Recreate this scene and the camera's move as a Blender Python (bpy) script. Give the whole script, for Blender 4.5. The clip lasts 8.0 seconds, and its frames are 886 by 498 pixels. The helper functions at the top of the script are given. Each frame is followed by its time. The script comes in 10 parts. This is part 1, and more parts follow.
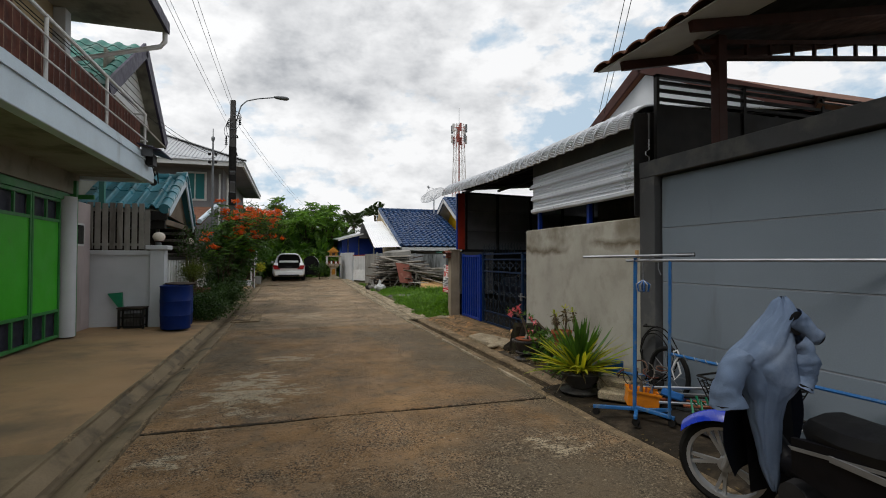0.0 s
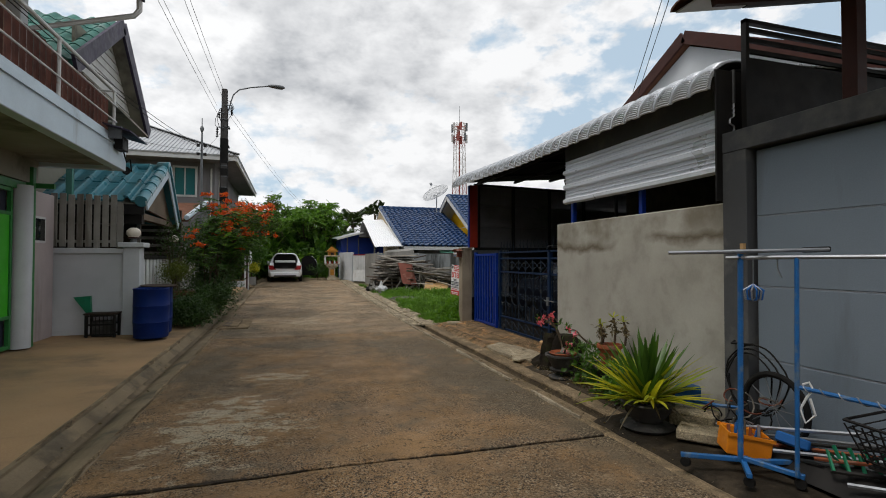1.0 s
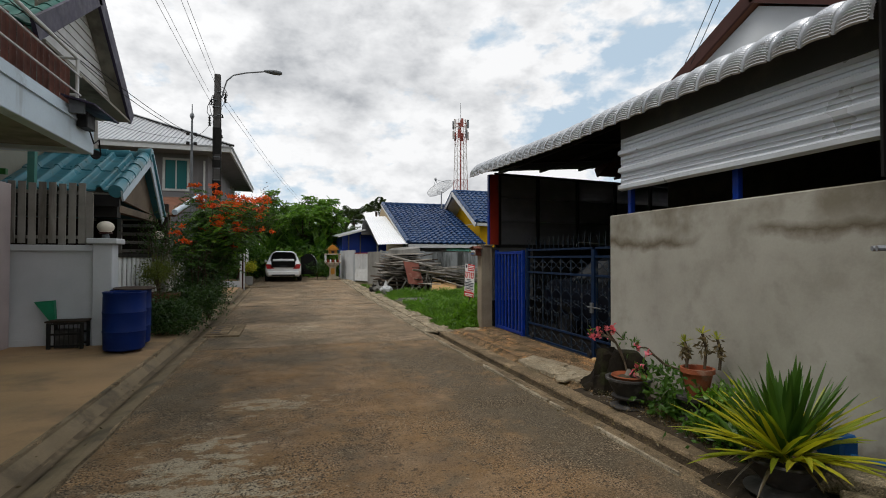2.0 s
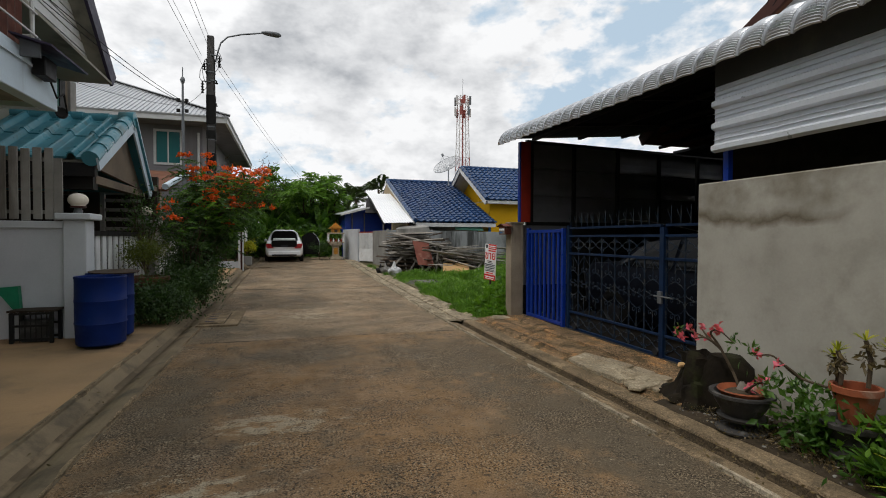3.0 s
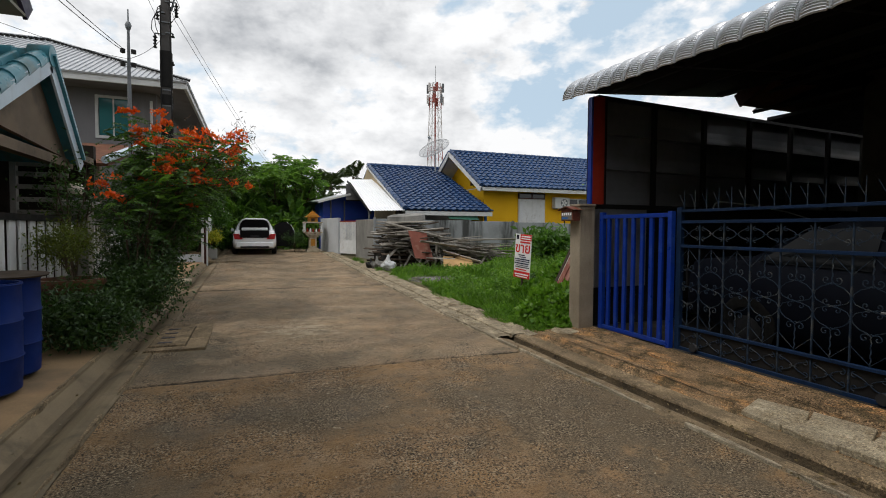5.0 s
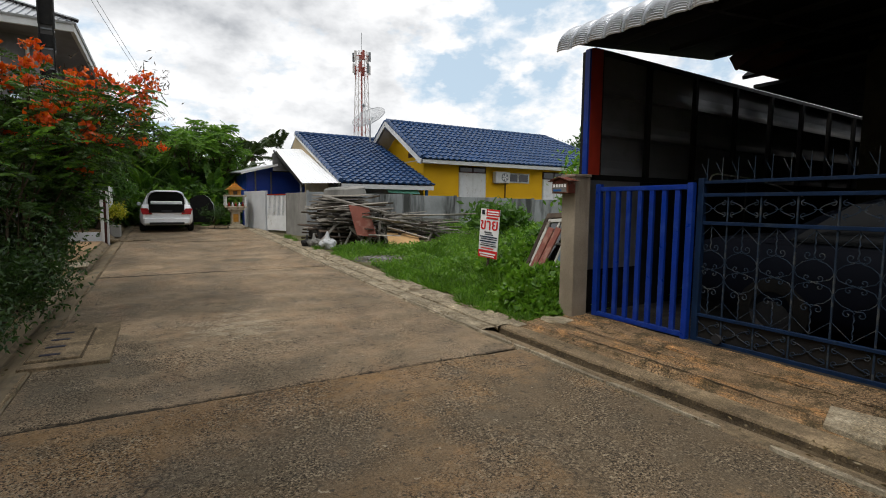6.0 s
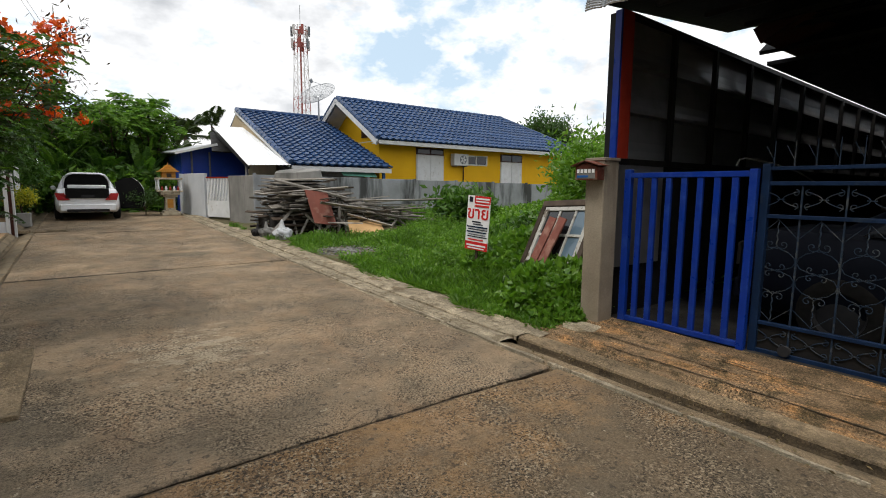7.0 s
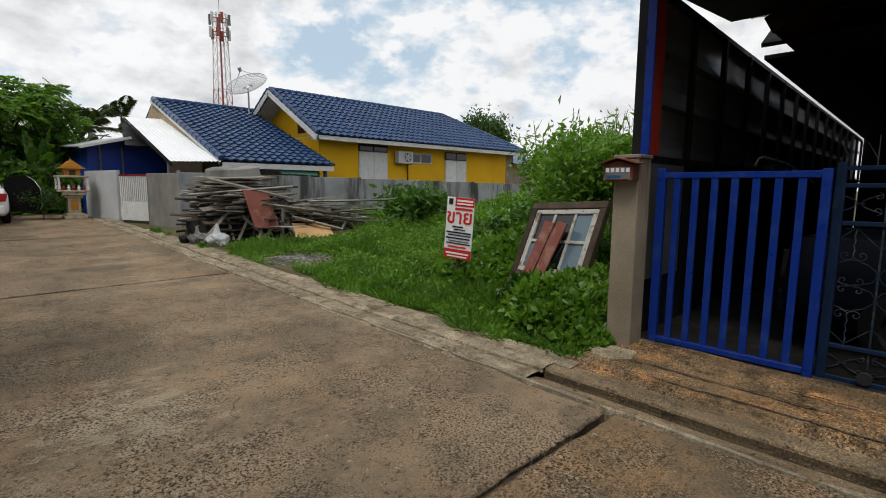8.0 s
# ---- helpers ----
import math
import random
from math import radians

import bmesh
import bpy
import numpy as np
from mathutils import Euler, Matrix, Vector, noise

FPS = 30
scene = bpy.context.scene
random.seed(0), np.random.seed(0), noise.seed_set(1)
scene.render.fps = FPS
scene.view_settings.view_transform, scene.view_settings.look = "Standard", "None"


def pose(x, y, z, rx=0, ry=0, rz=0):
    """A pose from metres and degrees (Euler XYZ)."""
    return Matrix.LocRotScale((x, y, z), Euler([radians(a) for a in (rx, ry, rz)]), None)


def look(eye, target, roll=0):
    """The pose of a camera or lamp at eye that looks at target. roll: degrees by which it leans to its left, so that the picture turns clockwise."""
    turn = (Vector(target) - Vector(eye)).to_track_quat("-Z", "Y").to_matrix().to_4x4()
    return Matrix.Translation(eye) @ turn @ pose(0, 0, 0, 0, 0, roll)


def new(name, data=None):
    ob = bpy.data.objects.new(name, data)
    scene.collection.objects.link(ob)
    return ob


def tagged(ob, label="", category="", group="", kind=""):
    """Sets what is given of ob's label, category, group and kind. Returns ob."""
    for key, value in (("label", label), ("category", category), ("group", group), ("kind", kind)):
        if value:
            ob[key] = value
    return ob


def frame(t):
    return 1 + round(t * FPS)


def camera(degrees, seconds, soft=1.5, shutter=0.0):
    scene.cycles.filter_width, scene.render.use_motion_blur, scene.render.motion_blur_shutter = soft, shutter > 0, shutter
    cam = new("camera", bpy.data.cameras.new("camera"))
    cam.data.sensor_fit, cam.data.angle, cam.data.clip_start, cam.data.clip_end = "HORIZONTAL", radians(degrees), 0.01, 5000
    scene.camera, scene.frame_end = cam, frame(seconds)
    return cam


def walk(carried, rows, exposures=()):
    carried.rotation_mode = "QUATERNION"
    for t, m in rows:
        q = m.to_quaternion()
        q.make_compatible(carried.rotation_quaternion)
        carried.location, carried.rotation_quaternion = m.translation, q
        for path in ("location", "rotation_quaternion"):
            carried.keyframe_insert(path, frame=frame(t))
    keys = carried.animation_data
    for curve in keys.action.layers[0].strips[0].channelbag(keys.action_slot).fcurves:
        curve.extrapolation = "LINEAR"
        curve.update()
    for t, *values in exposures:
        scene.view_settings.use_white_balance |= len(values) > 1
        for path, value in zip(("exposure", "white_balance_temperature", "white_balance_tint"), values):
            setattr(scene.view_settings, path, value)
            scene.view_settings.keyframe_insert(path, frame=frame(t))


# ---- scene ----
cam = camera(83.9, 8.0, soft=1.0)
METRES, EYE, TILT, LEAN, TURN = 10.0, 1.5, 0.0, 0.0, -17.2
ROWS = [
    (0.0, 0.0, 0.0, 0.0, -0.0, 1.21, -0.09),
    (0.5, -0.0127, 0.0625, -0.0019, -0.06, 1.23, -0.12),
    (1.0, -0.0256, 0.124, -0.0026, -0.11, 1.25, -0.09),
    (2.5, -0.079, 0.3125, -0.0021, -0.23, 0.61, -0.11),
    (3.0, -0.1041, 0.3694, -0.003, -0.22, -1.32, -0.19),
    (3.5, -0.1291, 0.4299, -0.0047, -0.28, -2.05, -0.24),
    (4.0, -0.1547, 0.4876, -0.0064, -0.3, -2.13, -0.22),
    (5.5, -0.2309, 0.6594, -0.0107, -7.99, -3.11, -0.41),
    (6.0, -0.2526, 0.7181, -0.0117, -12.57, -5.11, -0.55),
    (6.5, -0.2742, 0.7761, -0.009, -16.31, -6.82, -0.57),
    (7.0, -0.2912, 0.83, -0.0058, -19.16, -7.1, -0.53),
    (7.5, -0.306, 0.8889, -0.0046, -22.22, -7.22, -0.54),
    (8.0, -0.3185, 0.9438, -0.0033, -27.22, -7.23, -0.52),
]
walk(cam, [(t, pose(0, 0, EYE, TILT, LEAN, TURN) @ pose(METRES * x, METRES * y, METRES * z, 90 + pitch, roll, yaw)) for t, x, y, z, yaw, pitch, roll in ROWS],
     exposures=[(0.0, 0.0), (4.0, 0.0), (5.5, 0.12), (6.5, 0.24), (7.0, 0.34), (7.5, 0.18), (8.0, 0.0)])


# ---- nodes ----
def node(nt, kind, ins=None, **props):
    n = nt.nodes.new(kind)
    for k, v in props.items():
        if k == "operation":
            n.operation = v
        elif k == "blend_type":
            n.blend_type = v
        elif k == "data_type":
            n.data_type = v
        elif k == "feature":
            n.feature = v
        elif k == "distance":
            n.distance = v
    for k, v in (ins or {}).items():
        s = n.inputs[k]
        if isinstance(v, bpy.types.NodeSocket):
            nt.links.new(v, s)
        else:
            s.default_value = v
    return n


def rgba(c):
    return (c[0], c[1], c[2], 1.0)


def noise_of(nt, vec, scale, detail=4.0, rough=0.55):
    return node(nt, "ShaderNodeTexNoise", {"Vector": vec, "Scale": scale, "Detail": detail, "Roughness": rough}).outputs["Fac"]


def ramp(nt, fac, lo, hi):
    return node(nt, "ShaderNodeMapRange", {"Value": fac, "From Min": lo, "From Max": hi}).outputs["Result"]


def mixc(nt, fac, a, b, blend="MIX"):
    m = nt.nodes.new("ShaderNodeMix")
    m.data_type, m.blend_type = "RGBA", blend
    for s, v in ((m.inputs[0], fac), (m.inputs[6], a), (m.inputs[7], b)):
        if isinstance(v, bpy.types.NodeSocket):
            nt.links.new(v, s)
        else:
            s.default_value = v if isinstance(v, float) else rgba(v)
    return m.outputs[2]


def math_of(nt, op, a, b=0.0):
    return node(nt, "ShaderNodeMath", {0: a, 1: b}, operation=op).outputs[0]


# ---- sky and sun: bright broken cloud, the sun behind thin cloud, high on the left ----
SUN_UP, SUN_TURN = 62.0, -112.0
world = bpy.data.worlds.new("world")
scene.world = world
world.use_nodes = True
wt = world.node_tree
wt.nodes.clear()
sky = wt.nodes.new("ShaderNodeTexSky")
sky.sky_type, sky.sun_disc = "NISHITA", False
sky.sun_elevation, sky.sun_rotation = radians(SUN_UP), radians(SUN_TURN)
sky.air_density, sky.dust_density, sky.ozone_density = 1.0, 1.5, 1.0
coord = wt.nodes.new("ShaderNodeTexCoord").outputs["Generated"]
flat = node(wt, "ShaderNodeVectorMath", {0: coord, 1: (1.0, 1.0, 1.75)}, operation="MULTIPLY").outputs[0]


def puffs(vec):
    """Billowing cloud: rounded cells broken up by finer and finer noise."""
    cell = node(wt, "ShaderNodeTexVoronoi", {"Vector": node(wt, "ShaderNodeVectorMath", {0: vec, 1: node(wt, "ShaderNodeTexNoise", {"Vector": vec, "Scale": 5.0, "Detail": 5.0, "Roughness": 0.6}).outputs["Color"]}, operation="ADD").outputs[0], "Scale": 4.2, "Smoothness": 0.6}, feature="SMOOTH_F1").outputs["Distance"]
    big = noise_of(wt, vec, 2.6, 8.0, 0.55)
    fine = noise_of(wt, vec, 9.0, 8.0, 0.6)
    return math_of(wt, "SUBTRACT", math_of(wt, "ADD", math_of(wt, "MULTIPLY", big, 0.72), math_of(wt, "MULTIPLY", fine, 0.26)), math_of(wt, "MULTIPLY", math_of(wt, "SUBTRACT", cell, 0.35), 0.16))


puff = puffs(flat)
cover = ramp(wt, puff, 0.36, 0.43)
# the same cloud sampled a little towards the sun: thick parts turn grey
under = node(wt, "ShaderNodeVectorMath", {0: flat, 1: (-0.02, 0.0, 0.07)}, operation="ADD").outputs[0]
shade = ramp(wt, puffs(under), 0.43, 0.64)
cloud = mixc(wt, shade, (10.0, 10.05, 10.15), (4.6, 4.8, 5.1))
hazy = mixc(wt, 0.75, sky.outputs[0], (6.3, 7.9, 9.3))
# cloud shines brightest towards the sun and dims away from it
toward = node(wt, "ShaderNodeVectorMath", {0: coord, 1: (math.sin(radians(SUN_TURN)) * 0.86, math.cos(radians(SUN_TURN)) * 0.86, 0.5)}, operation="DOT_PRODUCT").outputs["Value"]
glow = node(wt, "ShaderNodeMapRange", {"Value": toward, "From Min": -0.6, "From Max": 0.8, "To Min": 0.86, "To Max": 1.0}).outputs[0]
wt.links.new(node(wt, "ShaderNodeBackground", {"Color": mixc(wt, cover, hazy, cloud), "Strength": math_of(wt, "MULTIPLY", glow, 0.108)}).outputs[0],
             wt.nodes.new("ShaderNodeOutputWorld").inputs[0])
sun = new("sun", bpy.data.lights.new("sun", "SUN"))
sun.data.energy, sun.data.angle, sun.data.color = 1.6, radians(18), (1.0, 0.95, 0.88)
sun.matrix_world = look((0, 0, 0), (-math.sin(radians(SUN_TURN)) * math.cos(radians(SUN_UP)), -math.cos(radians(SUN_TURN)) * math.cos(radians(SUN_UP)), -math.sin(radians(SUN_UP))))


# ---- materials ----
def mat(name, col, col2=None, rough=0.75, metal=0.0, scale=3.0, bump=0.15, bscale=60.0, stain=None, sscale=1.2, slo=0.52, shi=0.66, vary=0.0, coat=0.0, fine=0.12, streak=False, island=False):
    m = bpy.data.materials.new(name)
    m.use_nodes = True
    nt = m.node_tree
    bs = nt.nodes["Principled BSDF"]
    pos = nt.nodes.new("ShaderNodeNewGeometry").outputs["Position"]
    c2 = col2 or tuple(v * 0.72 for v in col)
    c = mixc(nt, ramp(nt, noise_of(nt, pos, scale), 0.32, 0.68), col, c2)
    grain = noise_of(nt, pos, bscale, 3.0, 0.6)
    c = mixc(nt, fine, c, mixc(nt, 1.0, c, mixc(nt, grain, (0.25, 0.25, 0.25), (1.75, 1.75, 1.75)), "MULTIPLY"))
    if stain:
        sv = pos
        if streak:
            sv = node(nt, "ShaderNodeVectorMath", {0: pos, 1: (1.0, 1.0, 0.16)}, operation="MULTIPLY").outputs[0]
        c = mixc(nt, ramp(nt, noise_of(nt, sv, sscale, 6.0, 0.62), slo, shi), c, stain)
    if vary:
        rnd = nt.nodes.new("ShaderNodeNewGeometry").outputs["Random Per Island"] if island else nt.nodes.new("ShaderNodeObjectInfo").outputs["Random"]
        v = node(nt, "ShaderNodeMapRange", {"Value": rnd, "To Min": 1.0 - vary, "To Max": 1.0 + vary}).outputs[0]
        c = node(nt, "ShaderNodeHueSaturation", {"Value": v, "Color": c}).outputs[0]
    nt.links.new(c, bs.inputs["Base Color"])
    r = node(nt, "ShaderNodeMapRange", {"Value": noise_of(nt, pos, scale * 2.3), "From Min": 0.3, "From Max": 0.7, "To Min": max(0.02, rough - 0.12), "To Max": min(1.0, rough + 0.1)}).outputs[0]
    nt.links.new(r, bs.inputs["Roughness"])
    bs.inputs["Metallic"].default_value = metal
    bs.inputs["Coat Weight"].default_value = coat
    bs.inputs["Specular IOR Level"].default_value = 0.5 if metal > 0.3 or coat > 0 else (0.30 if rough < 0.5 else 0.16)
    if bump:
        b = node(nt, "ShaderNodeBump", {"Height": grain, "Strength": bump, "Distance": 0.01}).outputs[0]
        nt.links.new(b, bs.inputs["Normal"])
    return m


def leaf_mat(name, col, col2, glow=0.35, rough=0.4):
    m = bpy.data.materials.new(name)
    m.use_nodes = True
    nt = m.node_tree
    bs = nt.nodes["Principled BSDF"]
    geo = nt.nodes.new("ShaderNodeNewGeometry")
    rnd = geo.outputs["Random Per Island"]
    c = mixc(nt, rnd, col, col2)
    c = mixc(nt, ramp(nt, noise_of(nt, geo.outputs["Position"], 2.2), 0.35, 0.7), c, mixc(nt, 1.0, c, (0.55, 0.6, 0.5), "MULTIPLY"))
    nt.links.new(c, bs.inputs["Base Color"])
    bs.inputs["Roughness"].default_value = rough
    bs.inputs["Specular IOR Level"].default_value = 0.45
    tr = node(nt, "ShaderNodeBsdfTranslucent", {"Color": mixc(nt, 1.0, c, (1.5, 1.6, 0.8), "MULTIPLY")}).outputs[0]
    ms = node(nt, "ShaderNodeMixShader", {0: glow, 1: bs.outputs[0], 2: tr}).outputs[0]
    nt.links.new(ms, nt.nodes["Material Output"].inputs[0])
    return m


def spot_mask(nt, pos, cx, cy, rx, ry):
    """One inside an ellipse on the ground, fading to nought at its edge."""
    d = node(nt, "ShaderNodeVectorMath", {0: pos, 1: (cx, cy, 0.0)}, operation="SUBTRACT").outputs[0]
    d = node(nt, "ShaderNodeVectorMath", {0: d, 1: (1 / rx, 1 / ry, 0.0)}, operation="MULTIPLY").outputs[0]
    return ramp(nt, node(nt, "ShaderNodeVectorMath", {0: d}, operation="LENGTH").outputs["Value"], 1.0, 0.15)


def gritty(nt, pos, c, amount=1.0):
    """Exposed aggregate: dark pits and pale stones of one to two centimetres over fine grit."""
    where = ramp(nt, noise_of(nt, pos, 0.9, 5.0, 0.6), 0.40, 0.62)
    pit = ramp(nt, noise_of(nt, pos, 58.0, 2.0, 0.6), 0.53, 0.575)
    c = mixc(nt, math_of(nt, "MULTIPLY", math_of(nt, "MULTIPLY", pit, math_of(nt, "ADD", math_of(nt, "MULTIPLY", where, 0.62), 0.30)), amount), c, mixc(nt, 1.0, c, (0.17, 0.165, 0.16), "MULTIPLY"))
    off = node(nt, "ShaderNodeVectorMath", {0: pos, 1: (7.3, 2.1, 5.5)}, operation="ADD").outputs[0]
    stone = ramp(nt, noise_of(nt, off, 68.0, 2.0, 0.6), 0.535, 0.585)
    c = mixc(nt, math_of(nt, "MULTIPLY", math_of(nt, "MULTIPLY", stone, math_of(nt, "ADD", math_of(nt, "MULTIPLY", where, 0.55), 0.35)), amount), c, mixc(nt, 1.0, c, (2.25, 2.15, 2.0), "MULTIPLY"))
    grit = noise_of(nt, pos, 150.0, 2.0, 0.7)
    c = mixc(nt, 0.6 * amount, c, mixc(nt, 1.0, c, mixc(nt, ramp(nt, grit, 0.3, 0.7), (0.3, 0.3, 0.3), (1.75, 1.75, 1.75)), "MULTIPLY"))
    h = math_of(nt, "SUBTRACT", math_of(nt, "MULTIPLY", stone, 0.8), pit)
    return c, math_of(nt, "ADD", h, math_of(nt, "MULTIPLY", grit, 0.6))


def road_mat():
    """Old brushed concrete: broad brown, ochre and damp grey stains, dirt in the joints, worn patches of bare grit."""
    m = bpy.data.materials.new("road_concrete")
    m.use_nodes = True
    nt = m.node_tree
    bs = nt.nodes["Principled BSDF"]
    pos = nt.nodes.new("ShaderNodeNewGeometry").outputs["Position"]
    y_at = node(nt, "ShaderNodeSeparateXYZ", {0: pos}).outputs[1]
    c = mixc(nt, ramp(nt, noise_of(nt, pos, 0.7, 9.0, 0.68), 0.36, 0.64), (0.355, 0.262, 0.168), (0.212, 0.155, 0.098))
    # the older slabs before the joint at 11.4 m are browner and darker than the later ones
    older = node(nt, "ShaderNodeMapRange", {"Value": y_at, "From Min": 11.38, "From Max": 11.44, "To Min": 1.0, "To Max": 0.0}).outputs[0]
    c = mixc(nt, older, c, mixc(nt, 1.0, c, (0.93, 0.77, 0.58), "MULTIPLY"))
    # broad damp grey and rusty brown clouds
    c = mixc(nt, math_of(nt, "MULTIPLY", ramp(nt, noise_of(nt, pos, 0.9, 9.0, 0.66), 0.48, 0.66), 0.75), c, (0.150, 0.113, 0.078))
    stretch = node(nt, "ShaderNodeVectorMath", {0: pos, 1: (1.7, 0.5, 1.0)}, operation="MULTIPLY").outputs[0]
    c = mixc(nt, math_of(nt, "MULTIPLY", ramp(nt, noise_of(nt, stretch, 1.1, 6.0, 0.66), 0.52, 0.68), 0.6), c, (0.315, 0.195, 0.108))
    blot = noise_of(nt, pos, 2.3, 7.0, 0.62)
    c = mixc(nt, math_of(nt, "MULTIPLY", ramp(nt, blot, 0.52, 0.66), 0.6), c, (0.325, 0.222, 0.132))
    c = mixc(nt, math_of(nt, "MULTIPLY", ramp(nt, blot, 0.47, 0.35), 0.65), c, (0.140, 0.113, 0.078))
    c = mixc(nt, math_of(nt, "MULTIPLY", ramp(nt, noise_of(nt, pos, 6.0, 7.0, 0.72), 0.53, 0.66), 0.38), c, mixc(nt, 1.0, c, (0.5, 0.48, 0.46), "MULTIPLY"))
    # brush marks across the lane
    brush = noise_of(nt, node(nt, "ShaderNodeVectorMath", {0: pos, 1: (0.7, 34.0, 1.0)}, operation="MULTIPLY").outputs[0], 1.6, 3.0, 0.55)
    brushed = math_of(nt, "MULTIPLY", ramp(nt, noise_of(nt, pos, 0.8, 4.0), 0.44, 0.60), 0.42)
    c = mixc(nt, math_of(nt, "MULTIPLY", ramp(nt, brush, 0.50, 0.62), brushed), c, mixc(nt, 1.0, c, (0.45, 0.44, 0.42), "MULTIPLY"))
    # damp grey along the gutter and before the joints; other ellipses paint in dimmer light
    for cx, cy, rx, ry, amt in ((2.2, 9.7, 1.6, 2.3, 0.85), (0.4, 10.3, 1.8, 1.1, 0.6), (2.55, 6.4, 0.9, 2.2, 0.7), (-0.9, 8.6, 0.8, 2.4, 0.75), (0.9, 2.9, 2.0, 1.2, 0.6), (1.35, 19.4, 0.85, 0.42, 1.3), (2.2, 14.2, 0.7, 1.3, 0.4), (-0.8, 12.6, 0.9, 1.1, 0.9), (0.4, 11.8, 1.4, 0.5, 0.4), (0.4, 14.6, 1.2, 0.8, 0.45), (-0.7, 16.5, 0.7, 1.6, 0.5), (2.7, 2.2, 1.1, 2.2, 1.0), (2.75, 4.7, 0.6, 1.3, 0.8), (1.9, 3.0, 1.3, 2.4, 0.7), (2.3, 7.4, 1.2, 2.4, 0.8), (-0.9, 11.9, 0.8, 1.0, 0.5)):
        inside = spot_mask(nt, pos, cx, cy, rx, ry)
        patch = ramp(nt, math_of(nt, "ADD", noise_of(nt, pos, 2.4, 8.0, 0.72), math_of(nt, "MULTIPLY", inside, 0.30)), 0.52, 0.72)
        c = mixc(nt, math_of(nt, "MINIMUM", math_of(nt, "MULTIPLY", math_of(nt, "MULTIPLY", patch, inside), amt * 1.4), 0.8), c, (0.118, 0.096, 0.066))
    # pale scoured patches with ragged edges
    ragged = noise_of(nt, node(nt, "ShaderNodeVectorMath", {0: pos, 1: (1.0, 1.7, 1.0)}, operation="MULTIPLY").outputs[0], 3.6, 9.0, 0.74)
    for cx, cy, rx, ry, amt in ((-0.45, 6.2, 1.1, 2.2, 0.8), (-0.9, 2.6, 0.5, 1.6, 0.5), (2.15, 3.7, 0.55, 0.5, 0.9), (0.1, 6.0, 0.6, 0.5, 0.7), (-0.9, 4.2, 0.5, 0.5, 0.7), (0.0, 8.0, 1.2, 0.7, 0.5), (0.4, 13.5, 1.3, 1.6, 0.35)):
        inside = spot_mask(nt, pos, cx, cy, rx, ry)
        spot = ramp(nt, math_of(nt, "ADD", ragged, math_of(nt, "MULTIPLY", inside, 0.22)), 0.67, 0.72)
        c = mixc(nt, math_of(nt, "MINIMUM", math_of(nt, "MULTIPLY", math_of(nt, "MULTIPLY", spot, inside), amt * 1.6), 0.9), c, (0.44, 0.37, 0.26))
    # bare grit in worn patches, fine sand elsewhere
    grit = noise_of(nt, pos, 130.0, 2.0, 0.7)
    worn = ramp(nt, noise_of(nt, pos, 1.25, 8.0, 0.72), 0.42, 0.60)
    c = mixc(nt, math_of(nt, "ADD", math_of(nt, "MULTIPLY", worn, 0.42), 0.34), c, mixc(nt, 1.0, c, mixc(nt, ramp(nt, grit, 0.3, 0.7), (0.25, 0.25, 0.25), (1.8, 1.8, 1.8)), "MULTIPLY"))
    hole = ramp(nt, noise_of(nt, pos, 66.0, 2.0, 0.6), 0.535, 0.56)
    c = mixc(nt, math_of(nt, "MINIMUM", math_of(nt, "MULTIPLY", math_of(nt, "ADD", worn, 0.22), hole), 0.95), c, (0.036, 0.028, 0.020))
    stone = ramp(nt, noise_of(nt, node(nt, "ShaderNodeVectorMath", {0: pos, 1: (7.3, 2.1, 5.5)}, operation="ADD").outputs[0], 60.0, 2.0, 0.6), 0.56, 0.61)
    c = mixc(nt, math_of(nt, "MULTIPLY", math_of(nt, "MULTIPLY", math_of(nt, "ADD", worn, 0.14), stone), 0.5), c, (0.52, 0.42, 0.285))
    # single dark specks and pale chips of a few centimetres
    speck = ramp(nt, noise_of(nt, pos, 21.0, 3.0, 0.7), 0.605, 0.645)
    c = mixc(nt, math_of(nt, "MULTIPLY", speck, 0.75), c, (0.055, 0.045, 0.033))
    chip = ramp(nt, noise_of(nt, node(nt, "ShaderNodeVectorMath", {0: pos, 1: (3.1, 8.4, 0.0)}, operation="ADD").outputs[0], 15.0, 4.0, 0.7), 0.67, 0.70)
    c = mixc(nt, math_of(nt, "MULTIPLY", chip, 0.7), c, (0.46, 0.39, 0.28))
    # dirt washed into the joints
    sway = math_of(nt, "MULTIPLY", math_of(nt, "SUBTRACT", noise_of(nt, pos, 2.2, 5.0, 0.65), 0.5), 0.07)
    for yj, wide in ((4.96, 0.028), (11.42, 0.042), (17.9, 0.03), (24.3, 0.03)):
        d = math_of(nt, "ABSOLUTE", math_of(nt, "ADD", math_of(nt, "SUBTRACT", y_at, yj), sway))
        d = math_of(nt, "ADD", d, math_of(nt, "MULTIPLY", math_of(nt, "SUBTRACT", noise_of(nt, pos, 16.0, 4.0, 0.65), 0.5), 0.08))
        c = mixc(nt, math_of(nt, "MULTIPLY", ramp(nt, d, wide, wide * 0.3), 0.95), c, (0.035, 0.028, 0.020))
    # a few long hairline cracks
    warp = node(nt, "ShaderNodeVectorMath", {0: pos, 1: node(nt, "ShaderNodeTexNoise", {"Vector": pos, "Scale": 2.5}).outputs["Color"]}, operation="ADD").outputs[0]
    cr = node(nt, "ShaderNodeTexVoronoi", {"Vector": warp, "Scale": 0.24}, feature="DISTANCE_TO_EDGE").outputs["Distance"]
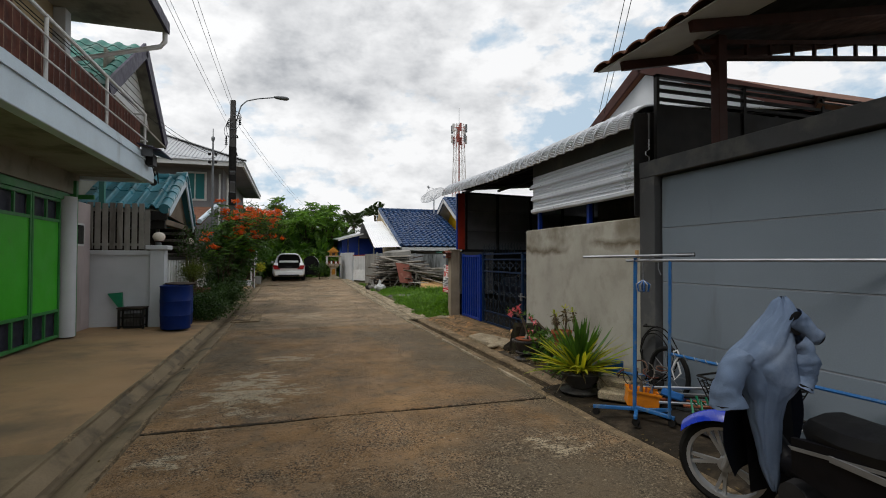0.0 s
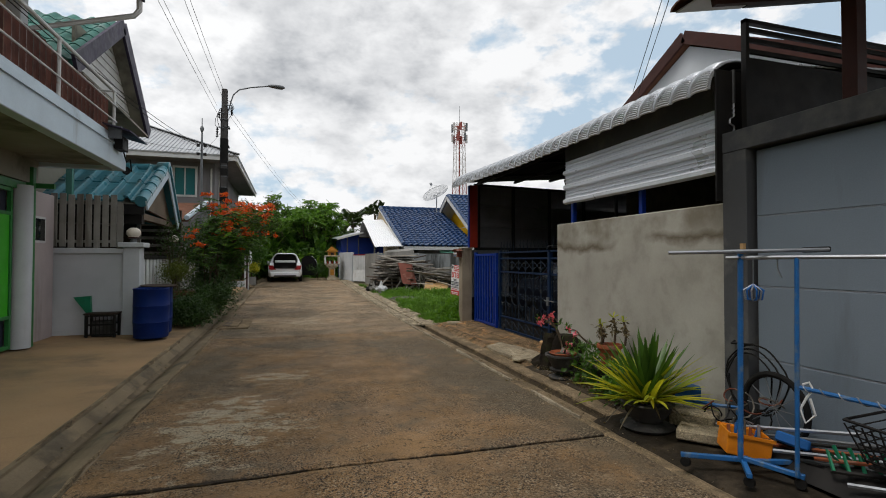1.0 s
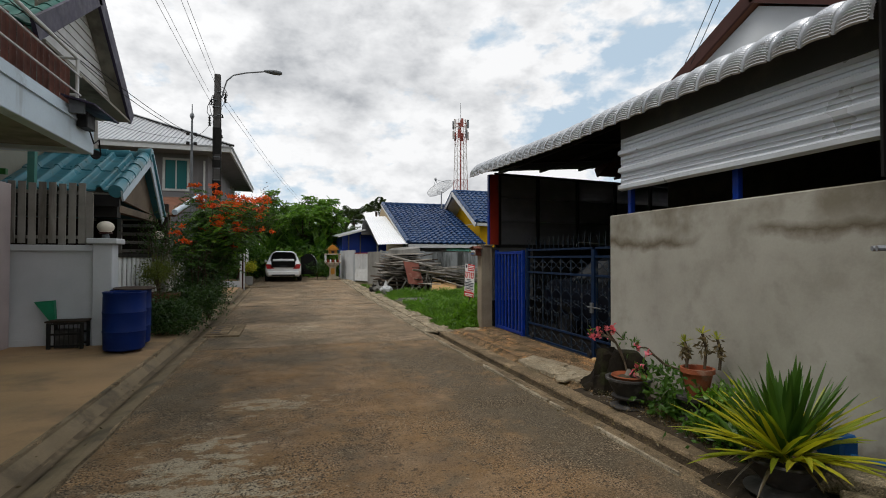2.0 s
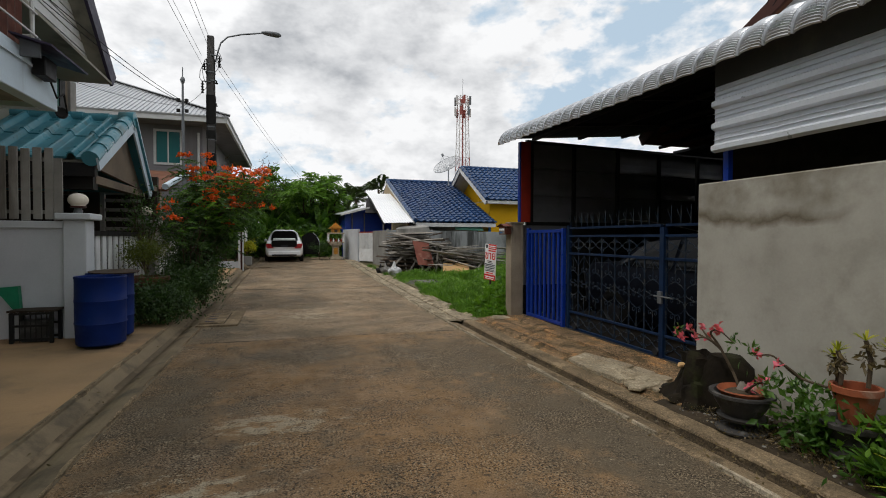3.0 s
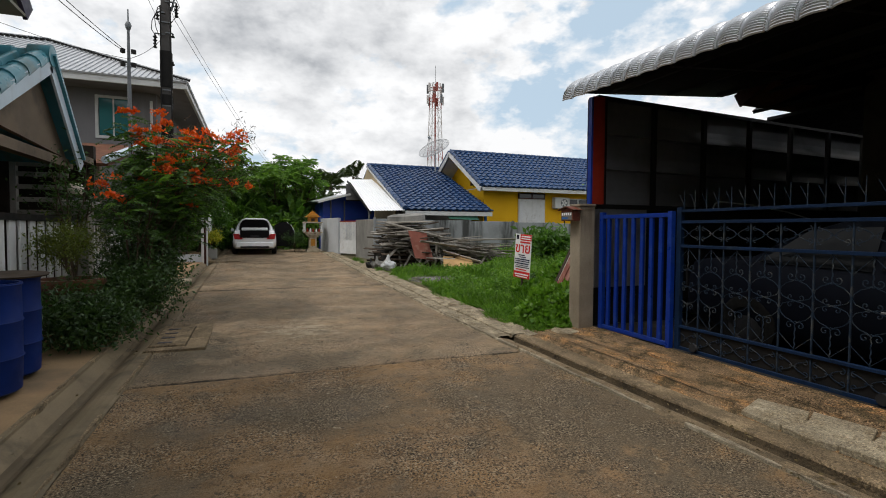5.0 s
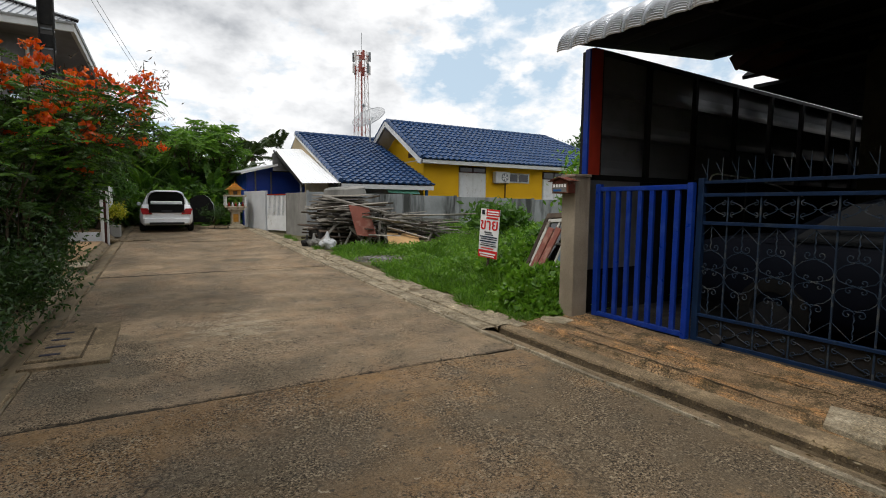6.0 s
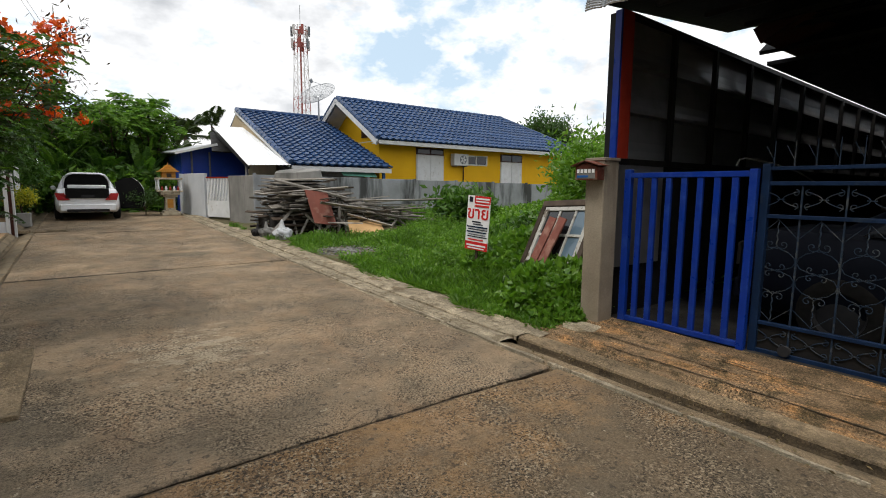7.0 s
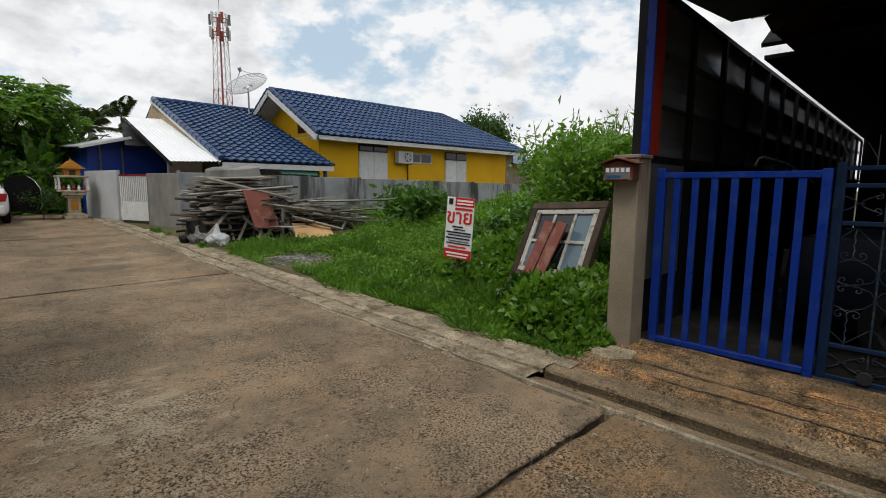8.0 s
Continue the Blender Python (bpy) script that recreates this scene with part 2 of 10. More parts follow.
    part_of = ramp(nt, noise_of(nt, pos, 0.9, 2.0), 0.50, 0.56)
    c = mixc(nt, math_of(nt, "MULTIPLY", math_of(nt, "MULTIPLY", ramp(nt, cr, 0.0022, 0.0), part_of), 0.8), c, (0.03, 0.026, 0.022))
    nt.links.new(c, bs.inputs["Base Color"])
    bs.inputs["Specular IOR Level"].default_value = 0.15
    nt.links.new(node(nt, "ShaderNodeMapRange", {"Value": noise_of(nt, pos, 1.7), "From Min": 0.35, "From Max": 0.65, "To Min": 0.68, "To Max": 0.95}).outputs[0], bs.inputs["Roughness"])
    h = math_of(nt, "ADD", math_of(nt, "MULTIPLY", grit, 0.6), math_of(nt, "MULTIPLY", noise_of(nt, pos, 14.0, 4.0), 1.2))
    h = math_of(nt, "SUBTRACT", math_of(nt, "ADD", h, math_of(nt, "MULTIPLY", brush, 0.5)), math_of(nt, "MULTIPLY", hole, worn))
    nt.links.new(node(nt, "ShaderNodeBump", {"Height": h, "Strength": 0.85, "Distance": 0.014}).outputs[0], bs.inputs["Normal"])
    return m


def cement_mat(name, col, dark, warm, wl=0.54, grit=0.8):
    """Old patched cement: ochre wash, mossy dark blotches, exposed grit."""
    m = bpy.data.materials.new(name)
    m.use_nodes = True
    nt = m.node_tree
    bs = nt.nodes["Principled BSDF"]
    pos = nt.nodes.new("ShaderNodeNewGeometry").outputs["Position"]
    along = node(nt, "ShaderNodeVectorMath", {0: pos, 1: (1.6, 0.55, 1.0)}, operation="MULTIPLY").outputs[0]
    c = mixc(nt, ramp(nt, noise_of(nt, along, 2.2, 8.0, 0.72), 0.40, 0.60), col, tuple(v * 0.6 for v in col))
    c = mixc(nt, ramp(nt, noise_of(nt, along, 3.1, 7.0, 0.7), wl, wl + 0.10), c, warm)
    c = mixc(nt, math_of(nt, "MULTIPLY", ramp(nt, noise_of(nt, pos, 4.3, 9.0, 0.76), 0.49, 0.60), 0.9), c, dark)
    c, h = gritty(nt, pos, c, grit)
    nt.links.new(c, bs.inputs["Base Color"])
    bs.inputs["Roughness"].default_value = 0.92
    bs.inputs["Specular IOR Level"].default_value = 0.15
    h = math_of(nt, "ADD", h, math_of(nt, "MULTIPLY", noise_of(nt, pos, 11.0, 6.0, 0.7), 1.3))
    nt.links.new(node(nt, "ShaderNodeBump", {"Height": h, "Strength": 0.7, "Distance": 0.014}).outputs[0], bs.inputs["Normal"])
    return m


def glass_mat(name, col, rough=0.05):
    m = bpy.data.materials.new(name)
    m.use_nodes = True
    bs = m.node_tree.nodes["Principled BSDF"]
    bs.inputs["Base Color"].default_value = rgba(col)
    bs.inputs["Roughness"].default_value = rough
    bs.inputs["Transmission Weight"].default_value = 0.0
    bs.inputs["Specular IOR Level"].default_value = 0.5
    return m


def damp_wall_mat():
    """Grey-green cement render with a ragged damp band under the coping and soft blotches."""
    m = bpy.data.materials.new("raw_render")
    m.use_nodes = True
    nt = m.node_tree
    bs = nt.nodes["Principled BSDF"]
    pos = nt.nodes.new("ShaderNodeNewGeometry").outputs["Position"]
    z = node(nt, "ShaderNodeSeparateXYZ", {0: pos}).outputs[2]
    c = mixc(nt, ramp(nt, noise_of(nt, pos, 1.3, 6.0, 0.6), 0.35, 0.65), (0.42, 0.405, 0.355), (0.335, 0.32, 0.28))
    c = mixc(nt, math_of(nt, "MULTIPLY", ramp(nt, noise_of(nt, pos, 2.6, 7.0, 0.62), 0.52, 0.68), 0.35), c, (0.25, 0.235, 0.19))
    # damp under the coping: soft brown wash with a darker ragged tide line at its foot
    edge = math_of(nt, "ADD", z, math_of(nt, "MULTIPLY", noise_of(nt, pos, 1.5, 7.0, 0.6), 0.42))
    wash = math_of(nt, "MULTIPLY", ramp(nt, edge, 1.80, 2.06), ramp(nt, noise_of(nt, pos, 2.2, 6.0, 0.6), 0.34, 0.60))
    c = mixc(nt, math_of(nt, "MULTIPLY", wash, 0.75), c, (0.150, 0.126, 0.086))
    tide = math_of(nt, "MULTIPLY", ramp(nt, math_of(nt, "ABSOLUTE", math_of(nt, "SUBTRACT", edge, 1.86)), 0.075, 0.0), ramp(nt, noise_of(nt, pos, 1.1, 3.0), 0.34, 0.50))
    c = mixc(nt, math_of(nt, "MULTIPLY", tide, 0.85), c, (0.105, 0.080, 0.048))
    patchy = ramp(nt, noise_of(nt, pos, 3.4, 4.0, 0.5), 0.60, 0.68)
    c = mixc(nt, math_of(nt, "MULTIPLY", patchy, 0.22), c, (0.20, 0.185, 0.15))
    foot = math_of(nt, "SUBTRACT", math_of(nt, "MULTIPLY", noise_of(nt, pos, 2.2, 7.0, 0.65), 0.7), z)
    c = mixc(nt, math_of(nt, "MULTIPLY", ramp(nt, foot, 0.10, 0.25), 0.7), c, (0.14, 0.12, 0.085))
    grain = noise_of(nt, pos, 45.0, 3.0, 0.6)
    c = mixc(nt, 0.09, c, mixc(nt, 1.0, c, mixc(nt, grain, (0.25, 0.25, 0.25), (1.75, 1.75, 1.75)), "MULTIPLY"))
    nt.links.new(c, bs.inputs["Base Color"])
    bs.inputs["Roughness"].default_value = 0.9
    bs.inputs["Specular IOR Level"].default_value = 0.15
    nt.links.new(node(nt, "ShaderNodeBump", {"Height": grain, "Strength": 0.1, "Distance": 0.01}).outputs[0], bs.inputs["Normal"])
    return m


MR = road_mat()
CHANNEL = cement_mat("channel_dirt", (0.12, 0.09, 0.056), (0.05, 0.039, 0.026), (0.16, 0.12, 0.073), 0.56, 0.5)
GUTTER = cement_mat("gutter_cement", (0.30, 0.225, 0.14), (0.14, 0.108, 0.07), (0.38, 0.285, 0.175), 0.55, 0.55)
TROUGH = mat("smooth_trough_cement", (0.235, 0.18, 0.112), (0.155, 0.12, 0.076), rough=0.85, scale=1.3, bump=0.25, bscale=70, stain=(0.10, 0.082, 0.056), sscale=2.2, slo=0.50, shi=0.66, fine=0.3)
APRON = mat("apron_concrete", (0.37, 0.235, 0.125), (0.27, 0.185, 0.105), rough=0.85, scale=0.8, bump=0.3, bscale=80, stain=(0.14, 0.108, 0.072), sscale=0.7, slo=0.5, shi=0.7, fine=0.3)
LEDGE = cement_mat("ledge_cement", (0.29, 0.195, 0.112), (0.085, 0.066, 0.036), (0.43, 0.235, 0.10), 0.50, 1.0)
PALE = cement_mat("pale_cement", (0.49, 0.415, 0.295), (0.27, 0.215, 0.14), (0.57, 0.49, 0.36), 0.52, 0.5)
LIPM = cement_mat("worn_lip_cement", (0.42, 0.36, 0.26), (0.22, 0.18, 0.125), (0.50, 0.43, 0.32), 0.50, 0.45)
VERGE = cement_mat("verge_cement", (0.40, 0.335, 0.235), (0.17, 0.135, 0.088), (0.48, 0.40, 0.28), 0.52, 0.55)
# Near-black: shade of the carport and timber heap put into the colour.
PITM = mat("shade_dark_cement", (0.030, 0.028, 0.026), (0.018, 0.017, 0.016), rough=0.85, scale=1.5, bump=0.4, stain=(0.05, 0.046, 0.04), sscale=1.5)
SOIL = mat("soil", (0.13, 0.10, 0.06), (0.07, 0.07, 0.03), rough=0.95, scale=1.2, bump=0.9, bscale=18, stain=(0.06, 0.09, 0.025), sscale=0.8, fine=0.5)
DARKSOIL = mat("damp_soil", (0.062, 0.046, 0.030), (0.034, 0.027, 0.018), rough=0.9, scale=4, bump=0.9, bscale=30, stain=(0.07, 0.054, 0.036), sscale=5, fine=0.5)
# Wet soil, its colour darkened further for shaded crevices under the clutter.
WETSOIL = mat("wet_shaded_soil", (0.030, 0.023, 0.015), (0.016, 0.013, 0.009), rough=0.85, scale=4, bump=0.9, bscale=30, stain=(0.055, 0.042, 0.028), sscale=5, fine=0.5)
GREY = mat("grey_paint", (0.20, 0.240, 0.285), (0.170, 0.205, 0.245), rough=0.6, scale=0.8, bump=0.12, bscale=90, stain=(0.125, 0.135, 0.15), sscale=1.1, streak=True)
GROOVE = mat("groove_filler", (0.25, 0.27, 0.30), (0.20, 0.22, 0.25), rough=0.7, scale=2.0, bump=0.1)
GREYD = mat("dark_grey_paint", (0.085, 0.087, 0.092), (0.065, 0.067, 0.07), rough=0.7, scale=1.2, bump=0.15, stain=(0.12, 0.12, 0.115), sscale=2.5)
BLACKM = mat("black_steel", (0.012, 0.012, 0.013), (0.02, 0.018, 0.016), rough=0.55, metal=0.0, scale=3, bump=0.05)
BROWNST = mat("brown_steel", (0.055, 0.018, 0.013), (0.038, 0.014, 0.010), rough=0.5, scale=4, bump=0.05)
RAWCON = damp_wall_mat()
WOODP = mat("bleached_timber", (0.361, 0.336, 0.303), (0.246, 0.226, 0.197), rough=0.85, scale=4, bump=0.3, bscale=30, stain=(0.17, 0.15, 0.125), sscale=3, vary=0.35)
GALV = mat("galvanised_sheet", (0.60, 0.62, 0.65), (0.50, 0.52, 0.55), rough=0.34, metal=0.6, scale=2.0, bump=0.05, bscale=30, stain=(0.44, 0.43, 0.41), sscale=1.6, slo=0.62, shi=0.8)
GALVS = mat("corrugated_sheet", (0.74, 0.77, 0.82), (0.66, 0.69, 0.74), rough=0.36, metal=0.35, scale=0.8, bump=0.03, bscale=30)
GALVD = mat("tarnished_sheet", (0.24, 0.24, 0.245), (0.19, 0.19, 0.195), rough=0.42, metal=0.3, scale=1.2, bump=0.04, stain=(0.15, 0.15, 0.15), sscale=1.0)
BLUE = mat("blue_gloss_paint", (0.003, 0.030, 0.26), (0.003, 0.023, 0.19), rough=0.38, scale=5, bump=0.05, stain=(0.012, 0.045, 0.26), sscale=5)
BLUED = mat("weathered_blue_paint", (0.007, 0.022, 0.062), (0.005, 0.015, 0.040), rough=0.55, scale=6, bump=0.1, stain=(0.022, 0.036, 0.055), sscale=7, slo=0.58, shi=0.75)
SCROLL = mat("dusty_scroll_paint", (0.020, 0.034, 0.055), (0.012, 0.022, 0.040), rough=0.6, scale=9, bump=0.1, stain=(0.07, 0.075, 0.075), sscale=14, slo=0.5, shi=0.65)
RED = mat("red_paint", (0.27, 0.026, 0.012), (0.20, 0.02, 0.010), rough=0.5, scale=4, bump=0.05)
PILLAR = mat("pillar_cement", (0.33, 0.28, 0.21), (0.23, 0.19, 0.14), rough=0.85, scale=2.5, bump=0.35, bscale=50, stain=(0.15, 0.12, 0.09), sscale=2.0, streak=True, fine=0.25)
WHITE = mat("white_wall_paint", (0.54, 0.56, 0.58), (0.45, 0.47, 0.49), rough=0.7, scale=1.2, bump=0.1, stain=(0.38, 0.37, 0.34), sscale=1.4, slo=0.58, shi=0.75, streak=True)
# Grey stands for shade on the slat screen; the streaks are stains.
SLATG = mat("slat_grey_paint", (0.30, 0.285, 0.26), (0.22, 0.21, 0.19), rough=0.6, scale=4, bump=0.1, stain=(0.15, 0.135, 0.115), sscale=4, streak=True, vary=0.12)
WHITEP = mat("white_gloss_paint", (0.72, 0.73, 0.73), (0.62, 0.63, 0.62), rough=0.4, scale=4, bump=0.03, stain=(0.42, 0.39, 0.34), sscale=6, slo=0.6, shi=0.75, vary=0.08)
SASH = mat("peeling_sash_paint", (0.48, 0.47, 0.43), (0.36, 0.345, 0.31), rough=0.7, scale=6, bump=0.2, stain=(0.16, 0.13, 0.10), sscale=9, slo=0.54, shi=0.64)
PINKW = mat("faded_pink_wall", (0.48, 0.41, 0.40), (0.40, 0.34, 0.33), rough=0.8, scale=1.5, bump=0.15, stain=(0.28, 0.24, 0.22), sscale=1.6, streak=True)
GREEN = mat("bright_green_paint", (0.045, 0.40, 0.012), (0.035, 0.33, 0.010), rough=0.42, scale=1.0, bump=0.04, stain=(0.05, 0.26, 0.02), sscale=2.4, slo=0.6, shi=0.8)
GREEND = mat("green_frame_paint", (0.035, 0.20, 0.05), (0.028, 0.15, 0.04), rough=0.45, scale=3, bump=0.05)
SLABP = mat("pale_blue_beam_paint", (0.56, 0.66, 0.73), (0.48, 0.56, 0.62), rough=0.6, scale=1.4, bump=0.08, stain=(0.30, 0.32, 0.33), sscale=1.8, slo=0.58, shi=0.75, streak=True)
SOFFIT = mat("soffit_paint", (0.30, 0.29, 0.24), (0.22, 0.21, 0.17), rough=0.8, scale=1.0, bump=0.1, stain=(0.13, 0.12, 0.10), sscale=1.0)
REED = mat("reed_screen", (0.115, 0.045, 0.032), (0.06, 0.026, 0.02), rough=0.9, scale=9, bump=0.3, bscale=40, vary=0.3)
STEELW = mat("white_steel", (0.62, 0.63, 0.62), (0.5, 0.5, 0.48), rough=0.4, scale=6, bump=0.03, stain=(0.30, 0.22, 0.15), sscale=8, slo=0.66, shi=0.75)
CREAM = mat("cream_wall_paint", (0.46, 0.36, 0.22), (0.38, 0.30, 0.19), rough=0.75, scale=1.5, bump=0.1)
TEAL = mat("teal_roof_tile", (0.065, 0.235, 0.29), (0.05, 0.185, 0.23), rough=0.34, scale=2, bump=0.05, stain=(0.07, 0.14, 0.145), sscale=2.5, vary=0.10)
TEAL2 = mat("aged_teal_tile", (0.07, 0.20, 0.165), (0.05, 0.15, 0.13), rough=0.6, scale=2, bump=0.12, stain=(0.13, 0.20, 0.18), sscale=2.5, vary=0.2)
BLUETILE = mat("blue_roof_tile", (0.018, 0.052, 0.140), (0.013, 0.038, 0.102), rough=0.34, scale=1.5, bump=0.03, stain=(0.034, 0.062, 0.125), sscale=2.0, vary=0.14)
BROWNTILE = mat("brown_roof_tile", (0.14, 0.06, 0.035), (0.08, 0.038, 0.024), rough=0.75, scale=3, bump=0.2, vary=0.2)
PALEROOF = mat("pale_metal_roof", (0.46, 0.48, 0.50), (0.40, 0.41, 0.43), rough=0.5, metal=0.2, scale=1, bump=0.04)
WHITEROOF = mat("white_metal_sheet", (0.80, 0.81, 0.82), (0.74, 0.75, 0.77), rough=0.4, scale=1, bump=0.03, stain=(0.6, 0.6, 0.58), sscale=1.5, slo=0.62, shi=0.8)
HOUSEG = mat("taupe_render", (0.21, 0.20, 0.21), (0.175, 0.17, 0.178), rough=0.8, scale=0.8, bump=0.1, stain=(0.14, 0.13, 0.125), sscale=1.0, streak=True)
TRIMW = mat("white_trim", (0.60, 0.60, 0.59), (0.5, 0.5, 0.49), rough=0.5, scale=3, bump=0.03)
SHRINE = mat("cream_shrine_paint", (0.46, 0.40, 0.30), (0.36, 0.31, 0.22), rough=0.6, scale=6, bump=0.1, stain=(0.20, 0.16, 0.11), sscale=7)
PURPLE = mat("dark_fascia", (0.05, 0.042, 0.075), (0.035, 0.03, 0.05), rough=0.5, scale=3, bump=0.04)
GLASST = glass_mat("teal_glass", (0.02, 0.12, 0.13), 0.06)
GLASSD = glass_mat("dark_glass", (0.012, 0.014, 0.016), 0.05)
# Car glass blackened and dulled to stand for the carport's shade.
SHADEGLASS = glass_mat("shade_car_glass", (0.003, 0.004, 0.005), 0.12)
SHADEGLASS.node_tree.nodes["Principled BSDF"].inputs["Specular IOR Level"].default_value = 0.16
DARKRIM = mat("dull_dark_rim", (0.03, 0.03, 0.032), (0.02, 0.02, 0.022), rough=0.6, scale=6, bump=0.02)
GLASSO = glass_mat("old_window_glass", (0.10, 0.15, 0.19), 0.12)
YELLOW = mat("yellow_wall_paint", (0.80, 0.46, 0.010), (0.70, 0.39, 0.010), rough=0.7, scale=0.7, bump=0.06, stain=(0.58, 0.33, 0.02), sscale=1.0, slo=0.6, shi=0.8, streak=True)
SHEDBLUE = mat("shed_blue_sheet", (0.008, 0.045, 0.32), (0.007, 0.035, 0.26), rough=0.45, scale=1.5, bump=0.05)
OLDCON = mat("old_concrete", (0.28, 0.27, 0.25), (0.19, 0.185, 0.17), rough=0.9, scale=1.4, bump=0.3, bscale=40, stain=(0.075, 0.075, 0.068), sscale=1.3, slo=0.5, shi=0.68, streak=True, fine=0.25)
DRUM = mat("blue_drum_paint", (0.003, 0.020, 0.135), (0.003, 0.015, 0.095), rough=0.55, scale=3, bump=0.04, stain=(0.010, 0.04, 0.17), sscale=4, slo=0.6, shi=0.75)
POLECON = mat("pole_concrete", (0.085, 0.08, 0.077), (0.055, 0.052, 0.05), rough=0.85, scale=2, bump=0.3, stain=(0.12, 0.11, 0.10), sscale=2, streak=True)
DISHM = mat("pale_dish_mesh", (0.42, 0.43, 0.44), (0.34, 0.35, 0.36), rough=0.5, scale=5, bump=0.03)
DISHNET = mat("dish_wire_mesh", (0.40, 0.41, 0.42), (0.34, 0.35, 0.36), rough=0.6, scale=4, bump=0.0)
DISHNET.node_tree.nodes["Principled BSDF"].inputs["Alpha"].default_value = 0.3
LAMPG = mat("lamp_grey", (0.16, 0.17, 0.18), (0.12, 0.125, 0.13), rough=0.5, metal=0.3, scale=5, bump=0.03)
GLOBE = mat("opal_globe", (0.72, 0.66, 0.56), (0.60, 0.54, 0.45), rough=0.35, scale=5, bump=0.03)
# Near-black for car linings, and for shade painted into ceiling and boot.
NEARBLACK = mat("lining_shade_black", (0.004, 0.004, 0.004), (0.006, 0.006, 0.006), rough=0.95, scale=8, bump=0.1)
RUSTBOX = mat("rusty_box_paint", (0.17, 0.05, 0.03), (0.10, 0.035, 0.022), rough=0.7, scale=9, bump=0.15, stain=(0.22, 0.15, 0.11), sscale=8)
LOTWALL = mat("streaked_panel_concrete", (0.30, 0.315, 0.325), (0.21, 0.22, 0.225), rough=0.9, scale=1.4, bump=0.3, bscale=40, stain=(0.06, 0.062, 0.06), sscale=1.6, slo=0.49, shi=0.62, streak=True, fine=0.25)
TROUGHD = mat("trough_dirt", (0.15, 0.115, 0.072), (0.10, 0.077, 0.05), rough=0.9, scale=2.0, bump=0.3, stain=(0.21, 0.16, 0.10), sscale=3.0)
RUBBER = mat("black_rubber", (0.008, 0.008, 0.008), (0.014, 0.013, 0.012), rough=0.8, scale=8, bump=0.1)
CARW = mat("white_car_paint", (0.74, 0.75, 0.76), (0.70, 0.71, 0.72), rough=0.25, scale=1, bump=0.0, coat=0.7)
CARD = mat("dark_blue_car_paint", (0.004, 0.006, 0.014), (0.003, 0.005, 0.011), rough=0.6, scale=1, bump=0.0)
LAMPR = mat("tail_lamp_red", (0.38, 0.015, 0.02), (0.28, 0.012, 0.015), rough=0.2, scale=5, bump=0.0, coat=0.6)
GOLD = mat("gold_paint", (0.52, 0.24, 0.03), (0.38, 0.16, 0.02), rough=0.4, scale=9, bump=0.1)
WOODG = mat("weathered_timber", (0.246, 0.226, 0.197), (0.139, 0.123, 0.102), rough=0.9, scale=4, bump=0.4, bscale=30, stain=(0.09, 0.078, 0.065), sscale=3, vary=0.45)
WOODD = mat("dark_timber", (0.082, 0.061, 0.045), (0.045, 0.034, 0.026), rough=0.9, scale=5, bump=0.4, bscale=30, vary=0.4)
PLYRED = mat("red_brown_board", (0.24, 0.085, 0.062), (0.18, 0.065, 0.05), rough=0.75, scale=4, bump=0.15, stain=(0.30, 0.16, 0.12), sscale=5)
PLY = mat("plywood", (0.52, 0.33, 0.15), (0.42, 0.26, 0.12), rough=0.75, scale=5, bump=0.1)
BAG = mat("plastic_bag", (0.52, 0.53, 0.53), (0.30, 0.31, 0.32), rough=0.35, scale=8, bump=0.3, bscale=25)
SIGNW = mat("sign_white", (0.82, 0.82, 0.82), (0.78, 0.78, 0.78), rough=0.45, scale=3, bump=0.0)
SIGNR = mat("sign_red", (0.62, 0.025, 0.022), (0.55, 0.02, 0.02), rough=0.45, scale=3, bump=0.0)
INK = mat("sign_ink", (0.03, 0.03, 0.05), (0.02, 0.02, 0.03), rough=0.5, scale=3, bump=0.0)
TERRA = mat("terracotta", (0.34, 0.10, 0.045), (0.24, 0.075, 0.04), rough=0.8, scale=6, bump=0.2, stain=(0.30, 0.20, 0.15), sscale=6)
POTD = mat("dark_glazed_pot", (0.035, 0.035, 0.036), (0.06, 0.055, 0.05), rough=0.55, scale=6, bump=0.15, stain=(0.11, 0.105, 0.10), sscale=7)
BARK = mat("bark", (0.10, 0.075, 0.05), (0.06, 0.045, 0.03), rough=0.95, scale=8, bump=0.7, bscale=25)
STUMPM = mat("rotting_stump", (0.009, 0.007, 0.005), (0.020, 0.015, 0.009), rough=0.95, scale=9, bump=0.9, bscale=20, stain=(0.024, 0.026, 0.010), sscale=6)
ORANGE = mat("orange_plastic", (0.75, 0.25, 0.012), (0.66, 0.20, 0.012), rough=0.4, scale=5, bump=0.03)
RACKB = mat("rack_blue_paint", (0.02, 0.13, 0.36), (0.016, 0.10, 0.28), rough=0.45, scale=8, bump=0.05, stain=(0.10, 0.16, 0.24), sscale=9)
CHROME = mat("dull_chrome", (0.36, 0.38, 0.41), (0.28, 0.29, 0.31), rough=0.45, metal=0.7, scale=6, bump=0.02)
ALLOY = mat("silver_alloy", (0.42, 0.43, 0.44), (0.34, 0.35, 0.36), rough=0.4, metal=0.6, scale=6, bump=0.02)
DENIM = mat("grey_blue_cloth", (0.135, 0.185, 0.275), (0.095, 0.135, 0.215), rough=0.9, scale=3, bump=0.25, bscale=180, stain=(0.19, 0.24, 0.33), sscale=2.5)
BIKEB = mat("bike_blue_plastic", (0.008, 0.035, 0.42), (0.008, 0.03, 0.36), rough=0.25, scale=4, bump=0.0, coat=0.5)
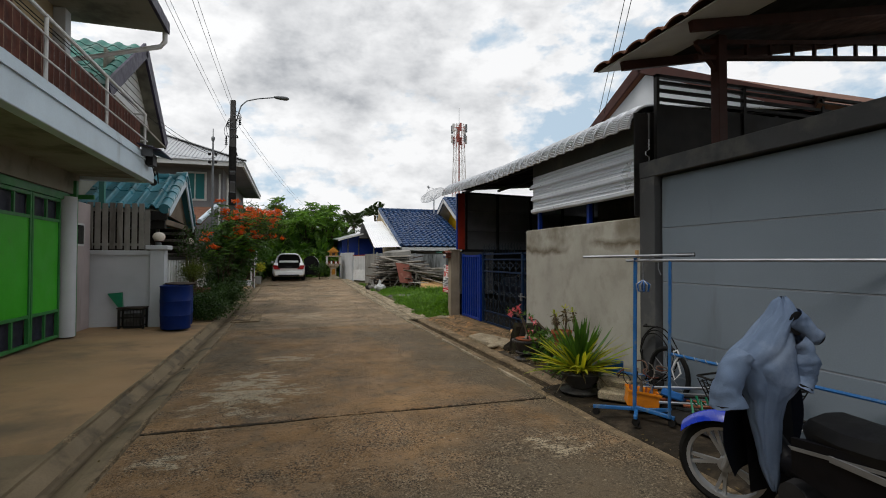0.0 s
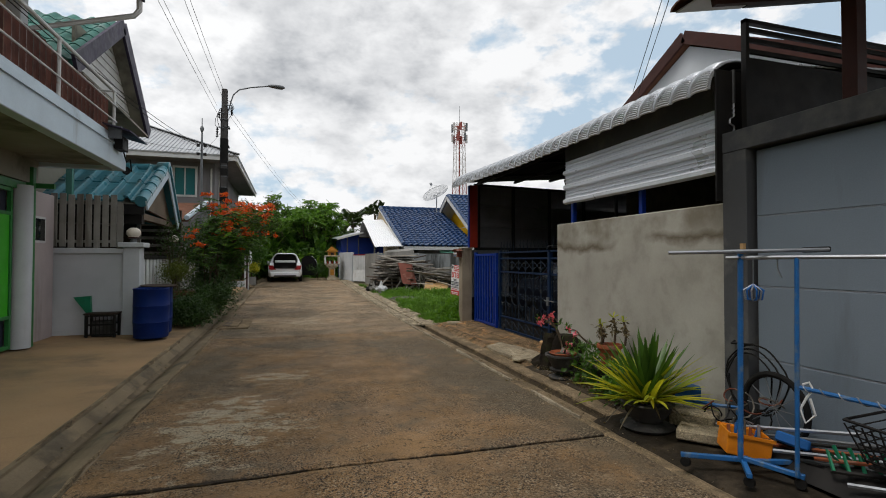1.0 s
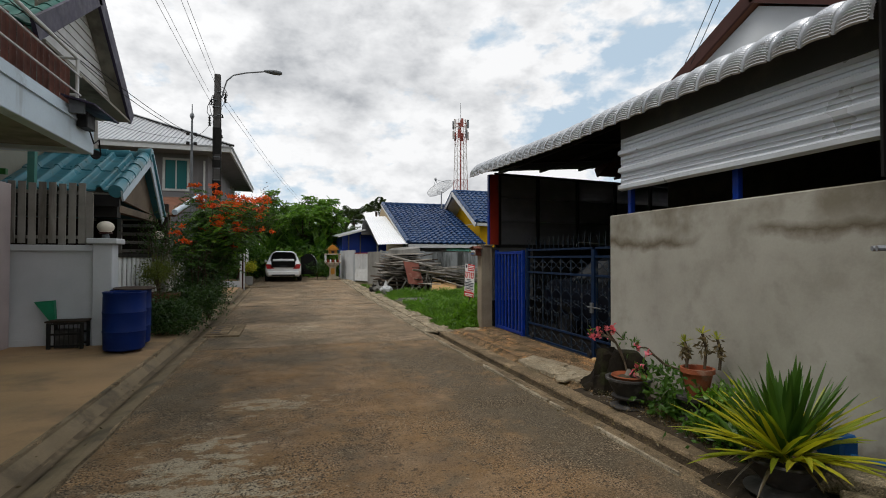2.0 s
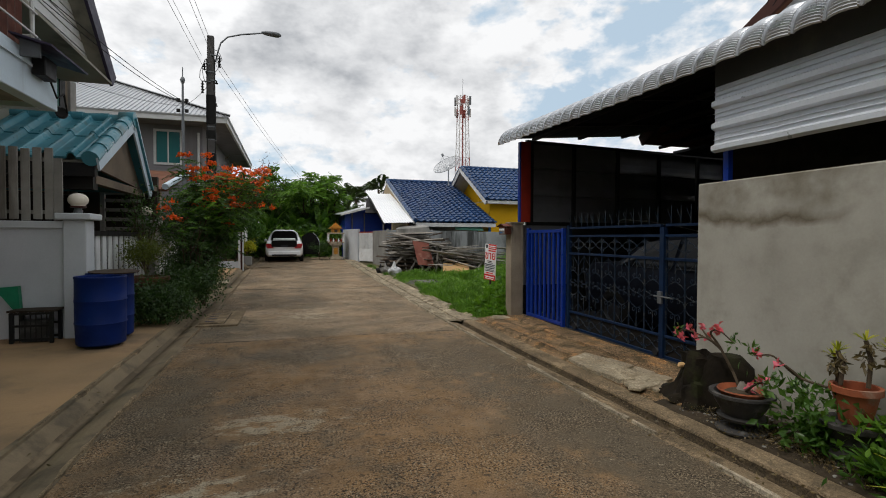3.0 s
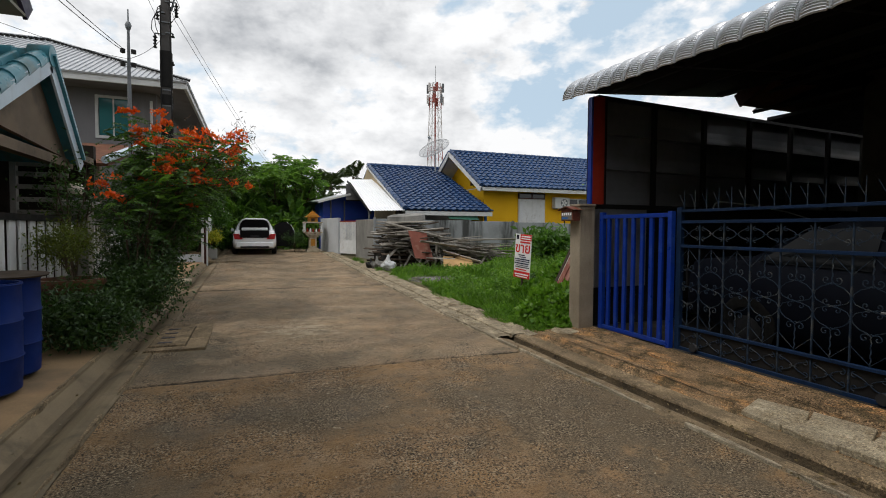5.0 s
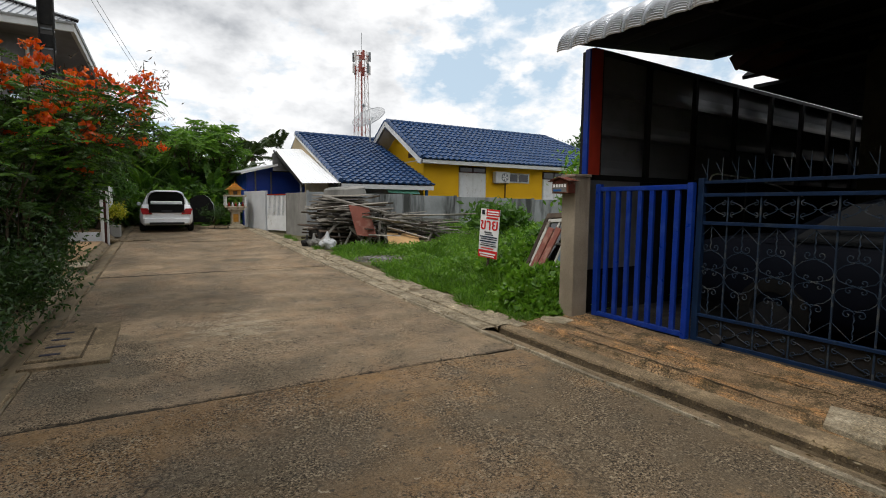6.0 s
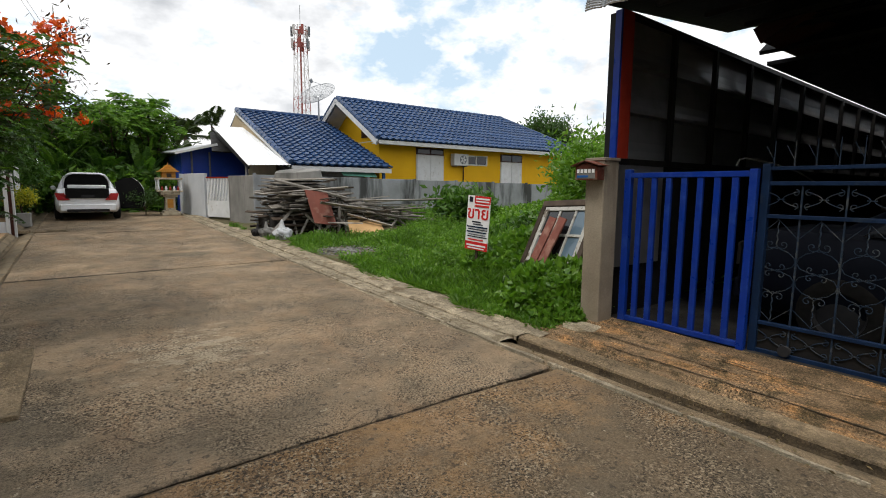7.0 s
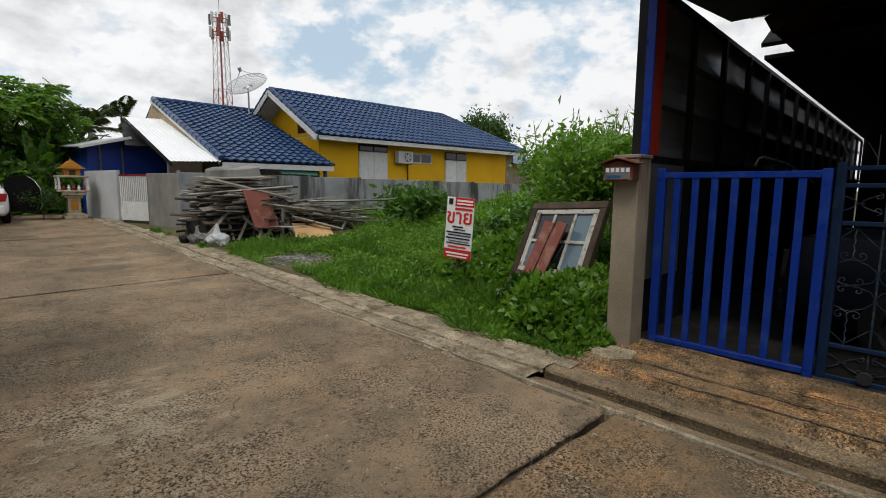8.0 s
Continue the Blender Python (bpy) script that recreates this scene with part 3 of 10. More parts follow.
BIKEK = mat("bike_black_plastic", (0.004, 0.004, 0.006), (0.006, 0.006, 0.008), rough=0.52, scale=5, bump=0.03)
SEATM = mat("black_vinyl", (0.006, 0.006, 0.007), (0.009, 0.009, 0.009), rough=0.5, scale=6, bump=0.15, bscale=200)
GREENP = mat("green_plastic", (0.012, 0.20, 0.10), (0.012, 0.16, 0.08), rough=0.45, scale=6, bump=0.03)
FADEDG = mat("faded_green_sheet", (0.20, 0.50, 0.36), (0.14, 0.40, 0.28), rough=0.5, scale=6, bump=0.03)
BLUEP = mat("blue_plastic", (0.015, 0.11, 0.36), (0.012, 0.09, 0.28), rough=0.45, scale=6, bump=0.03)
TOWERR = mat("tower_red_paint", (0.30, 0.085, 0.07), (0.25, 0.075, 0.065), rough=0.6, scale=1, bump=0.0)
TOWERW = mat("tower_white_paint", (0.55, 0.53, 0.52), (0.48, 0.46, 0.45), rough=0.6, scale=1, bump=0.0)
# Porch render and column browns, darkened in colour to stand for shade.
PORCHT = mat("porch_brown_render", (0.20, 0.155, 0.112), (0.15, 0.118, 0.087), rough=0.85, scale=2, bump=0.12, stain=(0.11, 0.09, 0.07), sscale=1.5)
PORCHD = mat("porch_shade_brown", (0.036, 0.027, 0.020), (0.022, 0.017, 0.013), rough=0.7, scale=3, bump=0.12)
TAN = mat("tan_wall", (0.34, 0.27, 0.20), (0.28, 0.22, 0.165), rough=0.8, scale=2, bump=0.1, stain=(0.2, 0.165, 0.13), sscale=1.5)
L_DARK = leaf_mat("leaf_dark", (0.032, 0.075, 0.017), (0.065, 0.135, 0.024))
# Leaf green darkened to stand for shade low in bushes and shrubs.
L_SHADE = leaf_mat("leaf_shade", (0.027, 0.060, 0.016), (0.056, 0.112, 0.023), glow=0.3)
GLAZE = mat("brown_glaze", (0.15, 0.062, 0.034), (0.09, 0.04, 0.024), rough=0.35, scale=5, bump=0.08, stain=(0.06, 0.034, 0.024), sscale=4)
L_OLIVE = leaf_mat("leaf_olive", (0.085, 0.115, 0.016), (0.16, 0.185, 0.028))
L_MID = leaf_mat("leaf_mid", (0.045, 0.115, 0.018), (0.10, 0.20, 0.030))
L_BRIGHT = leaf_mat("leaf_bright", (0.095, 0.215, 0.022), (0.185, 0.33, 0.042), glow=0.4)
L_GRASS = leaf_mat("leaf_grass", (0.06, 0.15, 0.016), (0.16, 0.29, 0.036), glow=0.38)
L_YELLOW = leaf_mat("leaf_yellow_green", (0.24, 0.30, 0.02), (0.62, 0.54, 0.04), glow=0.35)
L_PALM = leaf_mat("leaf_palm", (0.025, 0.05, 0.014), (0.055, 0.085, 0.020), glow=0.2)
L_DRY = leaf_mat("leaf_dry", (0.10, 0.07, 0.03), (0.20, 0.14, 0.06), glow=0.1)
PETAL_O = leaf_mat("petal_orange", (0.80, 0.075, 0.008), (0.85, 0.17, 0.012), glow=0.3)
PETAL_P = leaf_mat("petal_pink", (0.68, 0.06, 0.13), (0.80, 0.18, 0.26), glow=0.3)


# ---- mesh helpers ----
WORLD_OF = {}


def box(bm, x0, x1, y0, y1, z0, z1):
    v = [bm.verts.new(p) for p in ((x0, y0, z0), (x1, y0, z0), (x1, y1, z0), (x0, y1, z0), (x0, y0, z1), (x1, y0, z1), (x1, y1, z1), (x0, y1, z1))]
    for f in ((0, 3, 2, 1), (4, 5, 6, 7), (0, 1, 5, 4), (1, 2, 6, 5), (2, 3, 7, 6), (3, 0, 4, 7)):
        bm.faces.new([v[i] for i in f])
    return v


def slant(bm, corners, thick):
    """A plate over four corners, given counter-clockwise from above, thick metres deep along its normal."""
    c = [Vector(p) for p in corners]
    n = (c[1] - c[0]).cross(c[3] - c[0]).normalized() * thick
    v = [bm.verts.new(p - n) for p in c] + [bm.verts.new(p) for p in c]
    for f in ((0, 3, 2, 1), (4, 5, 6, 7), (0, 1, 5, 4), (1, 2, 6, 5), (2, 3, 7, 6), (3, 0, 4, 7)):
        bm.faces.new([v[i] for i in f])


def prism(bm, pts, push):
    """A flat outline pushed along a vector."""
    a = [bm.verts.new(p) for p in pts]
    b = [bm.verts.new(Vector(p) + Vector(push)) for p in pts]
    bm.faces.new(a[::-1])
    bm.faces.new(b)
    for i in range(len(a)):
        j = (i + 1) % len(a)
        bm.faces.new((a[i], a[j], b[j], b[i]))


def beam(bm, p, q, w, h, up=(0, 0, 1)):
    """A square bar from p to q."""
    p, q = Vector(p), Vector(q)
    d = (q - p).normalized()
    s = d.cross(Vector(up))
    s = (s if s.length > 1e-4 else d.cross(Vector((1, 0, 0)))).normalized()
    u = s.cross(d)
    v = [bm.verts.new(e + s * (a * w / 2) + u * (b * h / 2)) for e in (p, q) for a, b in ((-1, -1), (1, -1), (1, 1), (-1, 1))]
    for f in ((0, 1, 2, 3), (7, 6, 5, 4), (0, 4, 5, 1), (1, 5, 6, 2), (2, 6, 7, 3), (3, 7, 4, 0)):
        bm.faces.new([v[i] for i in f])


def tube(bm, pts, r, seg=6, r2=None, caps=True):
    """A round tube along points, tapering from r to r2."""
    pts = [Vector(p) for p in pts]
    r2 = r if r2 is None else r2
    rings, side = [], None
    for i, p in enumerate(pts):
        d = (pts[min(i + 1, len(pts) - 1)] - pts[max(i - 1, 0)]).normalized()
        if side is None:
            side = d.orthogonal().normalized()
        side = (side - d * side.dot(d))
        side = (side if side.length > 1e-5 else d.orthogonal()).normalized()
        up = d.cross(side)
        rr = r + (r2 - r) * i / max(1, len(pts) - 1)
        rings.append([bm.verts.new(p + (side * math.cos(a) + up * math.sin(a)) * rr) for a in (2 * math.pi * k / seg for k in range(seg))])
    for a, b in zip(rings, rings[1:]):
        for k in range(seg):
            bm.faces.new((a[k], a[(k + 1) % seg], b[(k + 1) % seg], b[k]))
    if caps:
        bm.faces.new(rings[0][::-1])
        bm.faces.new(rings[-1])


def lathe(bm, prof, seg=20, at=(0, 0, 0)):
    """A turned body from (radius, height) rows."""
    at = Vector(at)
    rings = []
    for r, z in prof:
        if r < 1e-4:
            rings.append([bm.verts.new(at + Vector((0, 0, z)))])
        else:
            rings.append([bm.verts.new(at + Vector((r * math.cos(2 * math.pi * k / seg), r * math.sin(2 * math.pi * k / seg), z))) for k in range(seg)])
    for a, b in zip(rings, rings[1:]):
        for k in range(seg):
            j = (k + 1) % seg
            if len(a) == 1 and len(b) == 1:
                continue
            if len(a) == 1:
                bm.faces.new((a[0], b[j], b[k]))
            elif len(b) == 1:
                bm.faces.new((a[k], a[j], b[0]))
            else:
                bm.faces.new((a[k], a[j], b[j], b[k]))
    return rings


def grid(bm, nu, nv, fn):
    """A sheet of nu by nv cells through fn(u, v), u and v from 0 to 1."""
    v = [[bm.verts.new(fn(i / nu, j / nv)) for j in range(nv + 1)] for i in range(nu + 1)]
    for i in range(nu):
        for j in range(nv):
            bm.faces.new((v[i][j], v[i + 1][j], v[i + 1][j + 1], v[i][j + 1]))


def mesh_of(name, bm, material, smooth=False, bevel=0.0):
    if bevel:
        bmesh.ops.bevel(bm, geom=list(bm.edges), offset=bevel, segments=1, affect="EDGES", clamp_overlap=True)
    bmesh.ops.recalc_face_normals(bm, faces=bm.faces)
    me = bpy.data.meshes.new(name)
    bm.to_mesh(me)
    bm.free()
    me.materials.append(material)
    if smooth:
        me.polygons.foreach_set("use_smooth", [True] * len(me.polygons))
        me.set_sharp_from_angle(angle=radians(40))
    return me


def part(name, bm, material, parent=None, label="", m=None, smooth=False, bevel=0.0):
    me = bm if isinstance(bm, bpy.types.Mesh) else mesh_of(name, bm, material, smooth, bevel)
    ob = new(name, me)
    m = m or Matrix.Identity(4)
    ob.matrix_basis = m
    if parent is not None:
        ob.parent = parent
        ob.matrix_parent_inverse = WORLD_OF[parent].inverted()
    WORLD_OF[ob] = m
    if label:
        ob["label"] = label
    return ob


def thing(name, at, label, category, group="", kind="", turn=0.0):
    ob = new(name)
    ob.empty_display_size = 0.2
    ob.matrix_basis = pose(*at, 0, 0, turn)
    WORLD_OF[ob] = ob.matrix_basis.copy()
    return tagged(ob, label, category, group, kind)


def settle(name, bm, material, label, category, kind="structure", smooth=False, bevel=0.0):
    return tagged(part(name, bm, material, None, "", None, smooth, bevel), label, category, "", kind)


def B():
    return bmesh.new()


def boxes(*rows):
    bm = bmesh.new()
    for r in rows:
        box(bm, *r)
    return bm


RNG = np.random.default_rng(7)


def leaf_mesh(name, P, D, L, W, material, fold=0.25, droop=0.0):
    """Many leaves in one mesh: each a bent rhomb from P along D, L long and W wide."""
    P, D = np.asarray(P, float), np.asarray(D, float)
    n = len(P)
    D = D / np.maximum(np.linalg.norm(D, axis=1, keepdims=True), 1e-6)
    L, W = np.broadcast_to(L, n)[:, None], np.broadcast_to(W, n)[:, None]
    S = np.cross(D, RNG.normal(size=(n, 3)))
    S /= np.maximum(np.linalg.norm(S, axis=1, keepdims=True), 1e-6)
    U = np.cross(S, D)
    tip = P + D * L
    tip[:, 2] -= droop * L[:, 0]
    mid = P + D * L * 0.45
    V = np.stack([P, mid + S * W / 2 + U * W * fold, tip, mid - S * W / 2 + U * W * fold], 1).reshape(-1, 3)
    me = bpy.data.meshes.new(name)
    me.vertices.add(4 * n)
    me.vertices.foreach_set("co", V.ravel())
    me.loops.add(6 * n)
    k = np.arange(n)[:, None] * 4
    me.loops.foreach_set("vertex_index", (k + np.array([0, 1, 2, 0, 2, 3])).ravel().astype(np.int32))
    me.polygons.add(2 * n)
    me.polygons.foreach_set("loop_start", np.arange(0, 6 * n, 3, dtype=np.int32))
    me.update(calc_edges=True)
    me.materials.append(material)
    return me


def rand_dirs(n, up=0.0):
    d = RNG.normal(size=(n, 3))
    d /= np.linalg.norm(d, axis=1, keepdims=True)
    d[:, 2] += up
    return d


def gz(y):
    """Height of the road: level, then rising gently."""
    d = max(-12.0, min(60.0, y - 13.0))
    return -0.04 + 0.0218 * (d + math.sqrt(d * d + 6.0)) / 2 - 0.002


# ---- ground, road, gutters ----
def wob(a, b, s=1.0):
    return noise.noise((a * s, b * s, 4.2))


def ground_sheet():
    xs = sorted(set([-420, -150, -60, -30, -14, -8, -5, -3.2, -2.2, -2.0, 3.25, 3.4, 3.7, 4.3, 5] + [5.5 + 0.75 * i for i in range(18)] + [24, 34, 60, 150, 420]))
    ys = sorted(set([-420, -150, -40, -15] + [-8 + 1.0 * i for i in range(48)] + [50, 70, 120, 260, 620]))
    bm = B()

    def h(x, y):
        if -2.1 < x < 3.3:
            return gz(y) - 0.16
        if x >= 3.3 and 12.2 < y < 26:
            return gz(y) + 0.02 + 0.10 * wob(x, y, 0.5) + 0.03 * min(6.0, x - 3.3)
        return gz(y) - 0.05
    v = [[bm.verts.new((x, y, h(x, y))) for y in ys] for x in xs]
    for i in range(len(xs) - 1):
        for j in range(len(ys) - 1):
            bm.faces.new((v[i][j], v[i + 1][j], v[i + 1][j + 1], v[i][j + 1]))
    return settle("ground", bm, SOIL, "bare earth with weeds round the lane", "ground", smooth=True)


ground_sheet()
JOINTS = [-8.0, -1.5, 4.96, 11.42, 17.9, 24.3, 30.7, 37.0]
road = thing("road", (0.75, 10.0, -0.06), "stained brown concrete lane cast in slabs", "road", kind="structure")
for k, (y0, y1) in enumerate(zip(JOINTS, JOINTS[1:])):
    bm = B()
    tip = 0.004 * ((k % 3) - 1)

    def top(u, v, y0=y0, y1=y1, tip=tip):
        x = -1.25 + 4.0 * u

        def jag(y, side):
            wide = 0.008 + 0.022 * max(0.0, wob(x, y, 1.6) + 0.35) + 0.022 * abs(wob(x * 1.3 + side * 9, y, 8.0)) + 0.010 * max(0.0, x - 1.0)
            wide *= 0.6 if y > 10 else 0.45
            return 0.03 * wob(x, y, 0.9) + 0.012 * wob(x, y, 6.0) + side * wide
        a, b = y0 + jag(y0, 1), y1 + jag(y1, -1)
        y = a * (1 - v) + b * v
        drop = 0.012 * max(0.0, 1 - min(y - a, b - y) / 0.05) ** 2
        edge = 0.02 * wob(y, 3.3, 2.0) + 0.008 * wob(y, 1.7, 9.0)
        x = x - max(0.0, edge) * max(0.0, (u - 0.9) * 10)
        return (x, y, gz(y) + tip + 0.006 * wob(x, y, 0.9) - drop)
    vs = [0, 0.004, 0.009] + [0.02 + 0.96 * q / 40 for q in range(41)] + [0.991, 0.996, 1.0]
    grid(bm, 130, len(vs) - 1, lambda u, v: top(u, vs[round(v * (len(vs) - 1))]))
    rim = [e for e in bm.edges if e.is_boundary]
    low = bmesh.ops.extrude_edge_only(bm, edges=rim)["geom"]
    for g in low:
        if isinstance(g, bmesh.types.BMVert):
            g.co.z -= 0.09
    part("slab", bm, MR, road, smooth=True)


def strip(name, prof, y0, y1, n, material, label, category, wave=0.012, parent=None):
    """A long strip with the cross-section prof, rows of (x, height over the road), run along the lane."""
    bm = B()
    rows = []
    x_ref = 2.762 if prof[0][0] > 2.7 else -1.262
    for j in range(n + 1):
        y = y0 + (y1 - y0) * j / n
        sway, dip = wave * wob(x_ref, y, 0.9), wave * 0.4 * wob(y, x_ref, 1.7)
        rows.append([bm.verts.new((x + sway + wave * 0.22 * wob(x + i, y, 5.0), y, gz(y) + z + dip * 0.6 + wave * 0.16 * wob(y, x + i, 6.0))) for i, (x, z) in enumerate(prof)])
    for a, b in zip(rows, rows[1:]):
        for i in range(len(prof) - 1):
            bm.faces.new((a[i], a[i + 1], b[i + 1], b[i]))
    ob = settle(name, bm, material, label, category, smooth=False)
    return ob


strip("gutter_west", [(-1.262, -0.10), (-1.264, -0.014), (-1.285, 0.004), (-1.34, 0.004), (-1.40, -0.006), (-1.46, -0.03), (-1.51, -0.058), (-1.55, -0.078), (-1.575, -0.078), (-1.60, -0.05), (-1.64, -0.012), (-1.68, 0.018), (-1.71, 0.036), (-1.715, 0.058), (-1.76, 0.060), (-1.765, -0.2)], -8, 36, 420, TROUGH, "smooth worn cement gutter trough along the lane", "gutter", wave=0.012)
strip("trough_dirt", [(-1.605, -0.040), (-1.59, -0.060), (-1.565, -0.070), (-1.54, -0.064), (-1.515, -0.052)], -8, 30, 380, TROUGHD, "darker brown line along the bottom of the trough", "dirt", wave=0.010)
strip("gutter_east", [(2.762, -0.10), (2.764, -0.03), (2.775, -0.012), (2.82, -0.004), (2.90, -0.014), (2.97, -0.028), (3.015, -0.040)], -8, 12.15, 200, GUTTER, "worn cement strip sloping from lane to channel", "gutter", wave=0.016)
strip("gutter_channel", [(3.015, -0.040), (3.03, -0.066), (3.05, -0.076), (3.07, -0.074), (3.085, -0.05), (3.092, -0.012)], -8, 12.15, 200, CHANNEL, "narrow channel black with damp dirt", "gutter", wave=0.016)
strip("gutter_shoulder", [(3.092, -0.012), (3.10, 0.006), (3.13, 0.015), (3.16, 0.018), (3.22, 0.02), (3.268, 0.024), (3.272, -0.01), (3.287, -0.01), (3.29, -0.2)], -8, 12.15, 200, GUTTER, "rounded cement shoulder of the gutter", "gutter", wave=0.016)
strip("verge_kerb", [(2.762, -0.10), (2.764, -0.02), (2.785, -0.002), (2.815, -0.004), (2.822, -0.022), (2.835, -0.022), (2.845, 0.004), (2.90, 0.012), (2.98, 0.012), (3.035, 0.006), (3.045, -0.016), (3.062, -0.016), (3.072, 0.014), (3.14, 0.026), (3.22, 0.03), (3.30, 0.02), (3.31, -0.2)], 12.15, 36, 260, VERGE, "pale worn cement kerb flush with the lane", "kerb", wave=0.05)
# thin pale cement lips, broken into lengths
def lip_run(label, x0, sway_of, y0, y1, wide, seed, rise=0.016, material=None):
    lip = thing("gutter_lip", (x0, 8, 0), label, "kerb", kind="structure")
    rl = random.Random(seed)
    y = y0
    while y < y1:
        ln = rl.uniform(0.25, 1.5)
        bm = B()
        n = max(3, int(ln / 0.07))
        w0 = rl.uniform(0.7, 1.2) * wide
        rows = []
        for j in range(n + 1):
            yy = y + ln * j / n
            xc = x0 + sway_of(yy) + 0.012 * wob(yy, 0.3, 2.3) + 0.006 * wob(yy, 0.9, 9.0)
            w = w0 * (0.75 + 0.9 * wob(yy, 7.7, 6.0)) * (0.35 if j in (0, n) else 1.0)
            z = gz(yy) + rise + 0.006 * wob(yy, 2.2, 4.0)
            rows.append([bm.verts.new(p) for p in ((xc - w / 2 - 0.006, yy, z - 0.05), (xc - w / 2, yy, z - 0.002), (xc + w / 2, yy, z), (xc + w / 2 + 0.008, yy, z - 0.05))])
        for p, q in zip(rows, rows[1:]):
            for i in range(3):
                bm.faces.new((p[i], p[i + 1], q[i + 1], q[i]))
        part("length", bm, material or LIPM, lip)
        y += ln + rl.choice((0.03, 0.05, 0.12, 0.3, 0.5))


lip_run("thin pale cement lip broken into lengths", 2.792, lambda y: 0.016 * wob(2.762, y, 0.9), 5.4, 27, 0.038, 5)
lip_run("worn pale edge between lane and trough", -1.285, lambda y: 0.010 * wob(-1.262, y, 0.9), -1.0, 27, 0.030, 12, 0.014, GUTTER)
lip_run("crumbling pale edge of the forecourt", -1.735, lambda y: 0.010 * wob(-1.262, y, 0.9), 4.7, 24, 0.04, 14, 0.068, GUTTER)
strip("edge_ledge", [(3.285, -0.2), (3.288, 0.012), (3.31, 0.026), (3.36, 0.032), (3.375, 0.058), (3.45, 0.066), (3.55, 0.075), (3.65, 0.08), (3.75, 0.088), (3.82, 0.092), (3.835, 0.112), (3.95, 0.118), (4.05, 0.12), (4.14, 0.124)], 7.2, 12.12, 114, LEDGE, "patched cement ledge in front of the sliding gate", "ledge", wave=0.03)
strip("verge_cement", [(3.22, -0.02), (3.225, 0.030), (3.27, 0.034), (3.36, 0.040), (3.42, 0.05), (3.46, 0.0)], 11.98, 25.0, 192, VERGE, "broken cement edging between gutter and grass", "kerb", wave=0.045)
strip("soil_spill", [(2.86, -0.02), (2.93, 0.014), (3.05, 0.026), (3.2, 0.036), (3.36, 0.045)], 0.5, 5.3, 60, WETSOIL, "dark wet soil washed over the gutter", "soil", wave=0.05)
strip("soil_edge", [(3.22, -0.02), (3.25, 0.03), (3.3, 0.036), (3.40, 0.05)], 5.3, 7.5, 40, DARKSOIL, "dark soil crumbling over the gutter shoulder", "soil", wave=0.05)
# broken pale edging where the lot meets the gutter
rl = random.Random(9)
for k in range(26):
    y = 12.25 + 8.0 * (k + rl.random() * 2) / 28
    x = 3.17 + 0.17 * rl.random() + 0.08 * max(0.0, wob(y, 0, 0.8))
    n, s, a0 = rl.choice((5, 6, 7)), rl.uniform(0.05, 0.16), rl.uniform(0, 6)
    bm = B()
    prism(bm, [(x + s * 0.8 * rl.uniform(0.6, 1.1) * math.cos(a0 + 6.283 * q / n), y + s * 1.25 * rl.uniform(0.7, 1.1) * math.sin(a0 + 6.283 * q / n), gz(y) - 0.03) for q in range(n)], (rl.gauss(0, 0.008), rl.gauss(0, 0.008), 0.05 + rl.uniform(0.0, 0.018)))
    tagged(part("edging_chunk", bm, LIPM if rl.random() < 0.35 else GUTTER, None, "", None, False, 0.006), "broken chunk of pale cement edging", "rubble", "broken edging")
bm = B()
prism(bm, [(3.50, 11.78, 0.02), (3.62, 11.66, 0.02), (3.80, 11.70, 0.02), (3.88, 11.80, 0.02), (3.84, 12.02, 0.02), (3.66, 12.10, 0.02), (3.52, 11.98, 0.02)], (0.06, 0.02, 0.055))
tagged(part("cement_lump", bm, PALE, None, "", None, False, 0.008), "pale lump of cement at the foot of the gate pillar", "rubble")
strip("yard_edge", [(3.285, -0.2), (3.285, 0.01), (3.5, 0.03), (3.88, 0.05)], -8, 7.2, 30, WETSOIL, "dark soil strip at the foot of the wall", "soil", wave=0.03)
bm = B()


def forecourt_at(u, v):
    """The forecourt: its near edge is broken off unevenly at about 4.6 m."""
    start = 4.62 + 0.10 * wob(u * 9, 2.2, 1.3) + 0.05 * wob(u * 9, 1.1, 5.0)
    y = start + (12.3 - start) * v
    return (-1.745 - 5.75 * u, y, gz(y) + 0.056 + 0.05 * min(1, u * 3) + 0.004 * wob(u * 9, v * 20) - (0.05 if v == 0 else 0))


grid(bm, 60, 60, lambda u, v: forecourt_at(u, 0 if v == 0 else max(0.0, (v - 1 / 60) / (59 / 60))))
settle("forecourt", bm, APRON, "stained ochre concrete forecourt before the green gate", "forecourt", smooth=False)
bm = B()
grid(bm, 20, 40, lambda u, v: (-1.745 - 5.75 * u, -8 + 12.8 * v, gz(-8 + 12.8 * v) + 0.012 + 0.02 * wob(u * 9, v * 9, 1.2)))
settle("forecourt_dirt", bm, TROUGH, "dirty older paving beside the forecourt", "forecourt", smooth=True)
bm = B()
grid(bm, 6, 24, lambda u, v: (-1.745 - 1.19 * u, 12.3 + 17.5 * v, gz(12.3 + 17.5 * v) + 0.056 + 0.02 * u + 0.01 * wob(u * 5, v * 20)))
settle("footpath", bm, APRON, "uneven concrete strip between gutter and fences", "path", smooth=True)

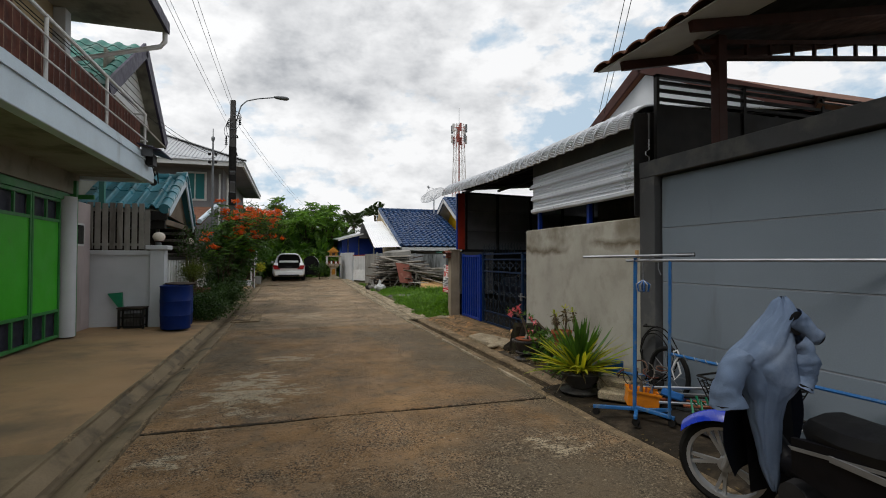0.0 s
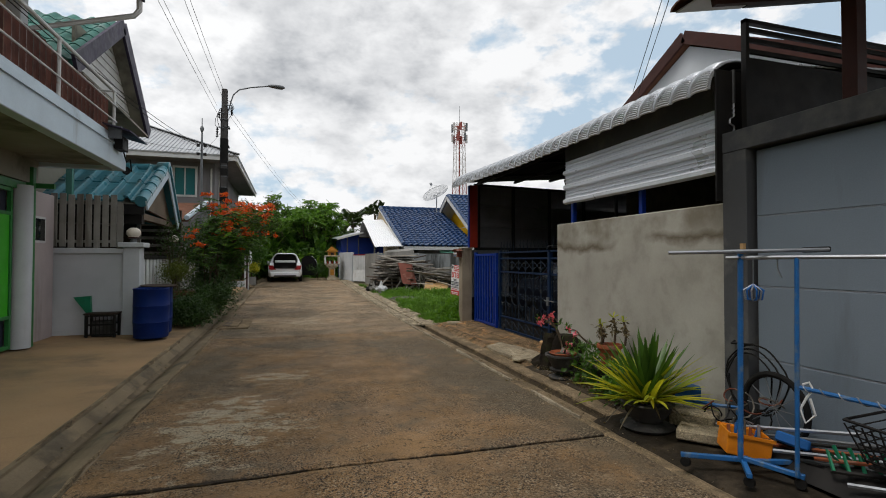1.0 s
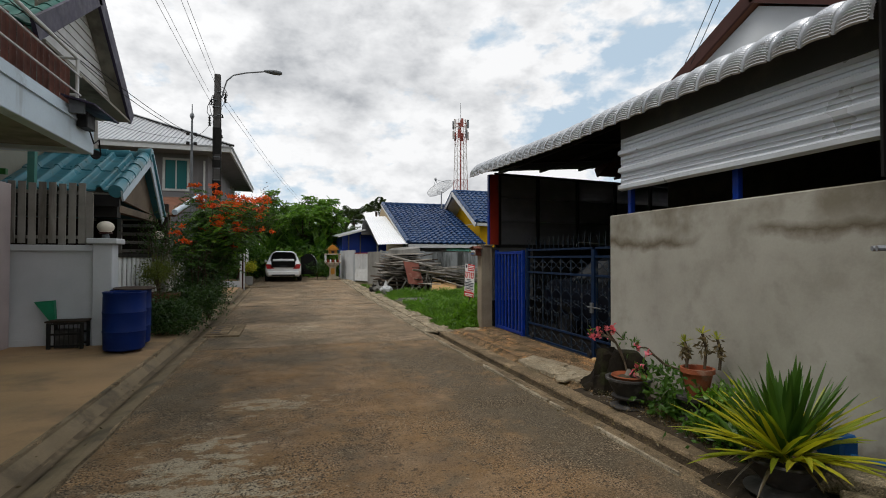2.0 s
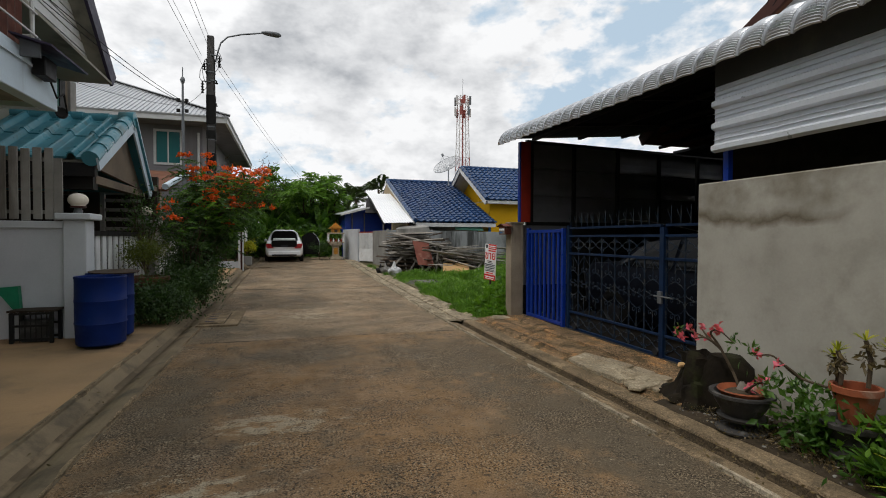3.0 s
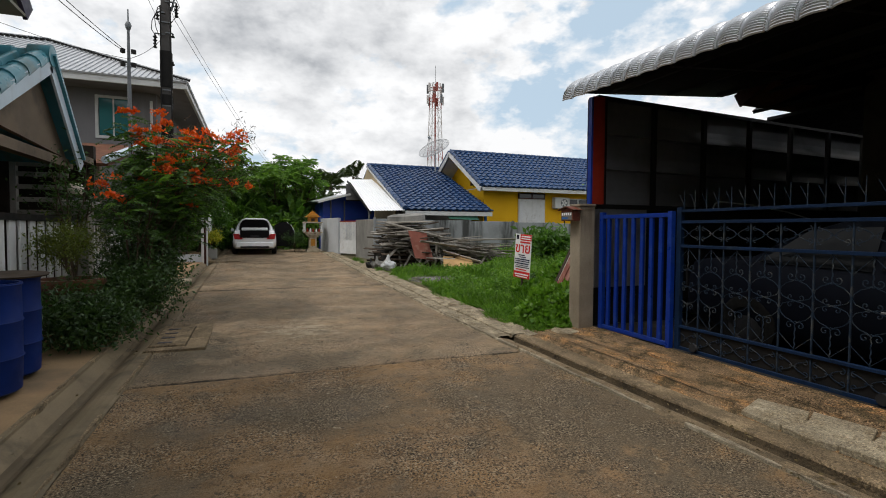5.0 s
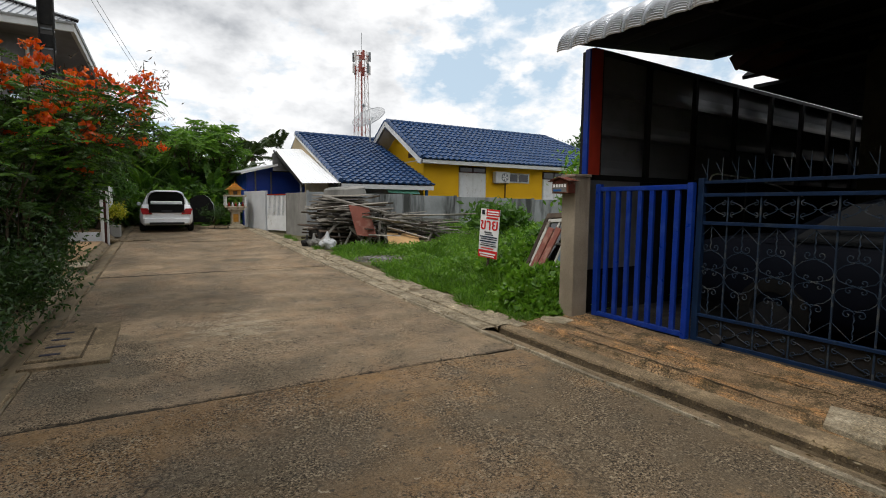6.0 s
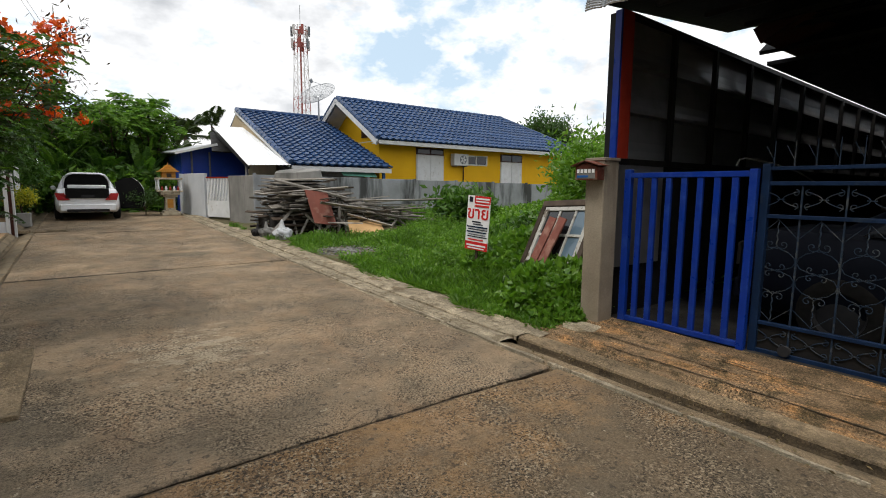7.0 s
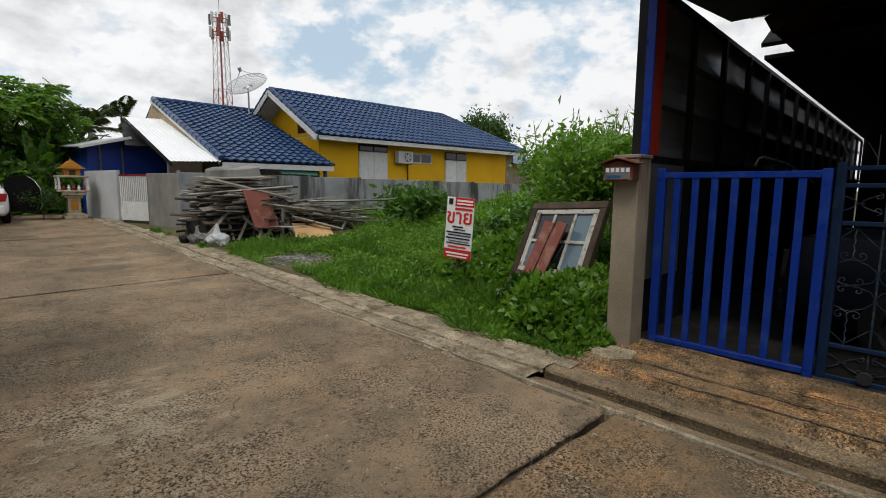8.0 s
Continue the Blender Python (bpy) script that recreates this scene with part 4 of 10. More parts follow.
# manhole covers in the gutter edge
for x0, x1, y0, y1, lid_x0, lid_x1, lid_y0, lid_y1 in ((-1.36, -0.72, 12.72, 14.32, -1.33, -0.955, 12.89, 14.07), (-1.36, -0.59, 24.75, 25.35, -1.02, -0.63, 24.85, 25.27)):
    z = gz((y0 + y1) / 2) + 0.006
    mh = thing("manhole_cover", ((x0 + x1) / 2, (y0 + y1) / 2, z), "flat cement drain cover with lifting slots", "drain cover", "drain covers")
    bm = B()
    box(bm, x0, x1, y0, y1, z - 0.05, z + 0.010)
    part("surround", bm, GUTTER, mh, bevel=0.004)
    part("joint", boxes((lid_x0 - 0.012, lid_x1 + 0.02, lid_y0 - 0.02, lid_y1 + 0.02, z - 0.04, z + 0.0135)), CHANNEL, mh, "dark joint round the lid")
    bm = B()
    box(bm, lid_x0, lid_x1, lid_y0, lid_y1, z - 0.03, z + 0.028)
    part("lid", bm, GUTTER, mh, "worn cement lid", bevel=0.006)
    for j in range(4 if y0 < 20 else 0):
        yy = lid_y0 + 0.12 + j * 0.28
        part("slot", boxes((-1.26, -1.11, yy, yy + 0.055, z + 0.02, z + 0.032)), INK, mh)
cd = thing("cross_drain", (-1.6, 25.05, 0.2), "worn cement slab bridging the trough", "drain cover")
part("slab", boxes((-1.80, -1.37, 24.8, 25.3, gz(25) - 0.02, gz(25) + 0.05)), GUTTER, cd, bevel=0.01)

# jagged cracks that run along the ledge
def crack(x0, y0, y1, w, seed):
    rc = random.Random(seed)
    bm = B()
    prev = None
    n = int((y1 - y0) / 0.05)
    for j in range(n + 1):
        y = y0 + (y1 - y0) * j / n
        x = x0 + 0.05 * wob(y, seed, 0.8) + 0.018 * wob(y, seed, 5.0) + rc.gauss(0, 0.004)
        h = w * (0.35 + rc.random()) * min(1.0, 6 * j / n, 6 * (n - j) / n) + 0.001
        z = gz(y) + 0.034 + 0.115 * (x - 3.3) + 0.022
        cur = (bm.verts.new((x - h / 2, y, z)), bm.verts.new((x + h / 2, y, z)))
        if prev:
            bm.faces.new((prev[0], prev[1], cur[1], cur[0]))
        prev = cur
    settle("ledge_crack", bm, CHANNEL, "dark dirt-filled crack along the ledge", "crack")


crack(3.40, 9.0, 11.7, 0.016, 3)
crack(3.78, 8.4, 10.9, 0.014, 4)
crack(3.60, 10.2, 11.8, 0.018, 6)
crack(3.52, 7.4, 8.0, 0.02, 8)


# broken paving on the ledge
def flag(name, pts, z, t, material, label, cat, group=""):
    bm = B()
    prism(bm, [(x, y, z + 0.115 * max(0.0, x - 3.3)) for x, y in pts], (0, 0, t))
    return tagged(part(name, bm, material, None, "", None, False, 0.006), label, cat, group)


for k, pts in enumerate(([(3.31, 9.02), (3.60, 9.10), (3.66, 8.74), (3.50, 8.66), (3.29, 8.72)], [(3.29, 8.70), (3.50, 8.64), (3.67, 8.72), (3.72, 8.34), (3.52, 8.27), (3.30, 8.36), (3.25, 8.5)], [(3.305, 8.34), (3.52, 8.25), (3.60, 8.28), (3.56, 8.02), (3.42, 7.98), (3.31, 8.06)], [(3.62, 8.28), (3.725, 8.32), (3.75, 8.06), (3.66, 7.92), (3.58, 7.98)], [(3.33, 8.03), (3.42, 7.96), (3.55, 7.99), (3.52, 7.88), (3.40, 7.84)])):
    flag("paving_flag", pts, -0.02, 0.045 + 0.006 * (k % 3), PALE, "pale broken cement flag lying on the ledge", "paving slab", "broken flags")
for i in range(16):
    cx, cy = 3.3 + 0.42 * RNG.random(), 7.52 + 0.42 * RNG.random()
    n, s = 5, 0.05 + 0.06 * RNG.random()
    a0 = RNG.random() * 6
    flag("rubble_flake", [(cx + s * (0.7 + 0.5 * RNG.random()) * math.cos(a0 + 6.283 * k / n), cy + s * (0.7 + 0.5 * RNG.random()) * math.sin(a0 + 6.283 * k / n)) for k in range(n)], -0.005 + 0.02 * RNG.random(), 0.03, PALE, "pale chip of broken cement paving", "rubble", "broken paving chips")

# ---- grey boundary wall ----
gw = thing("wall_grey", (3.95, 0, 0), "smooth slate-grey boundary wall with horizontal grooves", "wall", kind="structure")
part("core", boxes((3.905, 4.04, -6, 4.44, -0.1, 2.41)), GREYD, gw)
for z0, z1 in ((-0.1, 0.655), (0.667, 1.25), (1.262, 1.835), (1.847, 2.395)):
    part("panel", boxes((3.868, 3.915, -6, 4.42, z0, z1)), GREY, gw, bevel=0.003)
for z in (0.661, 1.256, 1.841):
    part("joint", boxes((3.8705, 3.91, -6, 4.42, z - 0.004, z + 0.004)), GROOVE, gw, "faint paler groove")
part("coping", boxes((3.80, 4.09, -6, 4.70, 2.42, 2.60)), GREYD, gw, "darker grey coping band", bevel=0.006)
part("end_pillar", boxes((3.80, 4.09, 4.46, 4.70, -0.1, 2.417)), GREYD, gw, "darker grey end pillar", bevel=0.006)

# black louvred screen beyond the wall
sc = thing("louvre_screen", (3.95, 4.6, 2.6), "black steel screen with louvres along its top", "screen")
part("sheet", boxes((3.94, 9.0, 4.585, 4.60, 2.1, 3.27)), BLACKM, sc)
for z in (3.33, 3.43, 3.52):
    part("slat", boxes((3.96, 9.0, 4.57, 4.60, z - 0.025, z + 0.012)), BLACKM, sc)
part("top_rail", boxes((3.93, 9.0, 4.56, 4.61, 3.565, 3.60)), BLACKM, sc)
for x in (3.93, 5.2, 6.5, 7.8):
    part("post", boxes((x, x + 0.04, 4.56, 4.61, 2.1, 3.60)), BLACKM, sc)

# tiled carport roof over the grey wall
cp = thing("carport", (3.87, 3.67, 2.6), "brown tiled carport roof on a red-brown steel post", "carport")
part("post", boxes((3.82, 3.92, 3.61, 3.71, 2.60, 3.62)), BROWNST, cp, bevel=0.004)
SL = 0.21


def rz(x):
    return 3.50 + SL * (x - 3.1)


bm = B()
slant(bm, [(3.12, -6, rz(3.12)), (3.8, -6, rz(3.8)), (3.8, 4.5, rz(3.8)), (3.12, 4.5, rz(3.12))], 0.012)
part("lining", bm, TRIMW, cp, "white lining board along the eave")
# Underside black instead of tile brown, standing for shade below the roof.
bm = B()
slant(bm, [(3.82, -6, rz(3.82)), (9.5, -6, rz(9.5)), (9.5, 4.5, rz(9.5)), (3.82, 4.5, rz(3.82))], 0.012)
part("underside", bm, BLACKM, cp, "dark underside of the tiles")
for y in (4.2, 3.3, 2.4, 1.5, 0.6, -0.4, -1.5):
    bm = B()
    beam(bm, (3.2, y, rz(3.2) - 0.06), (9.4, y, rz(9.4) - 0.06), 0.05, 0.09)
    part("rafter", bm, BROWNST, cp)
def truss(x, top):
    """Height of the truss chords, which climb less steeply than the tiles."""
    return (3.58 + 0.13 * (x - 4.0)) if top else (3.43 + 0.12 * (x - 4.0))


for name, top in (("top_chord", True), ("bottom_chord", False)):
    bm = B()
    beam(bm, (3.6, 3.66, truss(3.6, top)), (9.4, 3.66, truss(9.4, top)), 0.05, 0.04)
    part(name, bm, BROWNST, cp)
for i in range(18):
    x = 3.9 + 0.3 * i
    part("web", boxes((x, x + 0.025, 3.645, 3.675, truss(x, False), truss(x, True))), BROWNST, cp)
bm = B()
tube(bm, [(3.87, 3.66, 3.25), (3.6, 3.66, rz(3.6) - 0.1)], 0.02)
part("brace", bm, BROWNST, cp)
bm = B()
prof = [(0.13 * math.cos(a), 0.06 * math.sin(a)) for a in [math.pi * k / 6 for k in range(7)]]
for x0, x1 in ((0.0, 6.4),):
    for (a, b), (c, d) in zip(prof, prof[1:]):
        p = [(x0, a, b), (x1, a, b + SL * x1), (x1, c, d + SL * x1), (x0, c, d)]
        bm.faces.new([bm.verts.new(q) for q in p])
        p = [(x0, a, b), (x0, c, d), (x0, c * 0.8, d * 0.75), (x0, a * 0.8, b * 0.75)]
        bm.faces.new([bm.verts.new(q) for q in p])
tile_row = mesh_of("tile", bm, BROWNTILE)
for i in range(40):
    part("tile", tile_row, BROWNTILE, cp, m=pose(3.07, 4.38 - 0.26 * i, rz(3.07) + 0.0))

# house behind the carport, its gable over the canopy
hb = thing("house", (8, 7.7, 0), "white rendered house with a brown tiled gable roof", "house")
# Front wall takes a dark colour to stand for shade under the canopy.
part("wall", boxes((7.2, 18.7, 4.85, 10.4, 0, 3.55)), WOODD, hb, "front wall coloured dark for the deep shade")
bm = B()
prism(bm, [(6.5, 5.0, 3.62), (6.5, 10.9, 3.62), (6.5, 7.85, 5.06)], (0.12, 0, 0))
part("gable", bm, WHITE, hb, "white gable")
for y0, s in ((4.55, 1), (11.55, -1)):
    bm = B()
    slant(bm, [(6.40, y0, 3.30 + (0.2 if s > 0 else 0)), (19, y0, 3.30 + (0.2 if s > 0 else 0)), (19, 7.85, 5.22), (6.40, 7.85, 5.22)][::s], 0.10)
    part("roof", bm, BROWNTILE, hb, "brown tiled roof slope")
    bm = B()
    beam(bm, (6.38, y0, 3.28 + (0.2 if s > 0 else 0)), (6.38, 7.85, 5.2), 0.04, 0.2)
    part("barge_board", bm, BROWNST, hb)
# Passage roof and eave tail are black, standing for their shaded undersides.
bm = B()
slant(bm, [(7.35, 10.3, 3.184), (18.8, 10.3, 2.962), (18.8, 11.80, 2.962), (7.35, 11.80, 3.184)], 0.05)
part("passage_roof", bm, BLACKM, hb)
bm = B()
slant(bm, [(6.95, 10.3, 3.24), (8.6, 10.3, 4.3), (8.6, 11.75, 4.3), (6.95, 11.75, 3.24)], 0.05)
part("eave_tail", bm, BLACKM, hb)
part("front_door", boxes((7.16, 7.198, 7.4, 8.3, 0.09, 2.1)), BROWNST, hb)
w = part("window", boxes((7.16, 7.198, 8.8, 10.0, 1.0, 2.1)), BROWNST, hb)
part("pane", boxes((7.15, 7.158, 8.88, 9.92, 1.08, 2.02)), GLASSD, w)

# ---- raw concrete wall and metal canopy ----
bm = boxes((3.85, 4.0, 4.705, 7.63, -0.1, 1.99))
settle("wall_raw", bm, RAWCON, "unpainted cement-rendered wall with damp stains", "wall", bevel=0.012)

cn = thing("canopy", (3.9, 8.3, 0.1), "galvanised lean-to canopy with a rounded ribbed edge", "canopy")
CY0, CY1, RIB = 4.72, 12.02, 0.235


def tilt(y):
    """The canopy edge climbs a little towards its far end."""
    return 0.115 * max(0.0, (y - 8.6) / 3.4)



def canopy_profile():
    rows = [(7.3, 3.54), (6.0, 3.44), (4.12, 3.292)]
    cx, cz, r = 4.06, 3.005, 0.29
    for k in range(45):
        a = radians(84 + 97 * k / 44)
        rr = r + (0.004 if k % 2 else -0.004)
        rows.append((cx + rr * 1.25 * math.cos(a), cz + rr * math.sin(a)))
    return rows


bm = B()
prof = canopy_profile()
rows = []
nrib = int((CY1 - CY0) / RIB)
ys = []
for i in range(nrib):
    y = CY0 + i * RIB
    ys += [(y, 0.0, 0.0), (y + 0.008, 0.022, 0.0), (y + 0.022, 0.022, 0.0), (y + 0.03, 0.0, 0.0)]
    ys += [(y + 0.03 + (RIB - 0.03) * q / 6, 0.040 * math.sin(math.pi * q / 6) ** 0.7, 1.0) for q in range(1, 6)]
for y, up, pillow in ys:
    ring = []
    for i, (x, z) in enumerate(prof):
        n = Vector((-0.1, 0, 1)) if i < 3 else Vector((x - 4.06, 0, z - 3.005)).normalized()
        u = up * (0.25 if i < 3 and pillow else 1.0)
        ring.append(bm.verts.new((x + n.x * u, y, z + n.z * u + tilt(y))))
    rows.append(ring)
for a, b in zip(rows, rows[1:]):
    for i in range(len(prof) - 1):
        bm.faces.new((a[i], a[i + 1], b[i + 1], b[i]))
part("roof_sheet", bm, GALV, cn, smooth=True)
# Near-black sheets added under the galvanised roof as its shaded underside.
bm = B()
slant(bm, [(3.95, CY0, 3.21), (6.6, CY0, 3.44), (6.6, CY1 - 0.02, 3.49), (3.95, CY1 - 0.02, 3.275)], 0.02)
part("ceiling_sheet", bm, NEARBLACK, cn)
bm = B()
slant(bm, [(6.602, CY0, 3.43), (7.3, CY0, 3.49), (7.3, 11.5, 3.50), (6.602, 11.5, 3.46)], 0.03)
part("ceiling_sheet", bm, NEARBLACK, cn)
for y in (5.2, 6.4, 7.55, 8.9, 10.4):
    bm = B()
    beam(bm, (3.95, y, 3.155), (6.6, y, 3.385), 0.05, 0.05)
    part("rafter", bm, BLACKM, cn)
for x in (4.1, 5.0, 5.9, 6.58):
    part("purlin", boxes((x, x + 0.05, CY0, 11.5, 3.125 + (x - 4) * 0.087, 3.175 + (x - 4) * 0.087)), BLACKM, cn)
part("end_board", boxes((3.74, 6.6, CY0 - 0.02, CY0 - 0.003, 2.0, 3.18)), BLACKM, cn)
for y in (4.76, 5.98, 7.42):
    part("post", boxes((3.99, 4.05, y, y + 0.06, 1.9, 3.15)), BLUE, cn, bevel=0.004)

bm = B()
shape = [(0.0, 0.0), (0.10, 0.045), (0.30, 0.045), (0.42, 0.0), (0.56, 0.0), (0.585, 0.014), (0.61, 0.0), (0.76, 0.0), (0.785, 0.014), (0.81, 0.0), (1.0, 0.0)]
pts = []
for w in range(3):
    for u, d in shape[:-1]:
        pts.append((3.93 - d, 2.27 + (w + u) * 0.205))
pts.append((3.93, 2.885))
grid(bm, len(pts) - 1, 10, lambda u, v: (pts[round(u * (len(pts) - 1))][0] + 0.004 * wob(v * 6, u * 4), 4.68 + 2.84 * v, pts[round(u * (len(pts) - 1))][1] + 0.006 * wob(v * 9, 2) * (1 - u)))
part("head_board", boxes((3.925, 3.94, 4.68, 7.52, 2.889, 3.19)), GREYD, cn, "dark grey board over the corrugated sheet")
part("side_sheet", bm, GALVS, cn, "corrugated galvanised side sheet", smooth=False)
for y in (4.72, 5.4, 6.1, 6.8, 7.47):
    for z in (2.30, 2.505, 2.71):
        bm = B()
        lathe(bm, [(0.0, 0.0), (0.012, 0.002), (0.012, 0.008), (0, 0.01)], 6)
        part("screw", bm, LAMPG, cn, m=pose(3.898, y, z, 0, -90, 0))

# carport: far partition, floor, back; floor and walls coloured near-black for shade
pt = thing("partition", (8, 11.95, 0), "dark lapped metal partition on a low block wall", "partition")
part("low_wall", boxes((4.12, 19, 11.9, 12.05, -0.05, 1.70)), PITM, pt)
part("wall_panel", boxes((4.125, 5.05, 11.872, 11.897, 0.62, 1.695)), GALVD, pt, "dull grey sheet over the block wall")
XM = [4.30, 5.18, 6.14, 7.1, 8.05, 9.0, 9.95, 10.9, 11.9, 12.9, 13.9, 14.9, 15.9, 16.9, 17.9, 18.9]
for a, b in zip(XM, XM[1:]):
    ta, tb = 3.23 - 0.02 * (a - 4.3), 3.23 - 0.02 * (b - 4.3)
    bm = B()
    lap = [(0.0, -0.10), (0.08, -0.088), (0.2, -0.06), (0.4, -0.028), (0.7, -0.006), (0.985, 0.004), (1.0, -0.10)]
    ev = [((k + f) / 3, d) for k in range(3) for f, d in lap]
    z = lambda h, t: 1.76 + h * (t - 1.76)
    for (h0, d0), (h1, d1) in zip(ev, ev[1:]):
        if h1 - h0 > 1e-4:
            bm.faces.new([bm.verts.new(p) for p in ((a, 12.02 + d0, z(h0, ta)), (b, 12.02 + d0, z(h0, tb)), (b, 12.02 + d1, z(h1, tb)), (a, 12.02 + d1, z(h1, ta)))])
    part("panel", bm, GALVD, pt)
for x in XM:
    part("mullion", boxes((x - 0.03, x + 0.03, 11.87, 11.925, 1.70, 3.18 - 0.02 * (x - 4.3))), BLACKM, pt)
bm = B()
beam(bm, (4.2, 11.92, 3.21), (19, 11.92, 2.914), 0.06, 0.05)
part("top_rail", bm, BLACKM, pt)
part("bottom_rail", boxes((4.2, 19, 11.86, 11.93, 1.70, 1.76)), BLACKM, pt)
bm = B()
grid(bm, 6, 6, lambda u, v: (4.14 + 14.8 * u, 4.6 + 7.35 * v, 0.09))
settle("carport_floor", bm, PITM, "cement floor inside the carport, coloured dark for shade", "floor")
# Unseen side wall, added to close the carport and keep it dark.
settle("wall_yard", boxes((4.1, 19, 4.62, 4.69, 0, 3.0)), PITM, "added side wall, coloured dark, closing the carport", "wall")
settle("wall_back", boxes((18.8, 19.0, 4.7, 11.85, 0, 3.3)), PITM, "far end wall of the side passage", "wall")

# gate pillar with the two-coloured post
pl = thing("gate_pillar", (3.98, 11.9, 0), "square cement gate pillar", "pillar")
part("shaft", boxes((3.86, 4.10, 11.80, 12.02, -0.1, 1.72)), PILLAR, pl, bevel=0.008)
part("cap", boxes((3.85, 4.11, 11.79, 12.03, 1.72, 1.752)), PILLAR, pl, bevel=0.006)
ps = thing("canopy_post", (4.12, 11.88, 1.75), "canopy post faced with blue and red boards", "post")
part("blue_board", boxes((4.02, 4.048, 11.80, 11.87, 1.755, 3.17)), BLUE, ps)
part("red_board", boxes((4.05, 4.235, 11.80, 11.835, 1.755, 3.18)), RED, ps)
part("core", boxes((4.09, 4.19, 11.84, 11.98, 1.755, 3.18)), BLACKM, ps)

mb = thing("mailbox", (3.88, 12.06, 1.5), "small rusty metal letterbox shaped like a house", "mailbox")
bm = B()
prism(bm, [(3.74, 11.80, 1.53), (3.74, 12.06, 1.53), (3.74, 12.06, 1.66), (3.74, 11.93, 1.70), (3.74, 11.80, 1.66)], (0.12, 0, 0))
part("body", bm, RUSTBOX, mb, bevel=0.004)
for s in (-1, 1):
    bm = B()
    slant(bm, [(3.71, 11.93, 1.715), (3.71, 11.93 + s * 0.17, 1.665), (3.88, 11.93 + s * 0.17, 1.665), (3.88, 11.93, 1.715)][::s], 0.008)
    part("lid", bm, RUSTBOX, mb)
part("front_panel", boxes((3.7372, 3.7395, 11.82, 12.04, 1.545, 1.64)), OLDCON, mb, "faded grey front panel")
for k in range(5):
    part("lettering_bar", boxes((3.7345, 3.7368, 11.825 + k * 0.045, 11.855 + k * 0.045, 1.60, 1.635)), SIGNW, mb)
part("lettering_bar", boxes((3.7345, 3.7368, 11.9, 12.03, 1.555, 1.575)), BLUEP, mb)

# ---- blue bar leaf ----
bg = thing("bar_gate", (4.17, 11.1, 0.05), "bright blue steel gate leaf of upright bars", "gate")
Y0, Y1 = 10.54, 11.76
part("stile", boxes((4.14, 4.20, Y1 - 0.07, Y1, 0.05, 1.64)), BLUE, bg, bevel=0.004)
part("stile", boxes((4.14, 4.20, Y0, Y0 + 0.06, 0.08, 1.62)), BLUE, bg, bevel=0.004)
part("top_rail", boxes((4.145, 4.195, Y0 + 0.06, Y1 - 0.07, 1.555, 1.605)), BLUE, bg, bevel=0.004)
part("bottom_rail", boxes((4.145, 4.195, Y0 + 0.06, Y1 - 0.07, 0.10, 0.15)), BLUE, bg, bevel=0.004)
bar = mesh_of("bar", boxes((-0.018, 0.018, -0.026, 0.026, 0.15, 1.555)), BLUE, bevel=0.003)
for k in range(7):
    part("bar", bar, BLUE, bg, m=pose(4.17, 10.712 + 0.147 * k, 0))


# ---- sliding wrought gate ----
def spiral(cx, cz, r0, a0, turns, n=12, s=1):
    return [(0, cx + r0 * (1 - 0.85 * k / n) * math.cos(a0 + s * turns * 6.283 * k / n), cz + r0 * (1 - 0.85 * k / n) * math.sin(a0 + s * turns * 6.283 * k / n)) for k in range(n + 1)]


def scroll_tall():
    """Lyre-shaped scrollwork for one bay, 0.29 wide and 0.88 tall: two S-curves, four pairs of curls, twisted bars."""
    bm = B()
    for s in (-1, 1):
        arm = [(0, 0.0, 0.64), (0, 0.03 * s, 0.615), (0, 0.085 * s, 0.595), (0, 0.128 * s, 0.555), (0, 0.138 * s, 0.515), (0, 0.115 * s, 0.475), (0, 0.065 * s, 0.455), (0, 0.02 * s, 0.44)]
        tube(bm, arm, 0.0038, 4)
        tube(bm, [(0, b, 0.88 - c) for a, b, c in arm], 0.0038, 4)
        for cz, f in ((0.655, 1), (0.475, 1), (0.405, -1), (0.225, -1)):
            w = 0.030 if 0.3 < cz < 0.6 else 0.036
            tube(bm, [(0, 0.0, cz - 0.035 * f), (0, 0.02 * s, cz - 0.028 * f)] + spiral(0.045 * s, cz, w, -2.2 * s * f if s > 0 else 3.1416 + 2.2 * f, 1.05, 12, s * f), 0.0042, 4)
    for z0, z1 in ((0.64, 0.88), (0.0, 0.24)):
        tube(bm, [(0.004 * math.cos(k * 1.6), 0.004 * math.sin(k * 1.6), z0 + (z1 - z0) * k / 14) for k in range(15)], 0.0055, 4)
    return bm


def scroll_small():
    """C-scrolls back to back, with a curl at each end, for the narrow bands."""
    bm = B()
    for s in (-1, 1):
        tube(bm, [(0, 0.125 * s, 0.055)] + [(0, s * (0.125 - 0.115 * math.sin(math.pi * k / 8)), 0.055 + 0.13 * k / 8) for k in range(1, 8)] + [(0, 0.125 * s, 0.185)], 0.0045, 4)
        for f in (-1, 1):
            tube(bm, spiral(0.098 * s, 0.12 + 0.05 * f, 0.03, 1.57 * f, 1.0, 10, -s * f), 0.004, 4)
    tube(bm, [(0, -0.03, 0.12), (0, 0.03, 0.12)], 0.005, 4)
    return bm


TALL, SMALL = mesh_of("scroll", scroll_tall(), SCROLL), mesh_of("scroll", scroll_small(), SCROLL)
gt = thing("sliding_gate", (4.22, 9.0, 0.1), "weathered dark blue wrought-iron sliding gate with scrollwork", "gate")


